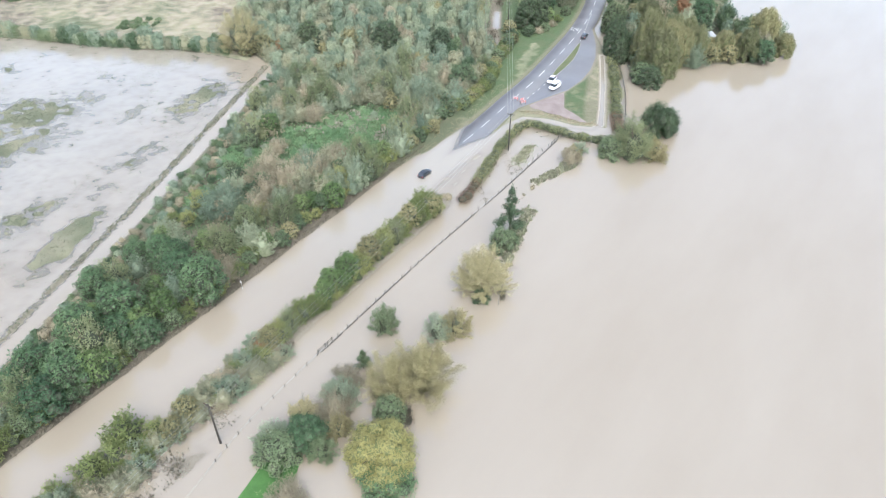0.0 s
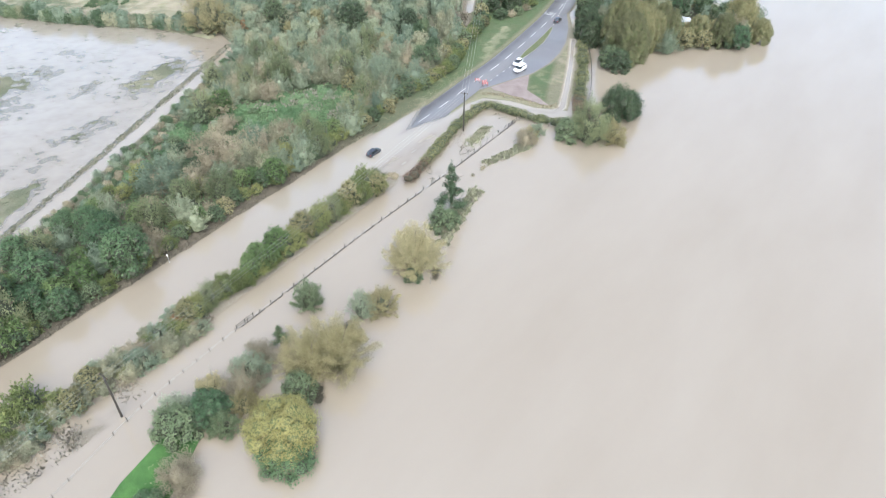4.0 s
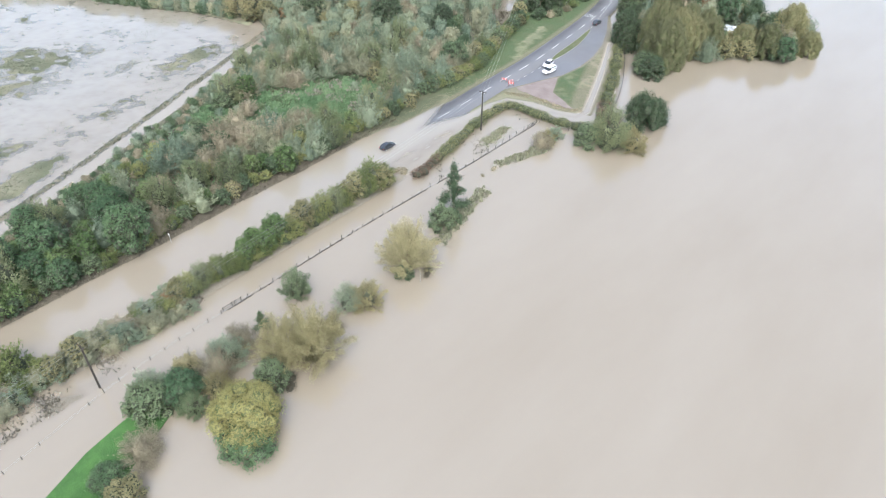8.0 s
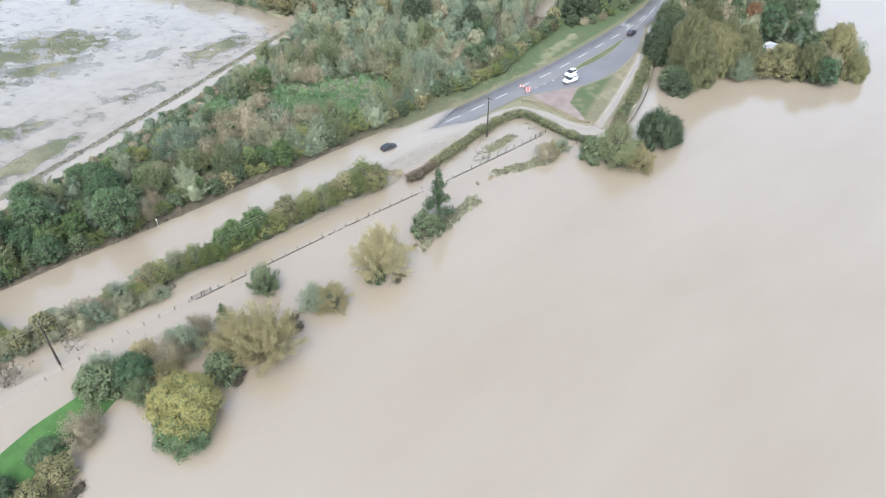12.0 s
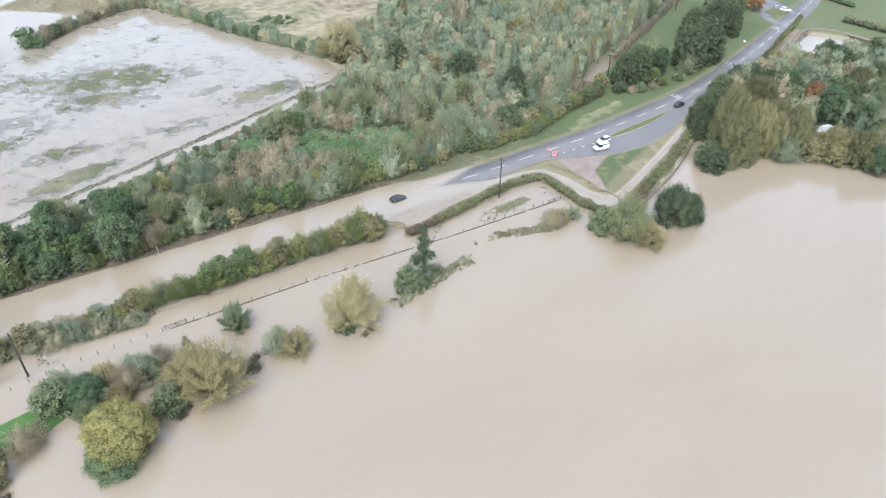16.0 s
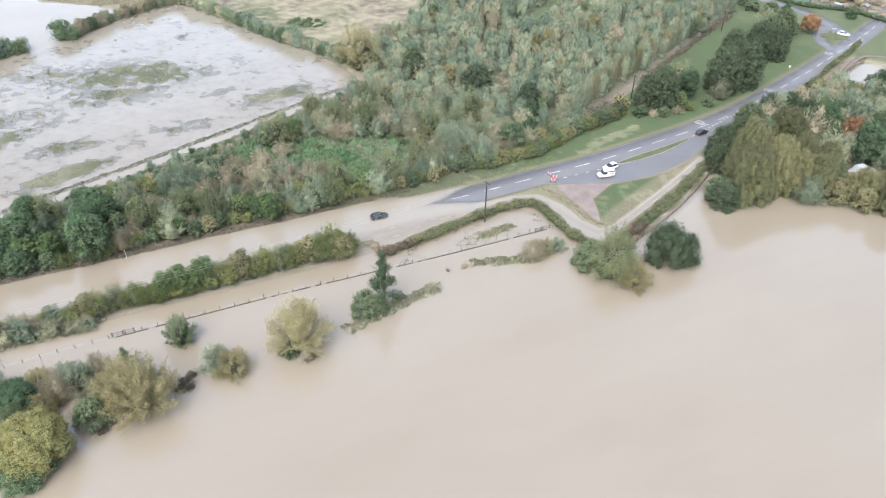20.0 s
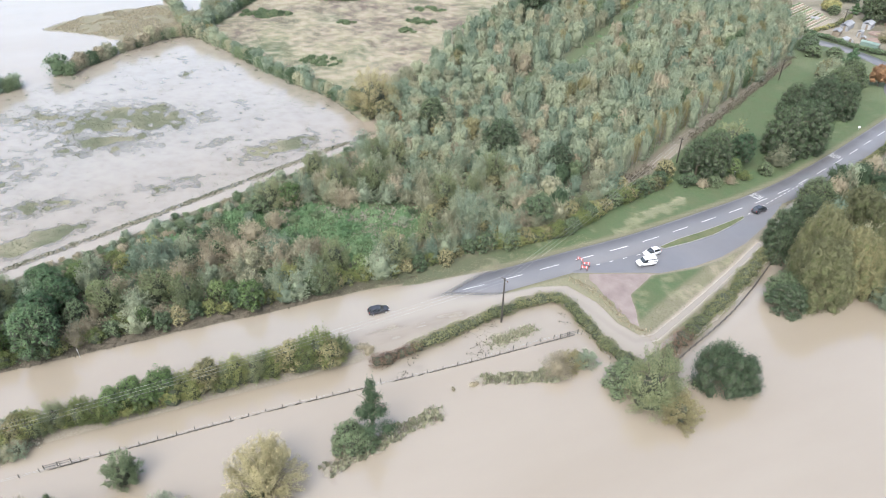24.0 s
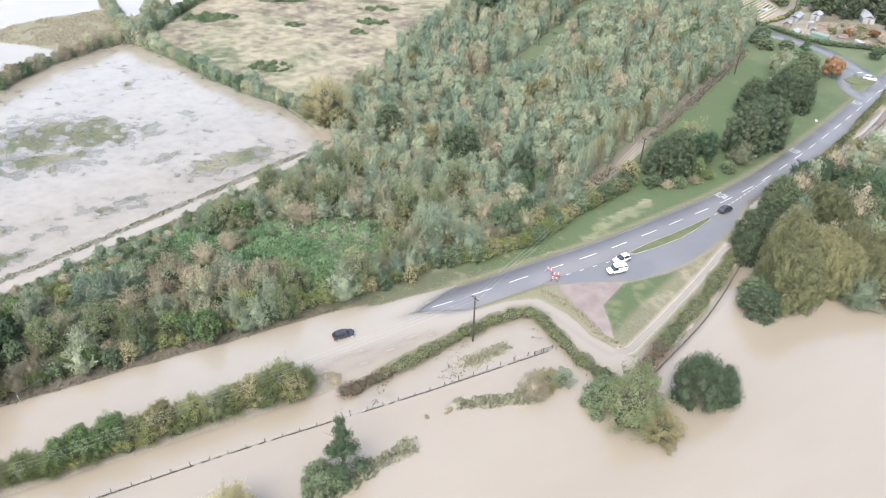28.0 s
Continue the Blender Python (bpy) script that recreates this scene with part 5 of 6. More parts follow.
# ---- wood on the spit beyond the junction ----
for k, x, y, s, sz in (("palewillow", -57.5, 202.5, 1.05, 1.0), ("palewillow", -62.5, 206, 0.94, 1.15), ("palewillow", -58, 210, 0.88, 0.98), ("oak", -57.0, 194.8, 0.8, 0.6), ("hawthorn", -60, 196, 1.76, 1.61),
                       ("oak", -74, 209, 0.85, 0.95), ("oak", -71, 205, 0.6, 0.7), ("oak", -82, 226, 0.94, 0.92), ("oak", -79, 221, 0.66, 0.75), ("palewillow", -72, 229, 0.90, 0.83), ("olivebush", -77, 234, 1.9, 2.2), ("brownshrub", -70, 236, 2.42, 2.76),
                       ("palewillow", -55, 214, 0.68, 0.78), ("palewillow", -52, 220, 0.72, 0.71), ("palewillow", -60, 222, 0.68, 0.78), ("sallow", -50, 215, 1.65, 1.49), ("olivebush", -47, 221, 1.54, 1.61),
                       ("rusty", -66, 247, 1.3, 1.5), ("maple", -73, 246, 1.21, 1.38), ("maple", -58, 243, 1.43, 1.61), ("sallow", -60, 232, 1.76, 1.95), ("palewillow", -57, 228, 0.61, 0.63), ("palewillow", -45, 227, 0.63, 0.58), ("olivebush", -42, 224, 1.43, 1.49),
                       ("palewillow", -38, 229, 0.68, 0.66), ("brownshrub", -36, 234, 1.98, 1.95), ("maple", -33.5, 229.5, 1.26, 1.15), ("palewillow", -37, 243, 0.85, 0.83), ("palewillow", -29, 239, 0.54, 0.54), ("sallow", -33, 246, 1.54, 1.49), ("sallow", -42, 246, 1.65, 1.61),
                       ("sallow", -70, 262, 1.76, 1.84), ("greywillow", -77, 258, 1.76, 1.72), ("palewillow", -66, 270, 0.66, 0.57), ("olivebush", -74, 276, 1.65, 1.49), ("greywillow", -82, 268, 1.43, 1.26), ("sallow", -76, 288, 1.54, 1.38), ("hawthorn", -64, 266, 1.32, 1.38)):
    plant(k, x, y, s, sz, "tree", WORDS[k], "tree", "trees on the spit", plain=y > 225)

th = []
for x, y in scatter(NE_WOOD, 4.2, 61, (), 2.5):
    s = random.uniform(0.9, 1.4)
    if math.hypot(x + 53, y - 238) < 7:
        continue
    k = random.choice(["oak", "hawthorn", "olivebush", "greywillow", "brownshrub", "muted", "oak"])
    f = 0.52 if k == "oak" else 1.0
    th.append((k, x, y, s * f, s * random.uniform(0.8, 1.2) * f))
stand("spit_thicket", "mixed autumn thicket on the wooded spit", th, [F_OAK, F_DUSK, F_PLUME, F_TEAL, F_GREEN, F_BLUE, F_SAGE, F_OLIVE, F_BROWN])

# ---- trees and bushes standing in the flood ----
LAKE = "bushes in the flood water"
for k, x, y, s, sz, lab in (
        ("bigwillow", -51, 89.5, 1.18, 1.19, "rounded olive-yellow willow standing in flood water"), ("hawthorn", -49.8, 87.5, 0.96, 0.75, "dark ivy-green bush under a willow"),
        ("feather_olive", -49.2, 77.5, 1.45, 1.35, "small round olive-yellow bush in water"), ("feather_grey", -51.5, 74.5, 1.2, 1.0, "grey-green bush with bare dead stems"),
        ("bigwillow", -46.5, 62.5, 1.22, 1.19, "tall spreading golden willow in water"), ("bigwillow", -50.5, 59.5, 1.02, 0.94, "tall spreading golden willow in water"), ("hawthorn", -47.5, 54.5, 1.41, 1.38, "dark grey-green bush at the waterline"),
        ("feather_green", -60.5, 70, 1.3, 1.35, "upright green bush in flood water"), ("alder", -57.8, 60.5, 0.58, 0.47, "thin dark dead shrub in flood water"), ("feather_grey", -56, 52.5, 1.35, 1.25, "tall grey-green willow bush at the field edge"), ("brownshrub", -58, 56, 1.3, 1.2, "brown-green bush at the field edge"), ("feather_olive", -52.5, 47.5, 1.1, 1.15, "pale olive bush beside the yellow tree"), ("feather_green", -52, 43, 1.2, 0.85, "grey-green bush beside the yellow tree"), ("brownshrub", -55.5, 50, 1.54, 1.38, "brown-green bush at the field edge"),
        ("yellowtree", -42.8, 46.5, 1.42, 1.36, "round tree with golden-yellow lobed crown"), ("maple", -40.6, 45.0, 1.5, 0.85, "dark green ivy mass round a yellow tree"),
        ("feather_olive", -59, 46.5, 1.2, 1.1, WORDS["olivebush"]), ("maple", -56, 43.5, 1.22, 0.88, "dark green bush by the bright grass"), ("feather_grey", -60, 40, 1.2, 1.05, WORDS["greywillow"]), ("hawthorn", -57.5, 38.5, 1.92, 1.38, "dark rounded bush by the bright grass"),
        ("brownshrub", -50.5, 33.5, 1.60, 1.19, "rounded russet-brown bush at the waterline"), ("olivebush", -45.5, 28, 1.54, 1.12, "low golden-olive bush at the waterline"), ("maple", -50, 28, 1.02, 0.62, "dark green bush by the bright grass"), ("olivebush", -43, 24, 1.66, 1.12, "low golden-olive bush at the waterline"), ("hawthorn", -47, 20, 1.66, 1.25, "dark bush by the bright grass"), ("sallow", -44, 14, 1.66, 1.25, WORDS["sallow"]),
        ("alder", -55, 107.5, 1.09, 1.19, WORDS["alder"]), ("hawthorn", -54.5, 103.5, 1.34, 1.44, "dark green bush on a flooded islet"), ("hawthorn", -54, 106, 1.02, 1.00, "dark green bush on a flooded islet"),
        ("feather_olive", -58.3, 146, 1.15, 0.85, "brown-olive bush at the waterline"), ("brownshrub", -57.4, 142.5, 1.34, 1.00, "brown-olive bush at the waterline"), ("feather_grey", -57.5, 148.5, 1.0, 0.7, "grey-green bush at the waterline"),
        ("leafy", -45.2, 153.6, 1.5, 1.35, "leafy green willow at the track corner"), ("leafy", -48.0, 157, 1.4, 1.25, "leafy green willow at the track corner"), ("hawthorn", -50.2, 152.2, 1.9, 1.35, "dark green bush at the track corner"), ("feather_olive", -40.8, 156.4, 1.6, 1.5, "yellow-olive bush at the waterline"),
        ("thornmass", -44.5, 167.4, 0.98, 1.22, "dense dark green tree standing in water"), ("thornmass", -43.4, 171.2, 0.8, 0.9, "dense dark green tree standing in water")):
    plant(k, x, y, s, sz, "tree" if s * KINDS[k]["H"] > 6 else "bush", lab, "tree" if s * KINDS[k]["H"] > 6 else "bush", LAKE, plain=False, z=-1.7 if k == "maple" else -0.8 if k in ("hawthorn", "bright") else None)

# ---- bushes between the road and the fence ----
yb = 55.0
while yb < 108:
    k = random.choice(["rowbush", "rowbush", "rowbush", "rowbush", "olivebush", "bright"] if yb < 90 else ["olivebush", "rowbush", "olivebush", "rowbush"])
    s = random.uniform(0.85, 1.3) * (1.2 if yb > 92 else 1.0)
    if random.random() < 0.2:
        k, s = "leafy", random.uniform(0.5, 0.7)
    plant(k, -74.9 + random.uniform(-0.9, 0.9), yb, s, s * random.uniform(0.9, 1.5) * (0.85 if k == "leafy" else 1.0), "bush", WORDS[k], "bush", "roadside bushes", plain=False)
    yb += random.uniform(1.3, 2.0)
plant("leafy", -75.6, 107, 0.75, 0.65, "bush", "upright pale green bush ending the roadside row", "bush", "roadside bushes")
for x, y in scatter([(-72.5, 2), (-71, 40), (-71.5, 57), (-78.5, 57), (-77, 36), (-79.5, 2)], 1.9, 45):
    if x > -73.5 and y < 42 and random.random() < 0.7:
        continue
    k = random.choice(["brownshrub", "muted", "feather_grey", "muted", "feather_grey", "rowbush"])
    s = random.uniform(0.6, 1.0)
    plant(k, x, y, s, s * random.uniform(0.5, 0.9), "bush", "half-bare brown-green bush on the muddy bank", "bush", "roadside bushes")
plant("rusty", -76, 53.5, 0.5, 0.4, "bush", "small reddish bush on the muddy bank", "bush", "roadside bushes")
for k, x, y, s, sz in (("olivebush", -75.5, 36, 1.1, 1.3), ("rowbush", -80, 27.5, 1.7, 1.6), ("rowbush", -77.5, 24, 1.4, 1.4), ("olivebush", -74, 32, 1.0, 1.2), ("rowbush", -79, 20, 1.5, 1.3), ("rowbush", -79, 14.5, 1.4, 1.2), ("olivebush", -79, 9, 1.2, 1.1), ("sallow", -77, 14, 1.0, 1.0), ("olivebush", -76, 4, 1.0, 1.0)):
    plant(k, x, y, s, sz, "bush", WORDS[k], "bush", "roadside bushes")

# ---- trimmed hedges ----
hedge_run("hedge", "trimmed green hedge turning round a flooded paddock", HEDGE, 1.8, 1.45, F_HEDGE_AND_SHADE, 3, leaves=330, size=0.11, ends=F_BRAMBLE, label2="reddish brambles at the hedge end")
hedge_run("ditch_hedge", "rough brown-green hedge between two flooded tracks", [(-53.5, 163.5), (-58, 173), (-62, 182.5), (-67, 192.5), (-74, 206)], 1.4, 1.55, F_HEDGE_AND_SHADE, 4, leaves=330, size=0.11, wild=0.35, ends=F_BRAMBLE, label2="brown brambles in the hedge")
hedge_run("road_hedge", "clipped hedge beside the road", [(-94.5, 252), (-100, 268), (-108, 288), (-116, 308), (-121, 318)], 1.4, 1.0, F_HEDGE_AND_SHADE, 6, 1.2, 60)
hedge_run("lane_hedge", "dark clipped hedge by the lane", [(-118, 347), (-146, 346), (-160, 334), (-176, 330), (-192, 327)], 1.8, 1.2, F_GREEN, 7, 1.2, 60)
hedge_run("far_hedge", "dark hedge beyond the flood", [(-108, 328), (-70, 332), (-30, 334), (20, 340)], 2.4, 1.7, F_HEDGE_AND_SHADE, 8, 1.8, 60)

sb = []
for x, y in np.concatenate([scatter(CLEARING, 4.4, 130, (), -1), scatter(THIN, 2.6, 134), scatter([(-155, 136), (-150, 137), (-131, 94), (-117, 60), (-104, 22), (-109, 22), (-126, 64), (-137, 93)], 2.2, 135)]):
    if (x + 112) ** 2 + (y - 120) ** 2 < 120:
        continue
    s = random.uniform(0.4, 0.7)
    sb.append((random.choice(["hawthorn", "hawthorn", "greywillow", "brownshrub"]), x, y, s, s * random.uniform(0.5, 0.8)))
stand("low_scrub", "low green scrub between the wood and the flooded field", sb, [F_TEAL, F_BLUE, F_BRIGHT, F_BROWN])

# ---- ground cover ----
ms = []
for x, y in np.concatenate([scatter(CLEARING, 2.7, 30, (), -1), scatter(THIN, 3.2, 34)]):
    if vnoise(np.array([x]), np.array([y]), 8)[0] > 0.40:
        s = random.uniform(0.6, 1.25)
        ms.append(("mound", x, y, s, s * random.uniform(0.8, 1.7)))
for x, y in np.concatenate([scatter(RIDES[1], 1.9, 81), scatter(RIDES[0], 2.4, 82)]):
    if random.random() < 0.7:
        s = random.uniform(0.5, 1.0)
        ms.append(("mound", x, y, s, s * random.uniform(0.6, 1.5)))
stand("bramble_mounds", "low green bramble mounds in a clearing", ms, [F_NETTLE], 4)
cp = scatter(CLEARING, 0.7, 31)
cp = cp[vnoise(cp[:, 0], cp[:, 1], 7) > 0.36]
tuft_field("nettles", "bright green nettles and brambles in a clearing", cp, F_NETTLE, 0.3, 0.4, 7, 1)
wp = scatter(NEAR, 1.3, 33)
wp = wp[wp[:, 0] < -96.5]
tuft_field("undergrowth", "rough undergrowth on the wood floor", wp, F_NETTLE, 0.4, 0.6, 6, 2)
fp = scatter(FIELD, 1.0, 35)
fp = fp[(land(fp[:, 0], fp[:, 1])[0] > -0.05)]
tuft_field("meadow_grass", "drowned grass tufts in a flooded meadow", fp, F_SEDGE, 0.18, 0.45, 7, 3)
tp = scatter(FIELD, 1.25, 36)
tp = tp[(vnoise(tp[:, 0] + 31, tp[:, 1], 20) + 0.8 * vnoise(tp[:, 0], tp[:, 1] + 17, 3.2) > 1.0)]
tuft_field("sedge", "dark sedge clumps in shallow water", tp, F_SEDGE, 0.2, 0.22, 6, 4)
vp = np.concatenate([scatter(MEADOW, 0.9, 37), scatter(TRIANGLE, 0.6, 38)])
tuft_field("verge_grass", "short green grass on the verge", vp, F_GRASS, 0.07, 0.35, 4, 5)
dp = scatter(CLEARING, 0.8, 32)
dp = dp[vnoise(dp[:, 0], dp[:, 1], 7) <= 0.40]
tuft_field("dead_stalks", "pale dead stalks amid the nettles", dp, F_REED, 0.5, 0.3, 5, 11)
for cx, cy, ra, rb in ((-107.3, 114, 1.6, 2.4), (-112.5, 124.5, 2.6, 3.4), (-109.5, 105, 1.3, 2.2), (-118.5, 100.5, 1.6, 2.0), (-105.2, 108.5, 1.2, 1.8)):
    pr = np.random.RandomState(int(cy))
    q = pr.normal(size=(170, 2)) * (ra * 0.6, rb * 0.6) + (cx, cy)
    tuft_field("dead_stalks", "patch of pale dead stalks amid green nettles", q, F_REED, 0.22, 0.25, 6, int(cy))
ep = np.array([(p.x - d.y * u, p.y + d.x * u) for p, d in along(ROAD_LINE, 0.5) if 112 < p.y < 170 for u in (random.uniform(4.3, 8.0), random.uniform(4.3, 8.0), random.uniform(4.3, 8.0))])
tuft_field("verge_straw", "dry straw-coloured verge grass", ep, F_STRAW, 0.1, 0.5, 6, 6)
ap = np.array([(p.x + random.uniform(-.8, .8), p.y + random.uniform(-.8, .8)) for p, d in along([(-80.5, 159), (-76, 160.6), (-70, 161.6), (-63, 162.4), (-60, 164)], 0.25)])
tuft_field("apron_weeds", "brown weeds along the flooded track", ap, F_STRAW, 0.28, 0.4, 5, 14)
lp = np.array([(p.x - 0.8 + random.uniform(-.5, .5), p.y) for p, d in along([(-93, -30), (-116, 25), (-130, 63), (-141, 91), (-161, 140)], 0.45)])
tuft_field("bank_grass", "dead grass along a drowned bank", lp[vnoise(lp[:, 0], lp[:, 1], 6) > 0.36], F_SEDGE, 0.25, 0.7, 7, 7)
bp = scatter([(-68, 2), (-67, 40), (-71, 58), (-79, 58), (-79, 2)], 0.6, 41)
tuft_field("bank_weeds", "matted brown weeds on the muddy bank", bp[vnoise(bp[:, 0], bp[:, 1], 5) > 0.42], F_DEAD, 0.3, 0.35, 5, 13)
bp = bp[vnoise(bp[:, 0] + 40, bp[:, 1], 4) > 0.56]
tuft_field("bank_debris", "pale flood litter and dead stems on the bank", bp, F_REED, 0.3, 0.4, 5, 8, category="debris")
pp = np.array([(-78.6 + random.gauss(0, 1.3), random.uniform(101, 124)) for _ in range(330)])
pp = pp[vnoise(pp[:, 0] * 2.0, pp[:, 1] * 0.5, 2.2) > 0.5]
tuft_field("drift_weeds", "grey streaks of drift and weeds beside the flooded road", pp, F_REED, 0.05, 0.35, 6, 15, category="debris")
pp = scatter([(-64, 116), (-70, 116), (-74, 135), (-73, 148), (-71, 152), (-60, 152)], 0.9, 43)
pp = pp[vnoise(pp[:, 0], pp[:, 1], 3.5) > 0.52]
tuft_field("paddock_weeds", "dark weeds showing through shallow flood water", pp, F_DEAD, 0.28, 0.3, 6, 9)


gp = np.array([(-92.6 + random.gauss(0, 0.6), y) for y in np.arange(10, 128, 0.2)])
tuft_field("verge_litter", "dead stalks and drift along the wood's edge", gp, F_DEAD, 0.22, 0.5, 6, 25, category="debris")


def islet(name, label, pts, r, seed, mat=F_REED, h=0.5, n=110, core=0.7):
    rng = np.random.RandomState(seed)
    full = [(p.x, p.y) for p, d in along(pts, r * 0.75)] if len(pts) > 1 else pts
    lob = [(x - pts[0][0] + rng.uniform(-.2, .2), y - pts[0][1], 0.05, r * rng.uniform(0.7, 1.3), r * rng.uniform(0.7, 1.3), h * rng.uniform(0.6, 1.3)) for x, y in full]
    vv, qq, tt = crown(rng, lob, n * len(lob), 0.12, 0.4, 0.7, 0.4, core)
    ob = new(name, fast_mesh(name, vv, qq, tt, [mat]))
    ob.location = (pts[0][0], pts[0][1], 0)
    return tagged(ob, label, "vegetation", kind="stuff")


rp = np.concatenate([np.array([(p.x + random.gauss(0, 1.3), p.y + random.gauss(0, 0.6)) for p, d in along(reeds, 0.07)]) for reeds in REEDS])
tuft_field("reed_bank", "grey-green reeds and brambles on drowned banks", rp, F_DUSK, 0.5, 0.3, 7, 21, category="reeds")
rp = np.concatenate([np.array([(p.x + random.gauss(0.4, 1.2), p.y + random.gauss(0, 0.6)) for p, d in along(reeds, 0.12)]) for reeds in REEDS])
tuft_field("reed_litter", "flattened pale dead reeds at the water's edge", rp, F_REED, 0.3, 0.3, 6, 22, category="reeds")
pp = np.array([(p.x + random.gauss(0, 0.6), p.y + random.gauss(0, 0.5)) for p, d in along([(-68.5, 135), (-68.8, 138), (-69, 140.5), (-69.4, 144)], 0.12)])
tuft_field("paddock_bank", "low dull green weed bank inside the paddock", np.concatenate([pp, pp + 0.2, pp - 0.2]), F_DUSK, 0.4, 0.35, 6, 23)
islet("weed_clump", "small dark weed clump in open water", [(-60, 127), (-59.8, 127.8)], 0.5, 4, F_BROWN, 0.5)
islet("weed_clump", "small dark weed clump in open water", [(-60, 123.5)], 0.4, 5, F_BROWN, 0.3)
islet("weed_clump", "drift of dead stems at the waterline", [(-48.5, 70), (-49, 67.5), (-51.5, 71)], 1.1, 7, F_DEAD, 0.5)
islet("weed_clump", "drift of dead stems at the waterline", [(-46, 57), (-44.5, 55.5), (-50, 56), (-53, 58)], 1.0, 8, F_DEAD, 0.4)
islet("weed_clump", "dark clump by the road's flooded edge", [(-76, 111), (-75, 113), (-74, 112)], 0.9, 9, F_BROWN, 0.7)
islet("weed_clump", "drift of dead stems under a willow", [(-46.5, 90), (-47.5, 92)], 0.9, 10, F_DEAD, 0.4)
islet("weed_clump", "drift of dead stems at the waterline", [(-42, 30), (-41, 27)], 1.0, 12, F_DEAD, 0.3)

# bright grass bank beside the lower bushes
GB = [(-57, 41), (-58.5, 36), (-57, 28), (-54, 20), (-49, 10), (-44, 10), (-46, 22), (-50, 32), (-54, 40)]
grass_bank = as_mesh("grass_bank", slab(GB, lambda y: 0.14, 0.6), surface("lush_turf", (0.025, 0.075, 0.014), (0.05, 0.12, 0.025), 0.5, 5, 0.95, bump=0.8, dist=0.06))
tagged(new("grass_bank", grass_bank), "lush bright green grass bank above the flood", "grass", kind="structure")

# ---- post and rail fence ----
FENCE = [(-61, 10), (-63.5, 25), (-66, 40), (-66.6, 60), (-66.5, 90), (-66, 106), (-65.3, 125), (-65, 151), (-58, 153), (-53.5, 154.5)]
fence = tagged(base("fence", -66, 60), "weathered post and wire fence standing in flood water", "fence")
post_bm = bmesh.new()
cyl(post_bm, (0, 0, -0.9), (0, 0, 1.0), 0.06, 0.05, 7)
post_mesh = as_mesh("post", post_bm, POST_WOOD)
fpts = along(FENCE, 2.85)
for i, (p, d) in enumerate(fpts):
    if 26 < p.y < 31:
        continue
    ob = part("post", post_mesh, None, fence)
    tall = 1.35 if i % 9 == 0 else random.uniform(0.85, 1.05)
    ob.matrix_basis = pose(p.x + 66, p.y - 60, 0, random.uniform(-6, 6), random.uniform(-6, 6), random.uniform(0, 360)) @ Matrix.Diagonal((1, 1, tall, 1))
for z, r in ((0.62, 0.012), (0.3, 0.012)):
    v, q = tube_arrays([(p.x + 66, p.y - 60, z + random.uniform(-0.03, 0.03)) for p, d in fpts], [r] * len(fpts), 4)
    part("wire", fast_mesh("wire", v, q, mats=[WIRE]), None, fence, "sagging fence wire")
# flotsam caught along the wire
lob = [(p.x, p.y, 0.03, 0.16, 0.85, 0.14) for p, d in along(FENCE[3:8], 1.1) if random.random() > 0.12]
vv, qq, tt = crown(np.random.RandomState(4), lob, 46 * len(lob), 0.09, 0.35, 0.8, 0.2, 0.7)
tagged(new("flotsam", fast_mesh("flotsam", vv, qq, tt, [POST_WOOD])), "dark flotsam caught along the fence line", "debris", kind="stuff")


def field_gate(x, y, rz, label):
    g = base("field_gate", x, y, 0.0, rz)
    for u in (-1.9, 0.0, 1.9):
        part("post", cyl(bmesh.new(), (u, 0, -0.9), (u, 0, 1.05), 0.09, 0.08, 8), POST_WOOD, g)
    for z in (0.3, 0.75):
        part("rail", box_bm((0, 0.06, z), (3.8, 0.05, 0.08), 0, 0.01), POST_WOOD, g)
    return tagged(g, label, "fence")


field_gate(-66.9, 60.5, 90, "weathered two-rail fence panel in the flood")
field_gate(-65.2, 149.5, 90, "weathered corner fence panel")

# dark rail fence along the flooded ditch
df = tagged(base("ditch_fence", -58, 178), "dark low rail fence along a flooded ditch", "fence")
dpts = along([(-51, 162.5), (-53.4, 168), (-56.2, 175.5), (-60, 184.5), (-66, 196), (-72.5, 207)], 2.2)
for p, d in dpts:
    ob = part("post", post_mesh, None, df)
    ob.matrix_basis = pose(p.x + 58, p.y - 178, 0, random.uniform(-4, 4), random.uniform(-4, 4), 0) @ Matrix.Diagonal((1.2, 1.2, 1.0, 1))
for (p, d), (q, e) in zip(dpts, dpts[1:]):
    for z in (0.35, 0.75):
        v, f = tube_arrays([(p.x + 58, p.y - 178, z), (q.x + 58, q.y - 178, z + random.uniform(-.05, .05))], [0.06, 0.06], 5)
        part("rail", fast_mesh("rail", v, f, mats=[POST_WOOD]), None, df)

# ---- power line ----


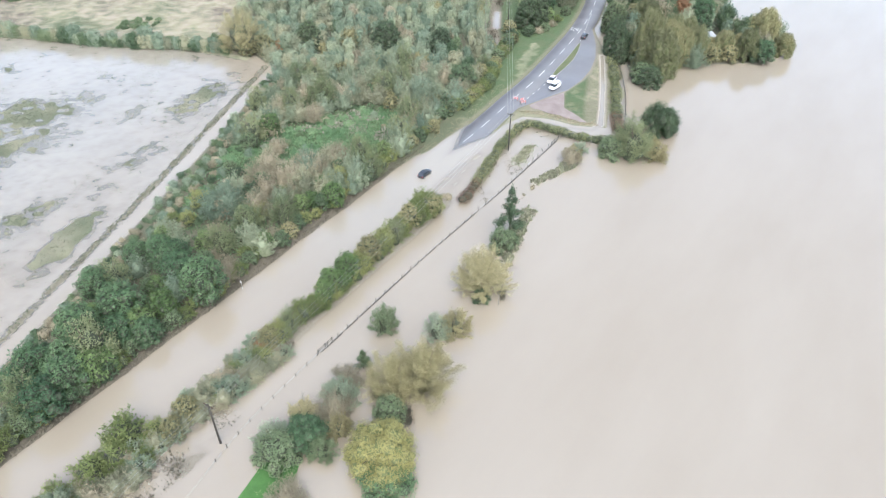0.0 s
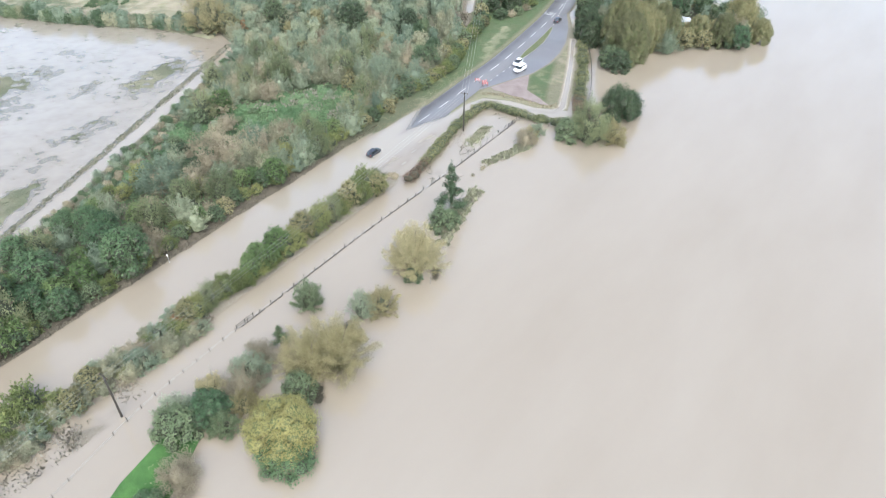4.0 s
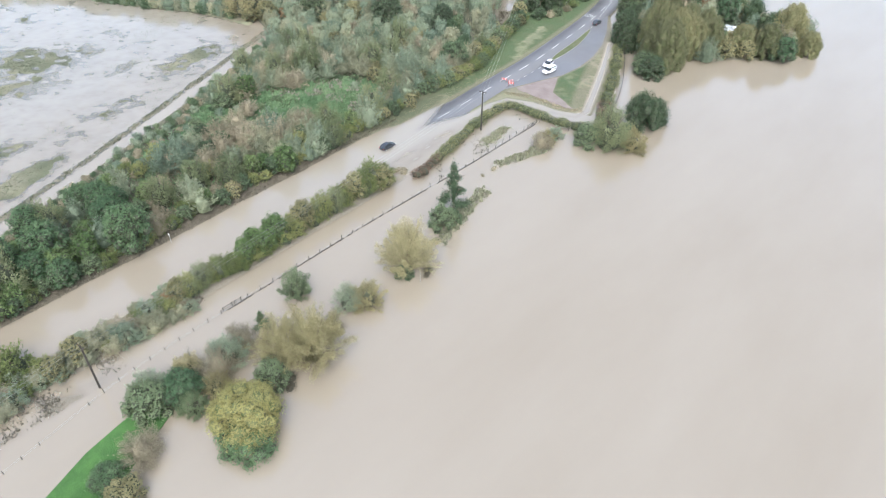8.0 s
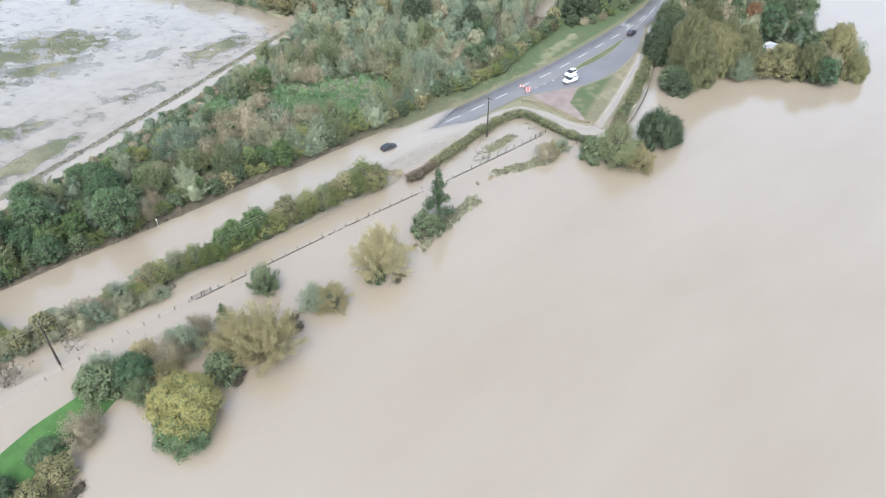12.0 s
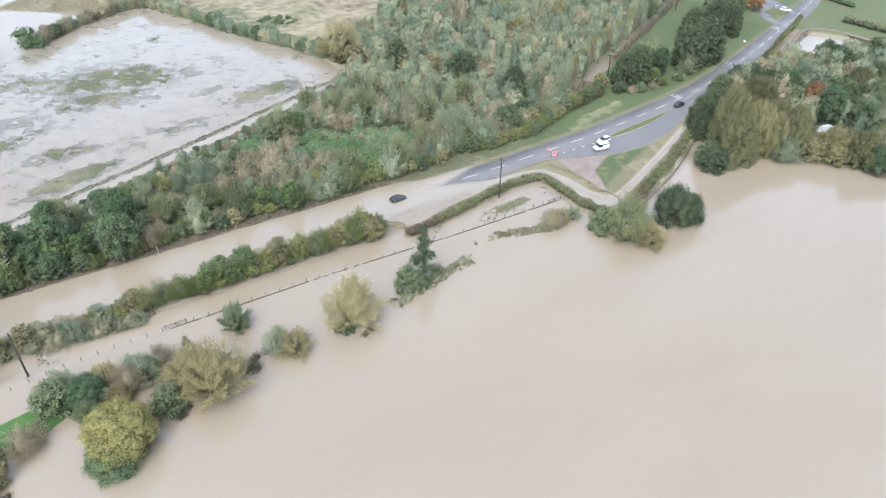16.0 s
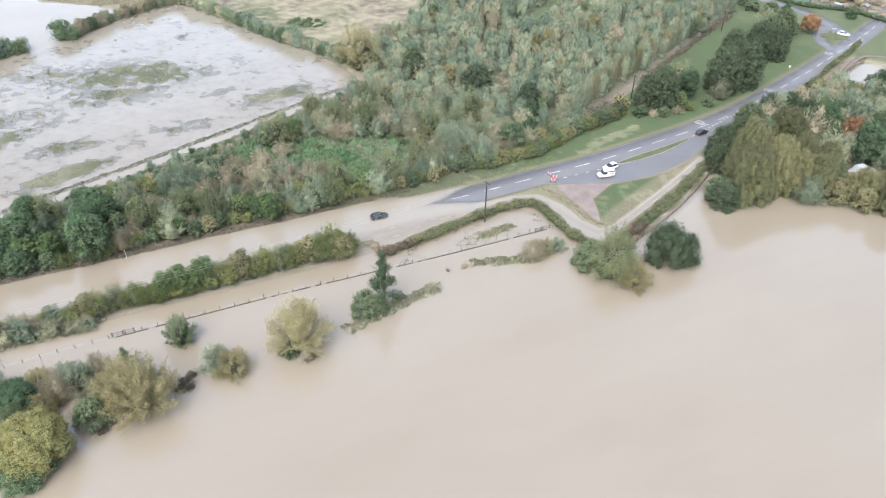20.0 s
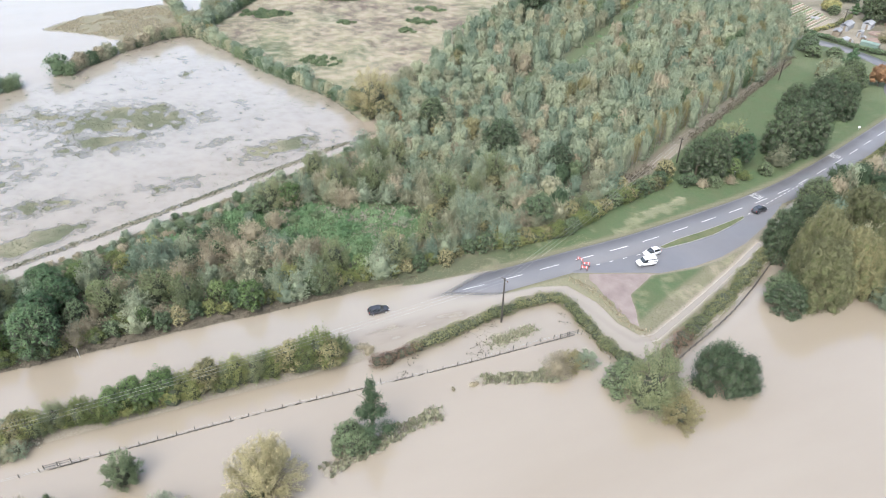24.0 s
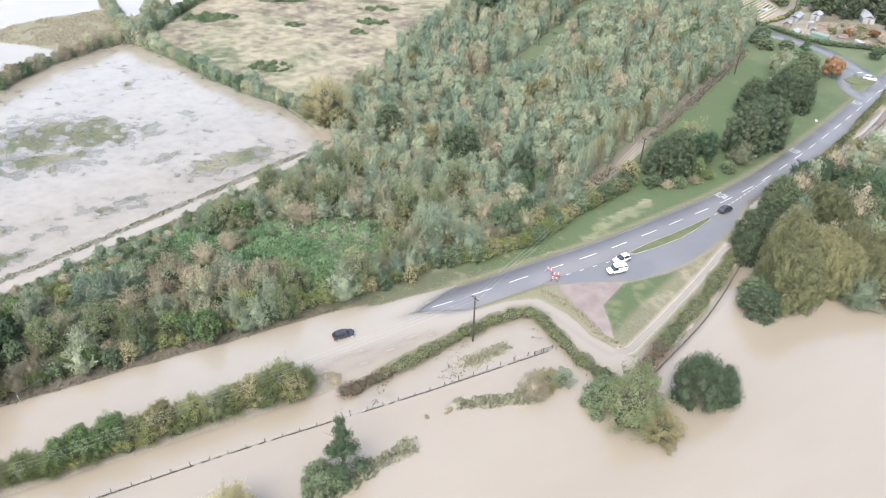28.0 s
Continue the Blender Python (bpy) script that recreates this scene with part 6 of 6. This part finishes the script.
def power_pole(x, y, h, rz, label):
    z = max(ground_z(x, y), -0.3)
    p = base("power_pole", x, y, z, rz)
    part("pole", cyl(bmesh.new(), (0, 0, -0.8), (0, 0, h), 0.2, 0.13, 10), POLE_WOOD, p)
    arm = part("crossarm", box_bm((0, 0, h - 0.35), (1.9, 0.12, 0.14), 0, 0.015), POLE_WOOD, p)
    for u in (-0.8, 0.0, 0.8):
        bm = bmesh.new()
        cyl(bm, (u, 0, h - 0.28), (u, 0, h - 0.06), 0.035, 0.035, 8)
        cyl(bm, (u, 0, h - 0.2), (u, 0, h - 0.14), 0.075, 0.055, 8)
        part("insulator", bm, CERAMIC, arm)
    part("brace", cyl(bmesh.new(), (0.6, 0.07, h - 0.38), (0, 0.1, h - 1.0), 0.025, 0.025, 6), STEEL, p)
    return tagged(p, label, "utility pole"), Vector((x, y, z + h - 0.06)), rz


P_LINE = [(-64, -60, 9.6, 0), (-67.0, 35.3, 10.0, 3), (-73.3, 139, 10.9, 14), (-115.2, 211.5, 7.5, 28), (-152, 281, 7.5, 28), (-186, 345, 8, 28)]
poles = [power_pole(x, y, h, rz, "dark wooden power pole with crossarm and three insulators") for x, y, h, rz in P_LINE]
for (pa, a, ra), (pb, b, rb) in zip(poles, poles[1:]):
    w = base("power_wires", a.x, a.y, 0)
    for u in (-0.8, 0.0, 0.8):
        qa = a + Vector((math.cos(radians(ra)), math.sin(radians(ra)), 0)) * u
        qb = b + Vector((math.cos(radians(rb)), math.sin(radians(rb)), 0)) * u
        path = []
        for k in range(25):
            t = k / 24
            q = qa.lerp(qb, t)
            path.append((q.x - a.x, q.y - a.y, q.z - 4 * 1.3 * t * (1 - t)))
        v, f = tube_arrays(path, [0.017] * 25, 4)
        part("wire", fast_mesh("wire", v, f, mats=[WIRE]), None, w)
    tagged(w, "three sagging pale overhead wires between poles", "wires")

# ---- road signs and bits ----


def sign_post(x, y, h, rz, plate, label):
    s = base("road_sign", x, y, max(ground_z(x, y), -0.4), rz)
    part("post", cyl(bmesh.new(), (0, 0, -0.5), (0, 0, h), 0.04, 0.04, 8), STEEL, s)
    part("plate", box_bm((0, -0.05, h - plate[1] / 2 + 0.05), (plate[0], 0.02, plate[1]), 0, 0.004), PLASTIC_WHITE, s)
    return tagged(s, label, "sign")


sign_post(-91.2, 63, 2.6, 20, (0.35, 0.6), "slim grey roadside sign post seen edge-on")
sign_post(-104.5, 222, 1.4, 30, (0.7, 0.7), "small white roadside sign on a short post")
sign_post(-113, 275, 1.2, 30, (0.7, 0.6), "small white sign on the grass verge")
sign_post(-132, 317, 2.2, 60, (1.6, 0.3), "white direction sign on a grass island")


# the word painted on the northbound lane
def road_word(text, y, off):
    fc = bpy.data.curves.new("road_word", "FONT")
    fc.body, fc.size, fc.align_x, fc.align_y = text, 1.0, "CENTER", "CENTER"
    tmp = new("road_word", fc)
    dg = bpy.context.evaluated_depsgraph_get()
    me = bpy.data.meshes.new_from_object(tmp.evaluated_get(dg))
    bpy.data.objects.remove(tmp)
    me.materials.clear()
    me.materials.append(PAINT_WHITE)
    p, d = at_y(y)
    c = p + Vector((-d.y, d.x, 0)) * off
    ob = part("road_word", me, None, road, "white painted road lettering")
    tilt = math.degrees(math.atan(0.0073))
    ob.matrix_basis = pose(c.x, c.y, float(road_z(c.y)) - 0.01, 0, 0, math.degrees(math.atan2(-d.x, d.y))) @ pose(0, 0, 0, tilt, 0, 0) @ Matrix.Diagonal((1.05, 3.6, 1, 1))
    bpy.data.curves.remove(fc)


for cy in (220.0, 256.0, 300.0):
    road_word("SLOW", cy, 1.9)


def barrier(x, y, rz, label, lean=0):
    b = base("road_barrier", x, y, float(road_z(y)), rz)
    for k, z in enumerate((0.95, 0.62)):
        rail = part("board", box_bm((0, 0, z), (1.4, 0.06, 0.2), 0, 0.02), PLASTIC_RED, b)
        for u in (-0.4, 0.4):
            part("band", box_bm((u, 0, z), (0.22, 0.072, 0.2)), PLASTIC_WHITE, rail, "white reflective band")
    for u in (-0.66, 0.66):
        part("leg", box_bm((u, 0, 0.55), (0.07, 0.05, 1.1), 0, 0.01), PLASTIC_RED, b)
        part("foot", box_bm((u, 0, 0.05), (0.22, 0.75, 0.1), 0, 0.02), PLASTIC_BLACK, b, "black rubber foot")
    return tagged(b, label, "barrier", "road closure barriers")


for x, y, rz in ((-85.2, 163.6, 20), (-83.2, 164.0, 62), (-82.2, 162.9, 48)):
    barrier(x, y, rz, "red and white plastic road closure barrier")


# ---- vehicles ----


def loft(sections, closed_ends=True):
    """A skin through cross-sections, each a list of points."""
    bm = bmesh.new()
    rings = [[bm.verts.new(p) for p in s] for s in sections]
    n = len(rings[0])
    for a, b in zip(rings, rings[1:]):
        for k in range(n):
            bm.faces.new((a[k], a[(k + 1) % n], b[(k + 1) % n], b[k]))
    if closed_ends:
        bm.faces.new(rings[0][::-1])
        bm.faces.new(rings[-1])
    bmesh.ops.recalc_face_normals(bm, faces=list(bm.faces))
    return bm


def ring_at(x, zlo, zhi, wlo, wmid, whi):
    """One cross-section of a car body at x: sill, waist, shoulder, mirrored."""
    zm = zlo + (zhi - zlo) * 0.55
    half = [(wlo * 0.9, zlo), (wlo, zlo + 0.08), (wmid, zm), (whi, zhi - 0.05), (whi * 0.88, zhi)]
    return [(x, -w, z) for w, z in half] + [(x, w, z) for w, z in reversed(half)]


def vehicle(name, x, y, rz, paint, label, L=4.2, W=1.76, H=1.47, van=False, z=None):
    v = base(name, x, y, float(road_z(y)) if z is None else z, rz)
    h, w = L / 2, W / 2
    if van:
        prof = [(-h, .42, .95, .86), (-h + .05, .3, 1.0, .92), (-h + .5, .24, 1.02, 1), (0, .22, 1.02, 1), (h - 1.1, .22, 1.02, 1), (h - .75, .24, .98, .98), (h - .25, .28, .86, .92), (h - .03, .36, .72, .8)]
    else:
        prof = [(-h, .42, .80, .80), (-h + .12, .3, .93, .9), (-h + .7, .24, .96, 1), (0, .22, .95, 1), (h - 1.35, .22, .94, 1), (h - 1.0, .24, .88, .98), (h - .3, .28, .76, .9), (h - .03, .36, .62, .78)]
    body = part("body", loft([ring_at(px, lo, hi, w * f * .97, w * f, w * f * .93) for px, lo, hi, f in prof]), paint, v, smooth=False)
    if van:
        cab = [(-h + .03, .98, 1.0, .93, .80, 1.0), (-h + .12, .98, H - .04, .93, .82, 1), (h - 1.75, .98, H, .93, .82, 1), (h - 1.45, .98, H - .1, .93, .8, 1), (h - .95, .94, 1.02, .9, .84, 1)]
    else:
        cab = [(-h + .12, .90, .95, .88, .78, 1), (-h + .55, .92, H - .08, .9, .70, 1), (-h + 1.2, .92, H, .92, .70, 1), (.05, .92, H - .01, .92, .70, 1), (h - 1.75, .9, H - .12, .92, .70, 1), (h - 1.05, .86, .92, .88, .8, 1)]
    glass_secs = []
    for px, lo, hi, wl, wh, f in cab:
        glass_secs.append([(px, -w * wl, lo), (px, -w * wh, hi - .03), (px, w * wh, hi - .03), (px, w * wl, lo)])
    part("glasshouse", loft(glass_secs), GLASS_DARK, v, "dark window glass")
    rs = [[(px, -w * wh * 1.02, hi - .06), (px, -w * wh * .9, hi + .015), (px, w * wh * .9, hi + .015), (px, w * wh * 1.02, hi - .06)] for px, lo, hi, wl, wh, f in (cab[1:4])]
    part("roof", loft(rs), paint, v)
    for sgn in (-1, 1):
        if van:
            bm = box_bm((-h / 2 + .02, sgn * (w * .885), 1.22), (h + .1, .05, .52), 0, 0.01)
            part("side_panel", bm, paint, v)
        else:
            for px, lean in ((.02, 0), (-h + .55, 0)):
                part("door_pillar", cyl(bmesh.new(), (px, sgn * w * .905, .93), (px + (.1 if px < -.5 else 0), sgn * w * .715, H - .06), .05, .04, 6), paint, v)
        for ax in (-h + .78, h - .82):
            wh = part("wheel", cyl(bmesh.new(), (ax, sgn * (w - .2), .31), (ax, sgn * (w + .005), .31), .31, .31, 18), RUBBER, v)
            part("rim", cyl(bmesh.new(), (ax, sgn * (w - .03), .31), (ax, sgn * (w + .015), .31), .2, .18, 12), ALLOY, wh)
        part("headlight", box_bm((h - .16, sgn * w * .68, .62), (.16, .3, .14), sgn * -12, 0.02), LAMP_GLASS, v)
        part("tail_light", box_bm((-h + .05, sgn * w * .74, .84 if not van else .9), (.08, .16, .26), 0, 0.02), LAMP_RED, v)
        part("mirror", box_bm((h - 1.3, sgn * (w + .06), .96), (.1, .2, .13), 0, 0.02), paint, v)
    part("bumper", box_bm((h - .04, 0, .38), (.14, W * .8, .2), 0, 0.04), PLASTIC_BLACK, v)
    part("bumper", box_bm((-h + .04, 0, .42), (.14, W * .84, .22), 0, 0.04), PLASTIC_BLACK, v)
    part("number_plate", box_bm((h + .035, 0, .42), (.015, .5, .11)), PLASTIC_WHITE, v)
    return tagged(v, label, "van" if van else "car", "vehicles on the road")


vehicle("car", -84.7, 117.5, 90, BLACK_BODY, "black hatchback wading through the flooded road", z=-0.18)
vehicle("van", -79.2, 176.6, 262, WHITE_BODY, "white small panel van parked at the layby mouth", 4.35, 1.8, 1.82, True)
vehicle("car", -81.9, 180.0, 275, WHITE_BODY, "white hatchback parked beside the van")
vehicle("car", -87.6, 215.2, 98, BLACK_BODY, "dark hatchback waiting on the road")
vehicle("car", -129.4, 319.6, 25, WHITE_BODY, "white hatchback waiting in the lane mouth")

# ---- bare snags in the flood ----


def snag(x, y, h, label):
    rng = np.random.RandomState(int(abs(x * 7 + y)))
    ob = new("dead_tree", trunk_mesh("dead_tree", rng, h, h * 0.16, 0.07, 4, BARK_GREY, 1))
    ob.location = (x, y, -0.4)
    return tagged(ob, label, "tree", "bare snags")


for x, y, h in ((-51.6, 74.2, 9.0), (-52.3, 75.2, 7.5), (-58, 60.8, 6.0), (-48.8, 59.5, 10.0), (-60.5, 48, 6.5), (-61, 41.5, 6.0), (-46.2, 88, 4.0)):
    snag(x, y, h, "bare dead stem standing in flood water")

# ---- side lane, its island and the green beyond the hedge ----
LANE = [(-123.5, 319), (-131, 321.5), (-142, 325.5), (-155, 328), (-170, 326.5), (-190, 321), (-230, 326)]
vs, qs = ribbon(LANE, 3.0, lambda y: road_z(y) - 0.01, 2.0, 0, 0.3)
tagged(new("side_lane", fast_mesh("side_lane", vs, qs, mats=[ASPHALT])), "grey asphalt side lane joining the main road", "road", kind="structure")
LANE2 = [(-118.5, 304), (-127, 306), (-133.5, 312), (-139, 322)]
vs, qs = ribbon(LANE2, 2.2, lambda y: road_z(y) - 0.02, 1.5, 0, 0.3)
tagged(new("slip_lane", fast_mesh("slip_lane", vs, qs, mats=[ASPHALT])), "narrow asphalt slip round a grass island", "road", kind="structure")
isl = [(-130 + 3.6 * math.cos(a) + 1.2 * math.sin(a), 315.5 + 4.6 * math.sin(a)) for a in [2 * math.pi * k / 14 for k in range(14)]]
tagged(new("grass_island", as_mesh("grass_island", slab(isl, lambda y: road_z(y) + 0.12, 0.4), GRASSY)), "small grass island in the lane mouth", "island", kind="structure")
for k in range(5):
    strip_part("give_way_dash", -121.4 - 0.9 * k * 0.45, 314 + 2.0 * k, 1.2, 0.25, 20, float(road_z(314 + 2 * k)) + 0.014, road, PAINT_WHITE)

# ---- allotments ----


def shed(x, y, rz, w, l, h, wall, roof, label):
    s = base("shed", x, y, ground_z(x, y), rz)
    bm = bmesh.new()
    box(bm, (0, 0, h / 2 - 0.2), (w, l, h + 0.2))
    part("wall", bm, wall, s)
    for sg in (-1, 1):
        bm = bmesh.new()
        r = bmesh.ops.create_cube(bm, size=1.0, matrix=pose(sg * w * 0.26, 0, h + 0.28, 0, sg * 24, 0) @ Matrix.Diagonal((w * 0.6, l + 0.3, 0.06, 1)))
        part("roof_slope", bm, roof, s)
    part("door", box_bm((0.2, -l / 2 - 0.02, 0.95), (0.8, 0.05, 1.85), 0, 0.01), SHED_WOOD, s)
    return tagged(s, label, "shed", "allotment sheds")


for x, y, rz, w, l, h, wall, roof, lab in (
        (-181, 337, 30, 2.6, 4.2, 1.9, SHED_WOOD, SHED_ROOF, "dark boarded shed with grey felt roof"), (-185.5, 347, 25, 3.2, 7.5, 2.1, SHED_ROOF, SHED_ROOF, "long grey allotment shed"),
        (-173.2, 334.5, 60, 3.0, 3.6, 1.1, SHED_WHITE, SHED_WHITE, "low white sheeted store by the hedge"), (-176.2, 344, 20, 1.6, 2.8, 2.2, SHED_WHITE, SHED_WHITE, "narrow white shed on bare ground"), (-183.2, 356, 25, 3.4, 5.0, 2.2, SHED_WHITE, SHED_WHITE, "small pale polytunnel beside the plots"),
        (-166, 338, 110, 2.2, 6.5, 1.5, TANK_GREEN, TANK_GREEN, "long low green store behind the hedge"), (-153.5, 344.5, 80, 1.8, 4.0, 1.6, SHED_WHITE, SHED_WHITE, "white storage box by the hedge"), (-173.5, 373, 50, 4.5, 10.0, 2.4, SHED_WHITE, SHED_WHITE, "long pale polytunnel behind the plots"),
        (-181, 376, 40, 2.6, 4.0, 2.0, SHED_WHITE, SHED_ROOF, "pale shed behind the plots"), (-171.5, 340.5, 30, 1.6, 2.0, 1.6, SHED_WOOD, SHED_ROOF, "small brown shed on bare ground"), (-147, 352, 20, 2.4, 3.4, 2.0, SHED_WOOD, SHED_ROOF, "weathered shed amid clutter")):
    shed(x, y, rz, w, l, h, wall, roof, lab)
mats_bed = [SOIL, TERRACOTTA, SOIL, SOIL]
for r in range(11):
    rng = np.random.RandomState(r * 5 + 1)
    u = r / 10
    x, y = -211.5 + 21 * u - 0.37 * 11, 336.2 - 5.2 * u + 0.93 * 11
    bed = base("vegetable_bed", x, y, ground_z(x, y), 111.7)
    part("soil", box_bm((0, 0, 0.05), (21.0 - rng.uniform(0, 3), 1.25, 0.3), 0, 0.05), mats_bed[r % 4], bed)
    for sg in (-1, 1):
        part("edging_board", box_bm((0, sg * 0.78, 0.08), (21.5, 0.22, 0.34), 0, 0.02), EDGING, bed, "pale edging board")
    lob = [(-9.6 + 1.2 * k, rng.uniform(-.15, .15), 0.2, 0.7, 0.5, rng.uniform(0.2, 0.6)) for k in range(17)]
    vv, qq, tt = crown(rng, lob, 420, 0.18, 0.5, 0.7, 0.2, 0.7)
    part("crops", fast_mesh("crops", vv, qq, tt, [[F_NETTLE, F_BROWN, F_SAGE, F_HEDGE_AND_SHADE][r % 4]]), None, bed)
    tagged(bed, "long narrow vegetable bed with autumn crops", "vegetable bed", "allotment beds")
hedge_run("plot_hedge", "clipped yellow-green hedge between the plots", [(-187, 332.5), (-188.5, 343), (-196, 361)], 1.6, 1.0, F_HEDGE_AND_SHADE, 12, 1.8, 120, ends=F_YELLOW, label2="yellow-leaved hedge length")


def heap(x, y, r, h, mat, label, name="mound", seed=1, flat=1.0, rz=0.0, ly=1.0):
    bm = bmesh.new()
    bmesh.ops.create_icosphere(bm, subdivisions=4, radius=1.0)
    for v in bm.verts:
        n = noise.noise(v.co * 1.9 + Vector((seed, 0, 0))) * 0.28 + noise.noise(v.co * 5 + Vector((0, seed, 0))) * 0.12
        v.co = Vector((v.co.x * r, v.co.y * r * ly, max(-0.2, v.co.z) * h)) * (1 + n)
    ob = new(name, as_mesh(name, bm, mat))
    ob.matrix_basis = pose(x, y, max(0, ground_z(x, y)) - 0.1, 0, 0, rz)
    return tagged(ob, label, "heap")


for i, (x, y, r, h, m) in enumerate(((-170, 345, 3.0, 1.0, TERRACOTTA), (-163, 347, 2.4, 1.2, SOIL), (-176, 353, 3.0, 0.9, TERRACOTTA), (-170, 360, 3.4, 1.0, SOIL), (-155, 349, 2.6, 1.1, TERRACOTTA), (-160, 362, 3.2, 1.2, TERRACOTTA), (-147, 359, 3.0, 1.1, SOIL), (-152, 366, 3.4, 1.2, TERRACOTTA), (-140, 356, 2.6, 1.0, TERRACOTTA), (-136, 362, 3.0, 1.1, SOIL), (-182, 368, 3.0, 1.0, TERRACOTTA), (-200, 345, 2.4, 0.8, SHED_WHITE))):
    heap(x, y, r, h, m, "low heap of mixed earth and scrap on the plots", "mound", i + 2)
for k, x, y, s, sz in (("yellowtree", -206, 359, 1.0, 0.9), ("oak", -188, 366, 1.25, 1.1), ("oak", -180, 370, 1.1, 0.95), ("oak", -196, 374, 1.2, 1.05), ("oak", -178, 384, 1.2, 1.0), ("oak", -168, 378, 1.0, 0.9), ("hawthorn", -202, 357, 1.3, 1.0), ("maple", -142, 338, 0.8, 0.6), ("conifer", -155, 317, 0.9, 0.75), ("maple", -244, 384, 1.3, 1.1), ("conifer", -199, 366, 0.8, 0.6), ("oak", -158, 372, 1.0, 0.8), ("oak", -140, 374, 1.0, 0.8), ("oak", -256, 392, 1.2, 1.0), ("maple", -232, 396, 1.4, 1.3), ("oak", -216, 380, 1.2, 1.0),
                       ("brownshrub", -171, 350, 1.2, 0.7), ("brownshrub", -166, 354, 1.3, 0.7), ("olivebush", -168, 347, 1.0, 0.6), ("rusty", -163, 350, 0.7, 0.5), ("brownshrub", -160, 354, 1.2, 0.7), ("olivebush", -157, 350, 1.2, 0.7), ("rusty", -158, 358, 0.8, 0.5), ("brownshrub", -152, 356, 1.3, 0.8), ("olivebush", -165, 360, 1.2, 0.8), ("brownshrub", -148, 360, 1.2, 0.8), ("olivebush", -148, 346, 1.0, 0.7), ("brownshrub", -171, 358, 1.0, 0.6)):
    plant(k, x, y, s, sz, "tree", WORDS[k], "tree", "trees by the allotments", plain=True)

# ---- pale tarpaulins on the spit ----
heap(-53.5, 239, 3.4, 2.4, TARP, "pale tarpaulin heaped over stacked goods among willows", "tarpaulin", 5, rz=35, ly=0.55)
heap(-40.5, 237, 2.2, 1.4, SHED_ROOF, "grey scrap heap among willows", "mound", 9, rz=10, ly=0.7)

# ---- embankment path and boards along the far road ----
PATH_E = [(-86, 240), (-92, 258), (-97.5, 272), (-105, 292), (-111, 308), (-104, 316), (-80, 318), (-40, 321), (10, 327)]
vs, qs = ribbon(PATH_E, 0.8, lambda y: road_z(y) + 0.14, 2.0, 0, 0.3, 255, 400)
tagged(new("footpath", fast_mesh("footpath", vs, qs, mats=[SOIL])), "bare earth footpath behind the roadside hedge", "path", kind="structure")
pf = tagged(base("path_fence", -97, 270), "weathered rail fence beside a footpath", "fence")
ppts = [q for q in along([(-89, 256), (-95.6, 272), (-103, 292), (-108.5, 307)], 2.4)]
for p, d in ppts:
    ob = part("post", post_mesh, None, pf)
    ob.matrix_basis = pose(p.x + 97, p.y - 270, float(road_z(p.y)) + 0.2, 0, 0, 0)
for (p, d), (q, e) in zip(ppts, ppts[1:]):
    for z in (0.45, 0.8):
        v, f = tube_arrays([(p.x + 97, p.y - 270, float(road_z(p.y)) + 0.2 + z), (q.x + 97, q.y - 270, float(road_z(q.y)) + 0.2 + z)], [0.045, 0.045], 5)
        part("rail", fast_mesh("rail", v, f, mats=[POST_WOOD]), None, pf)
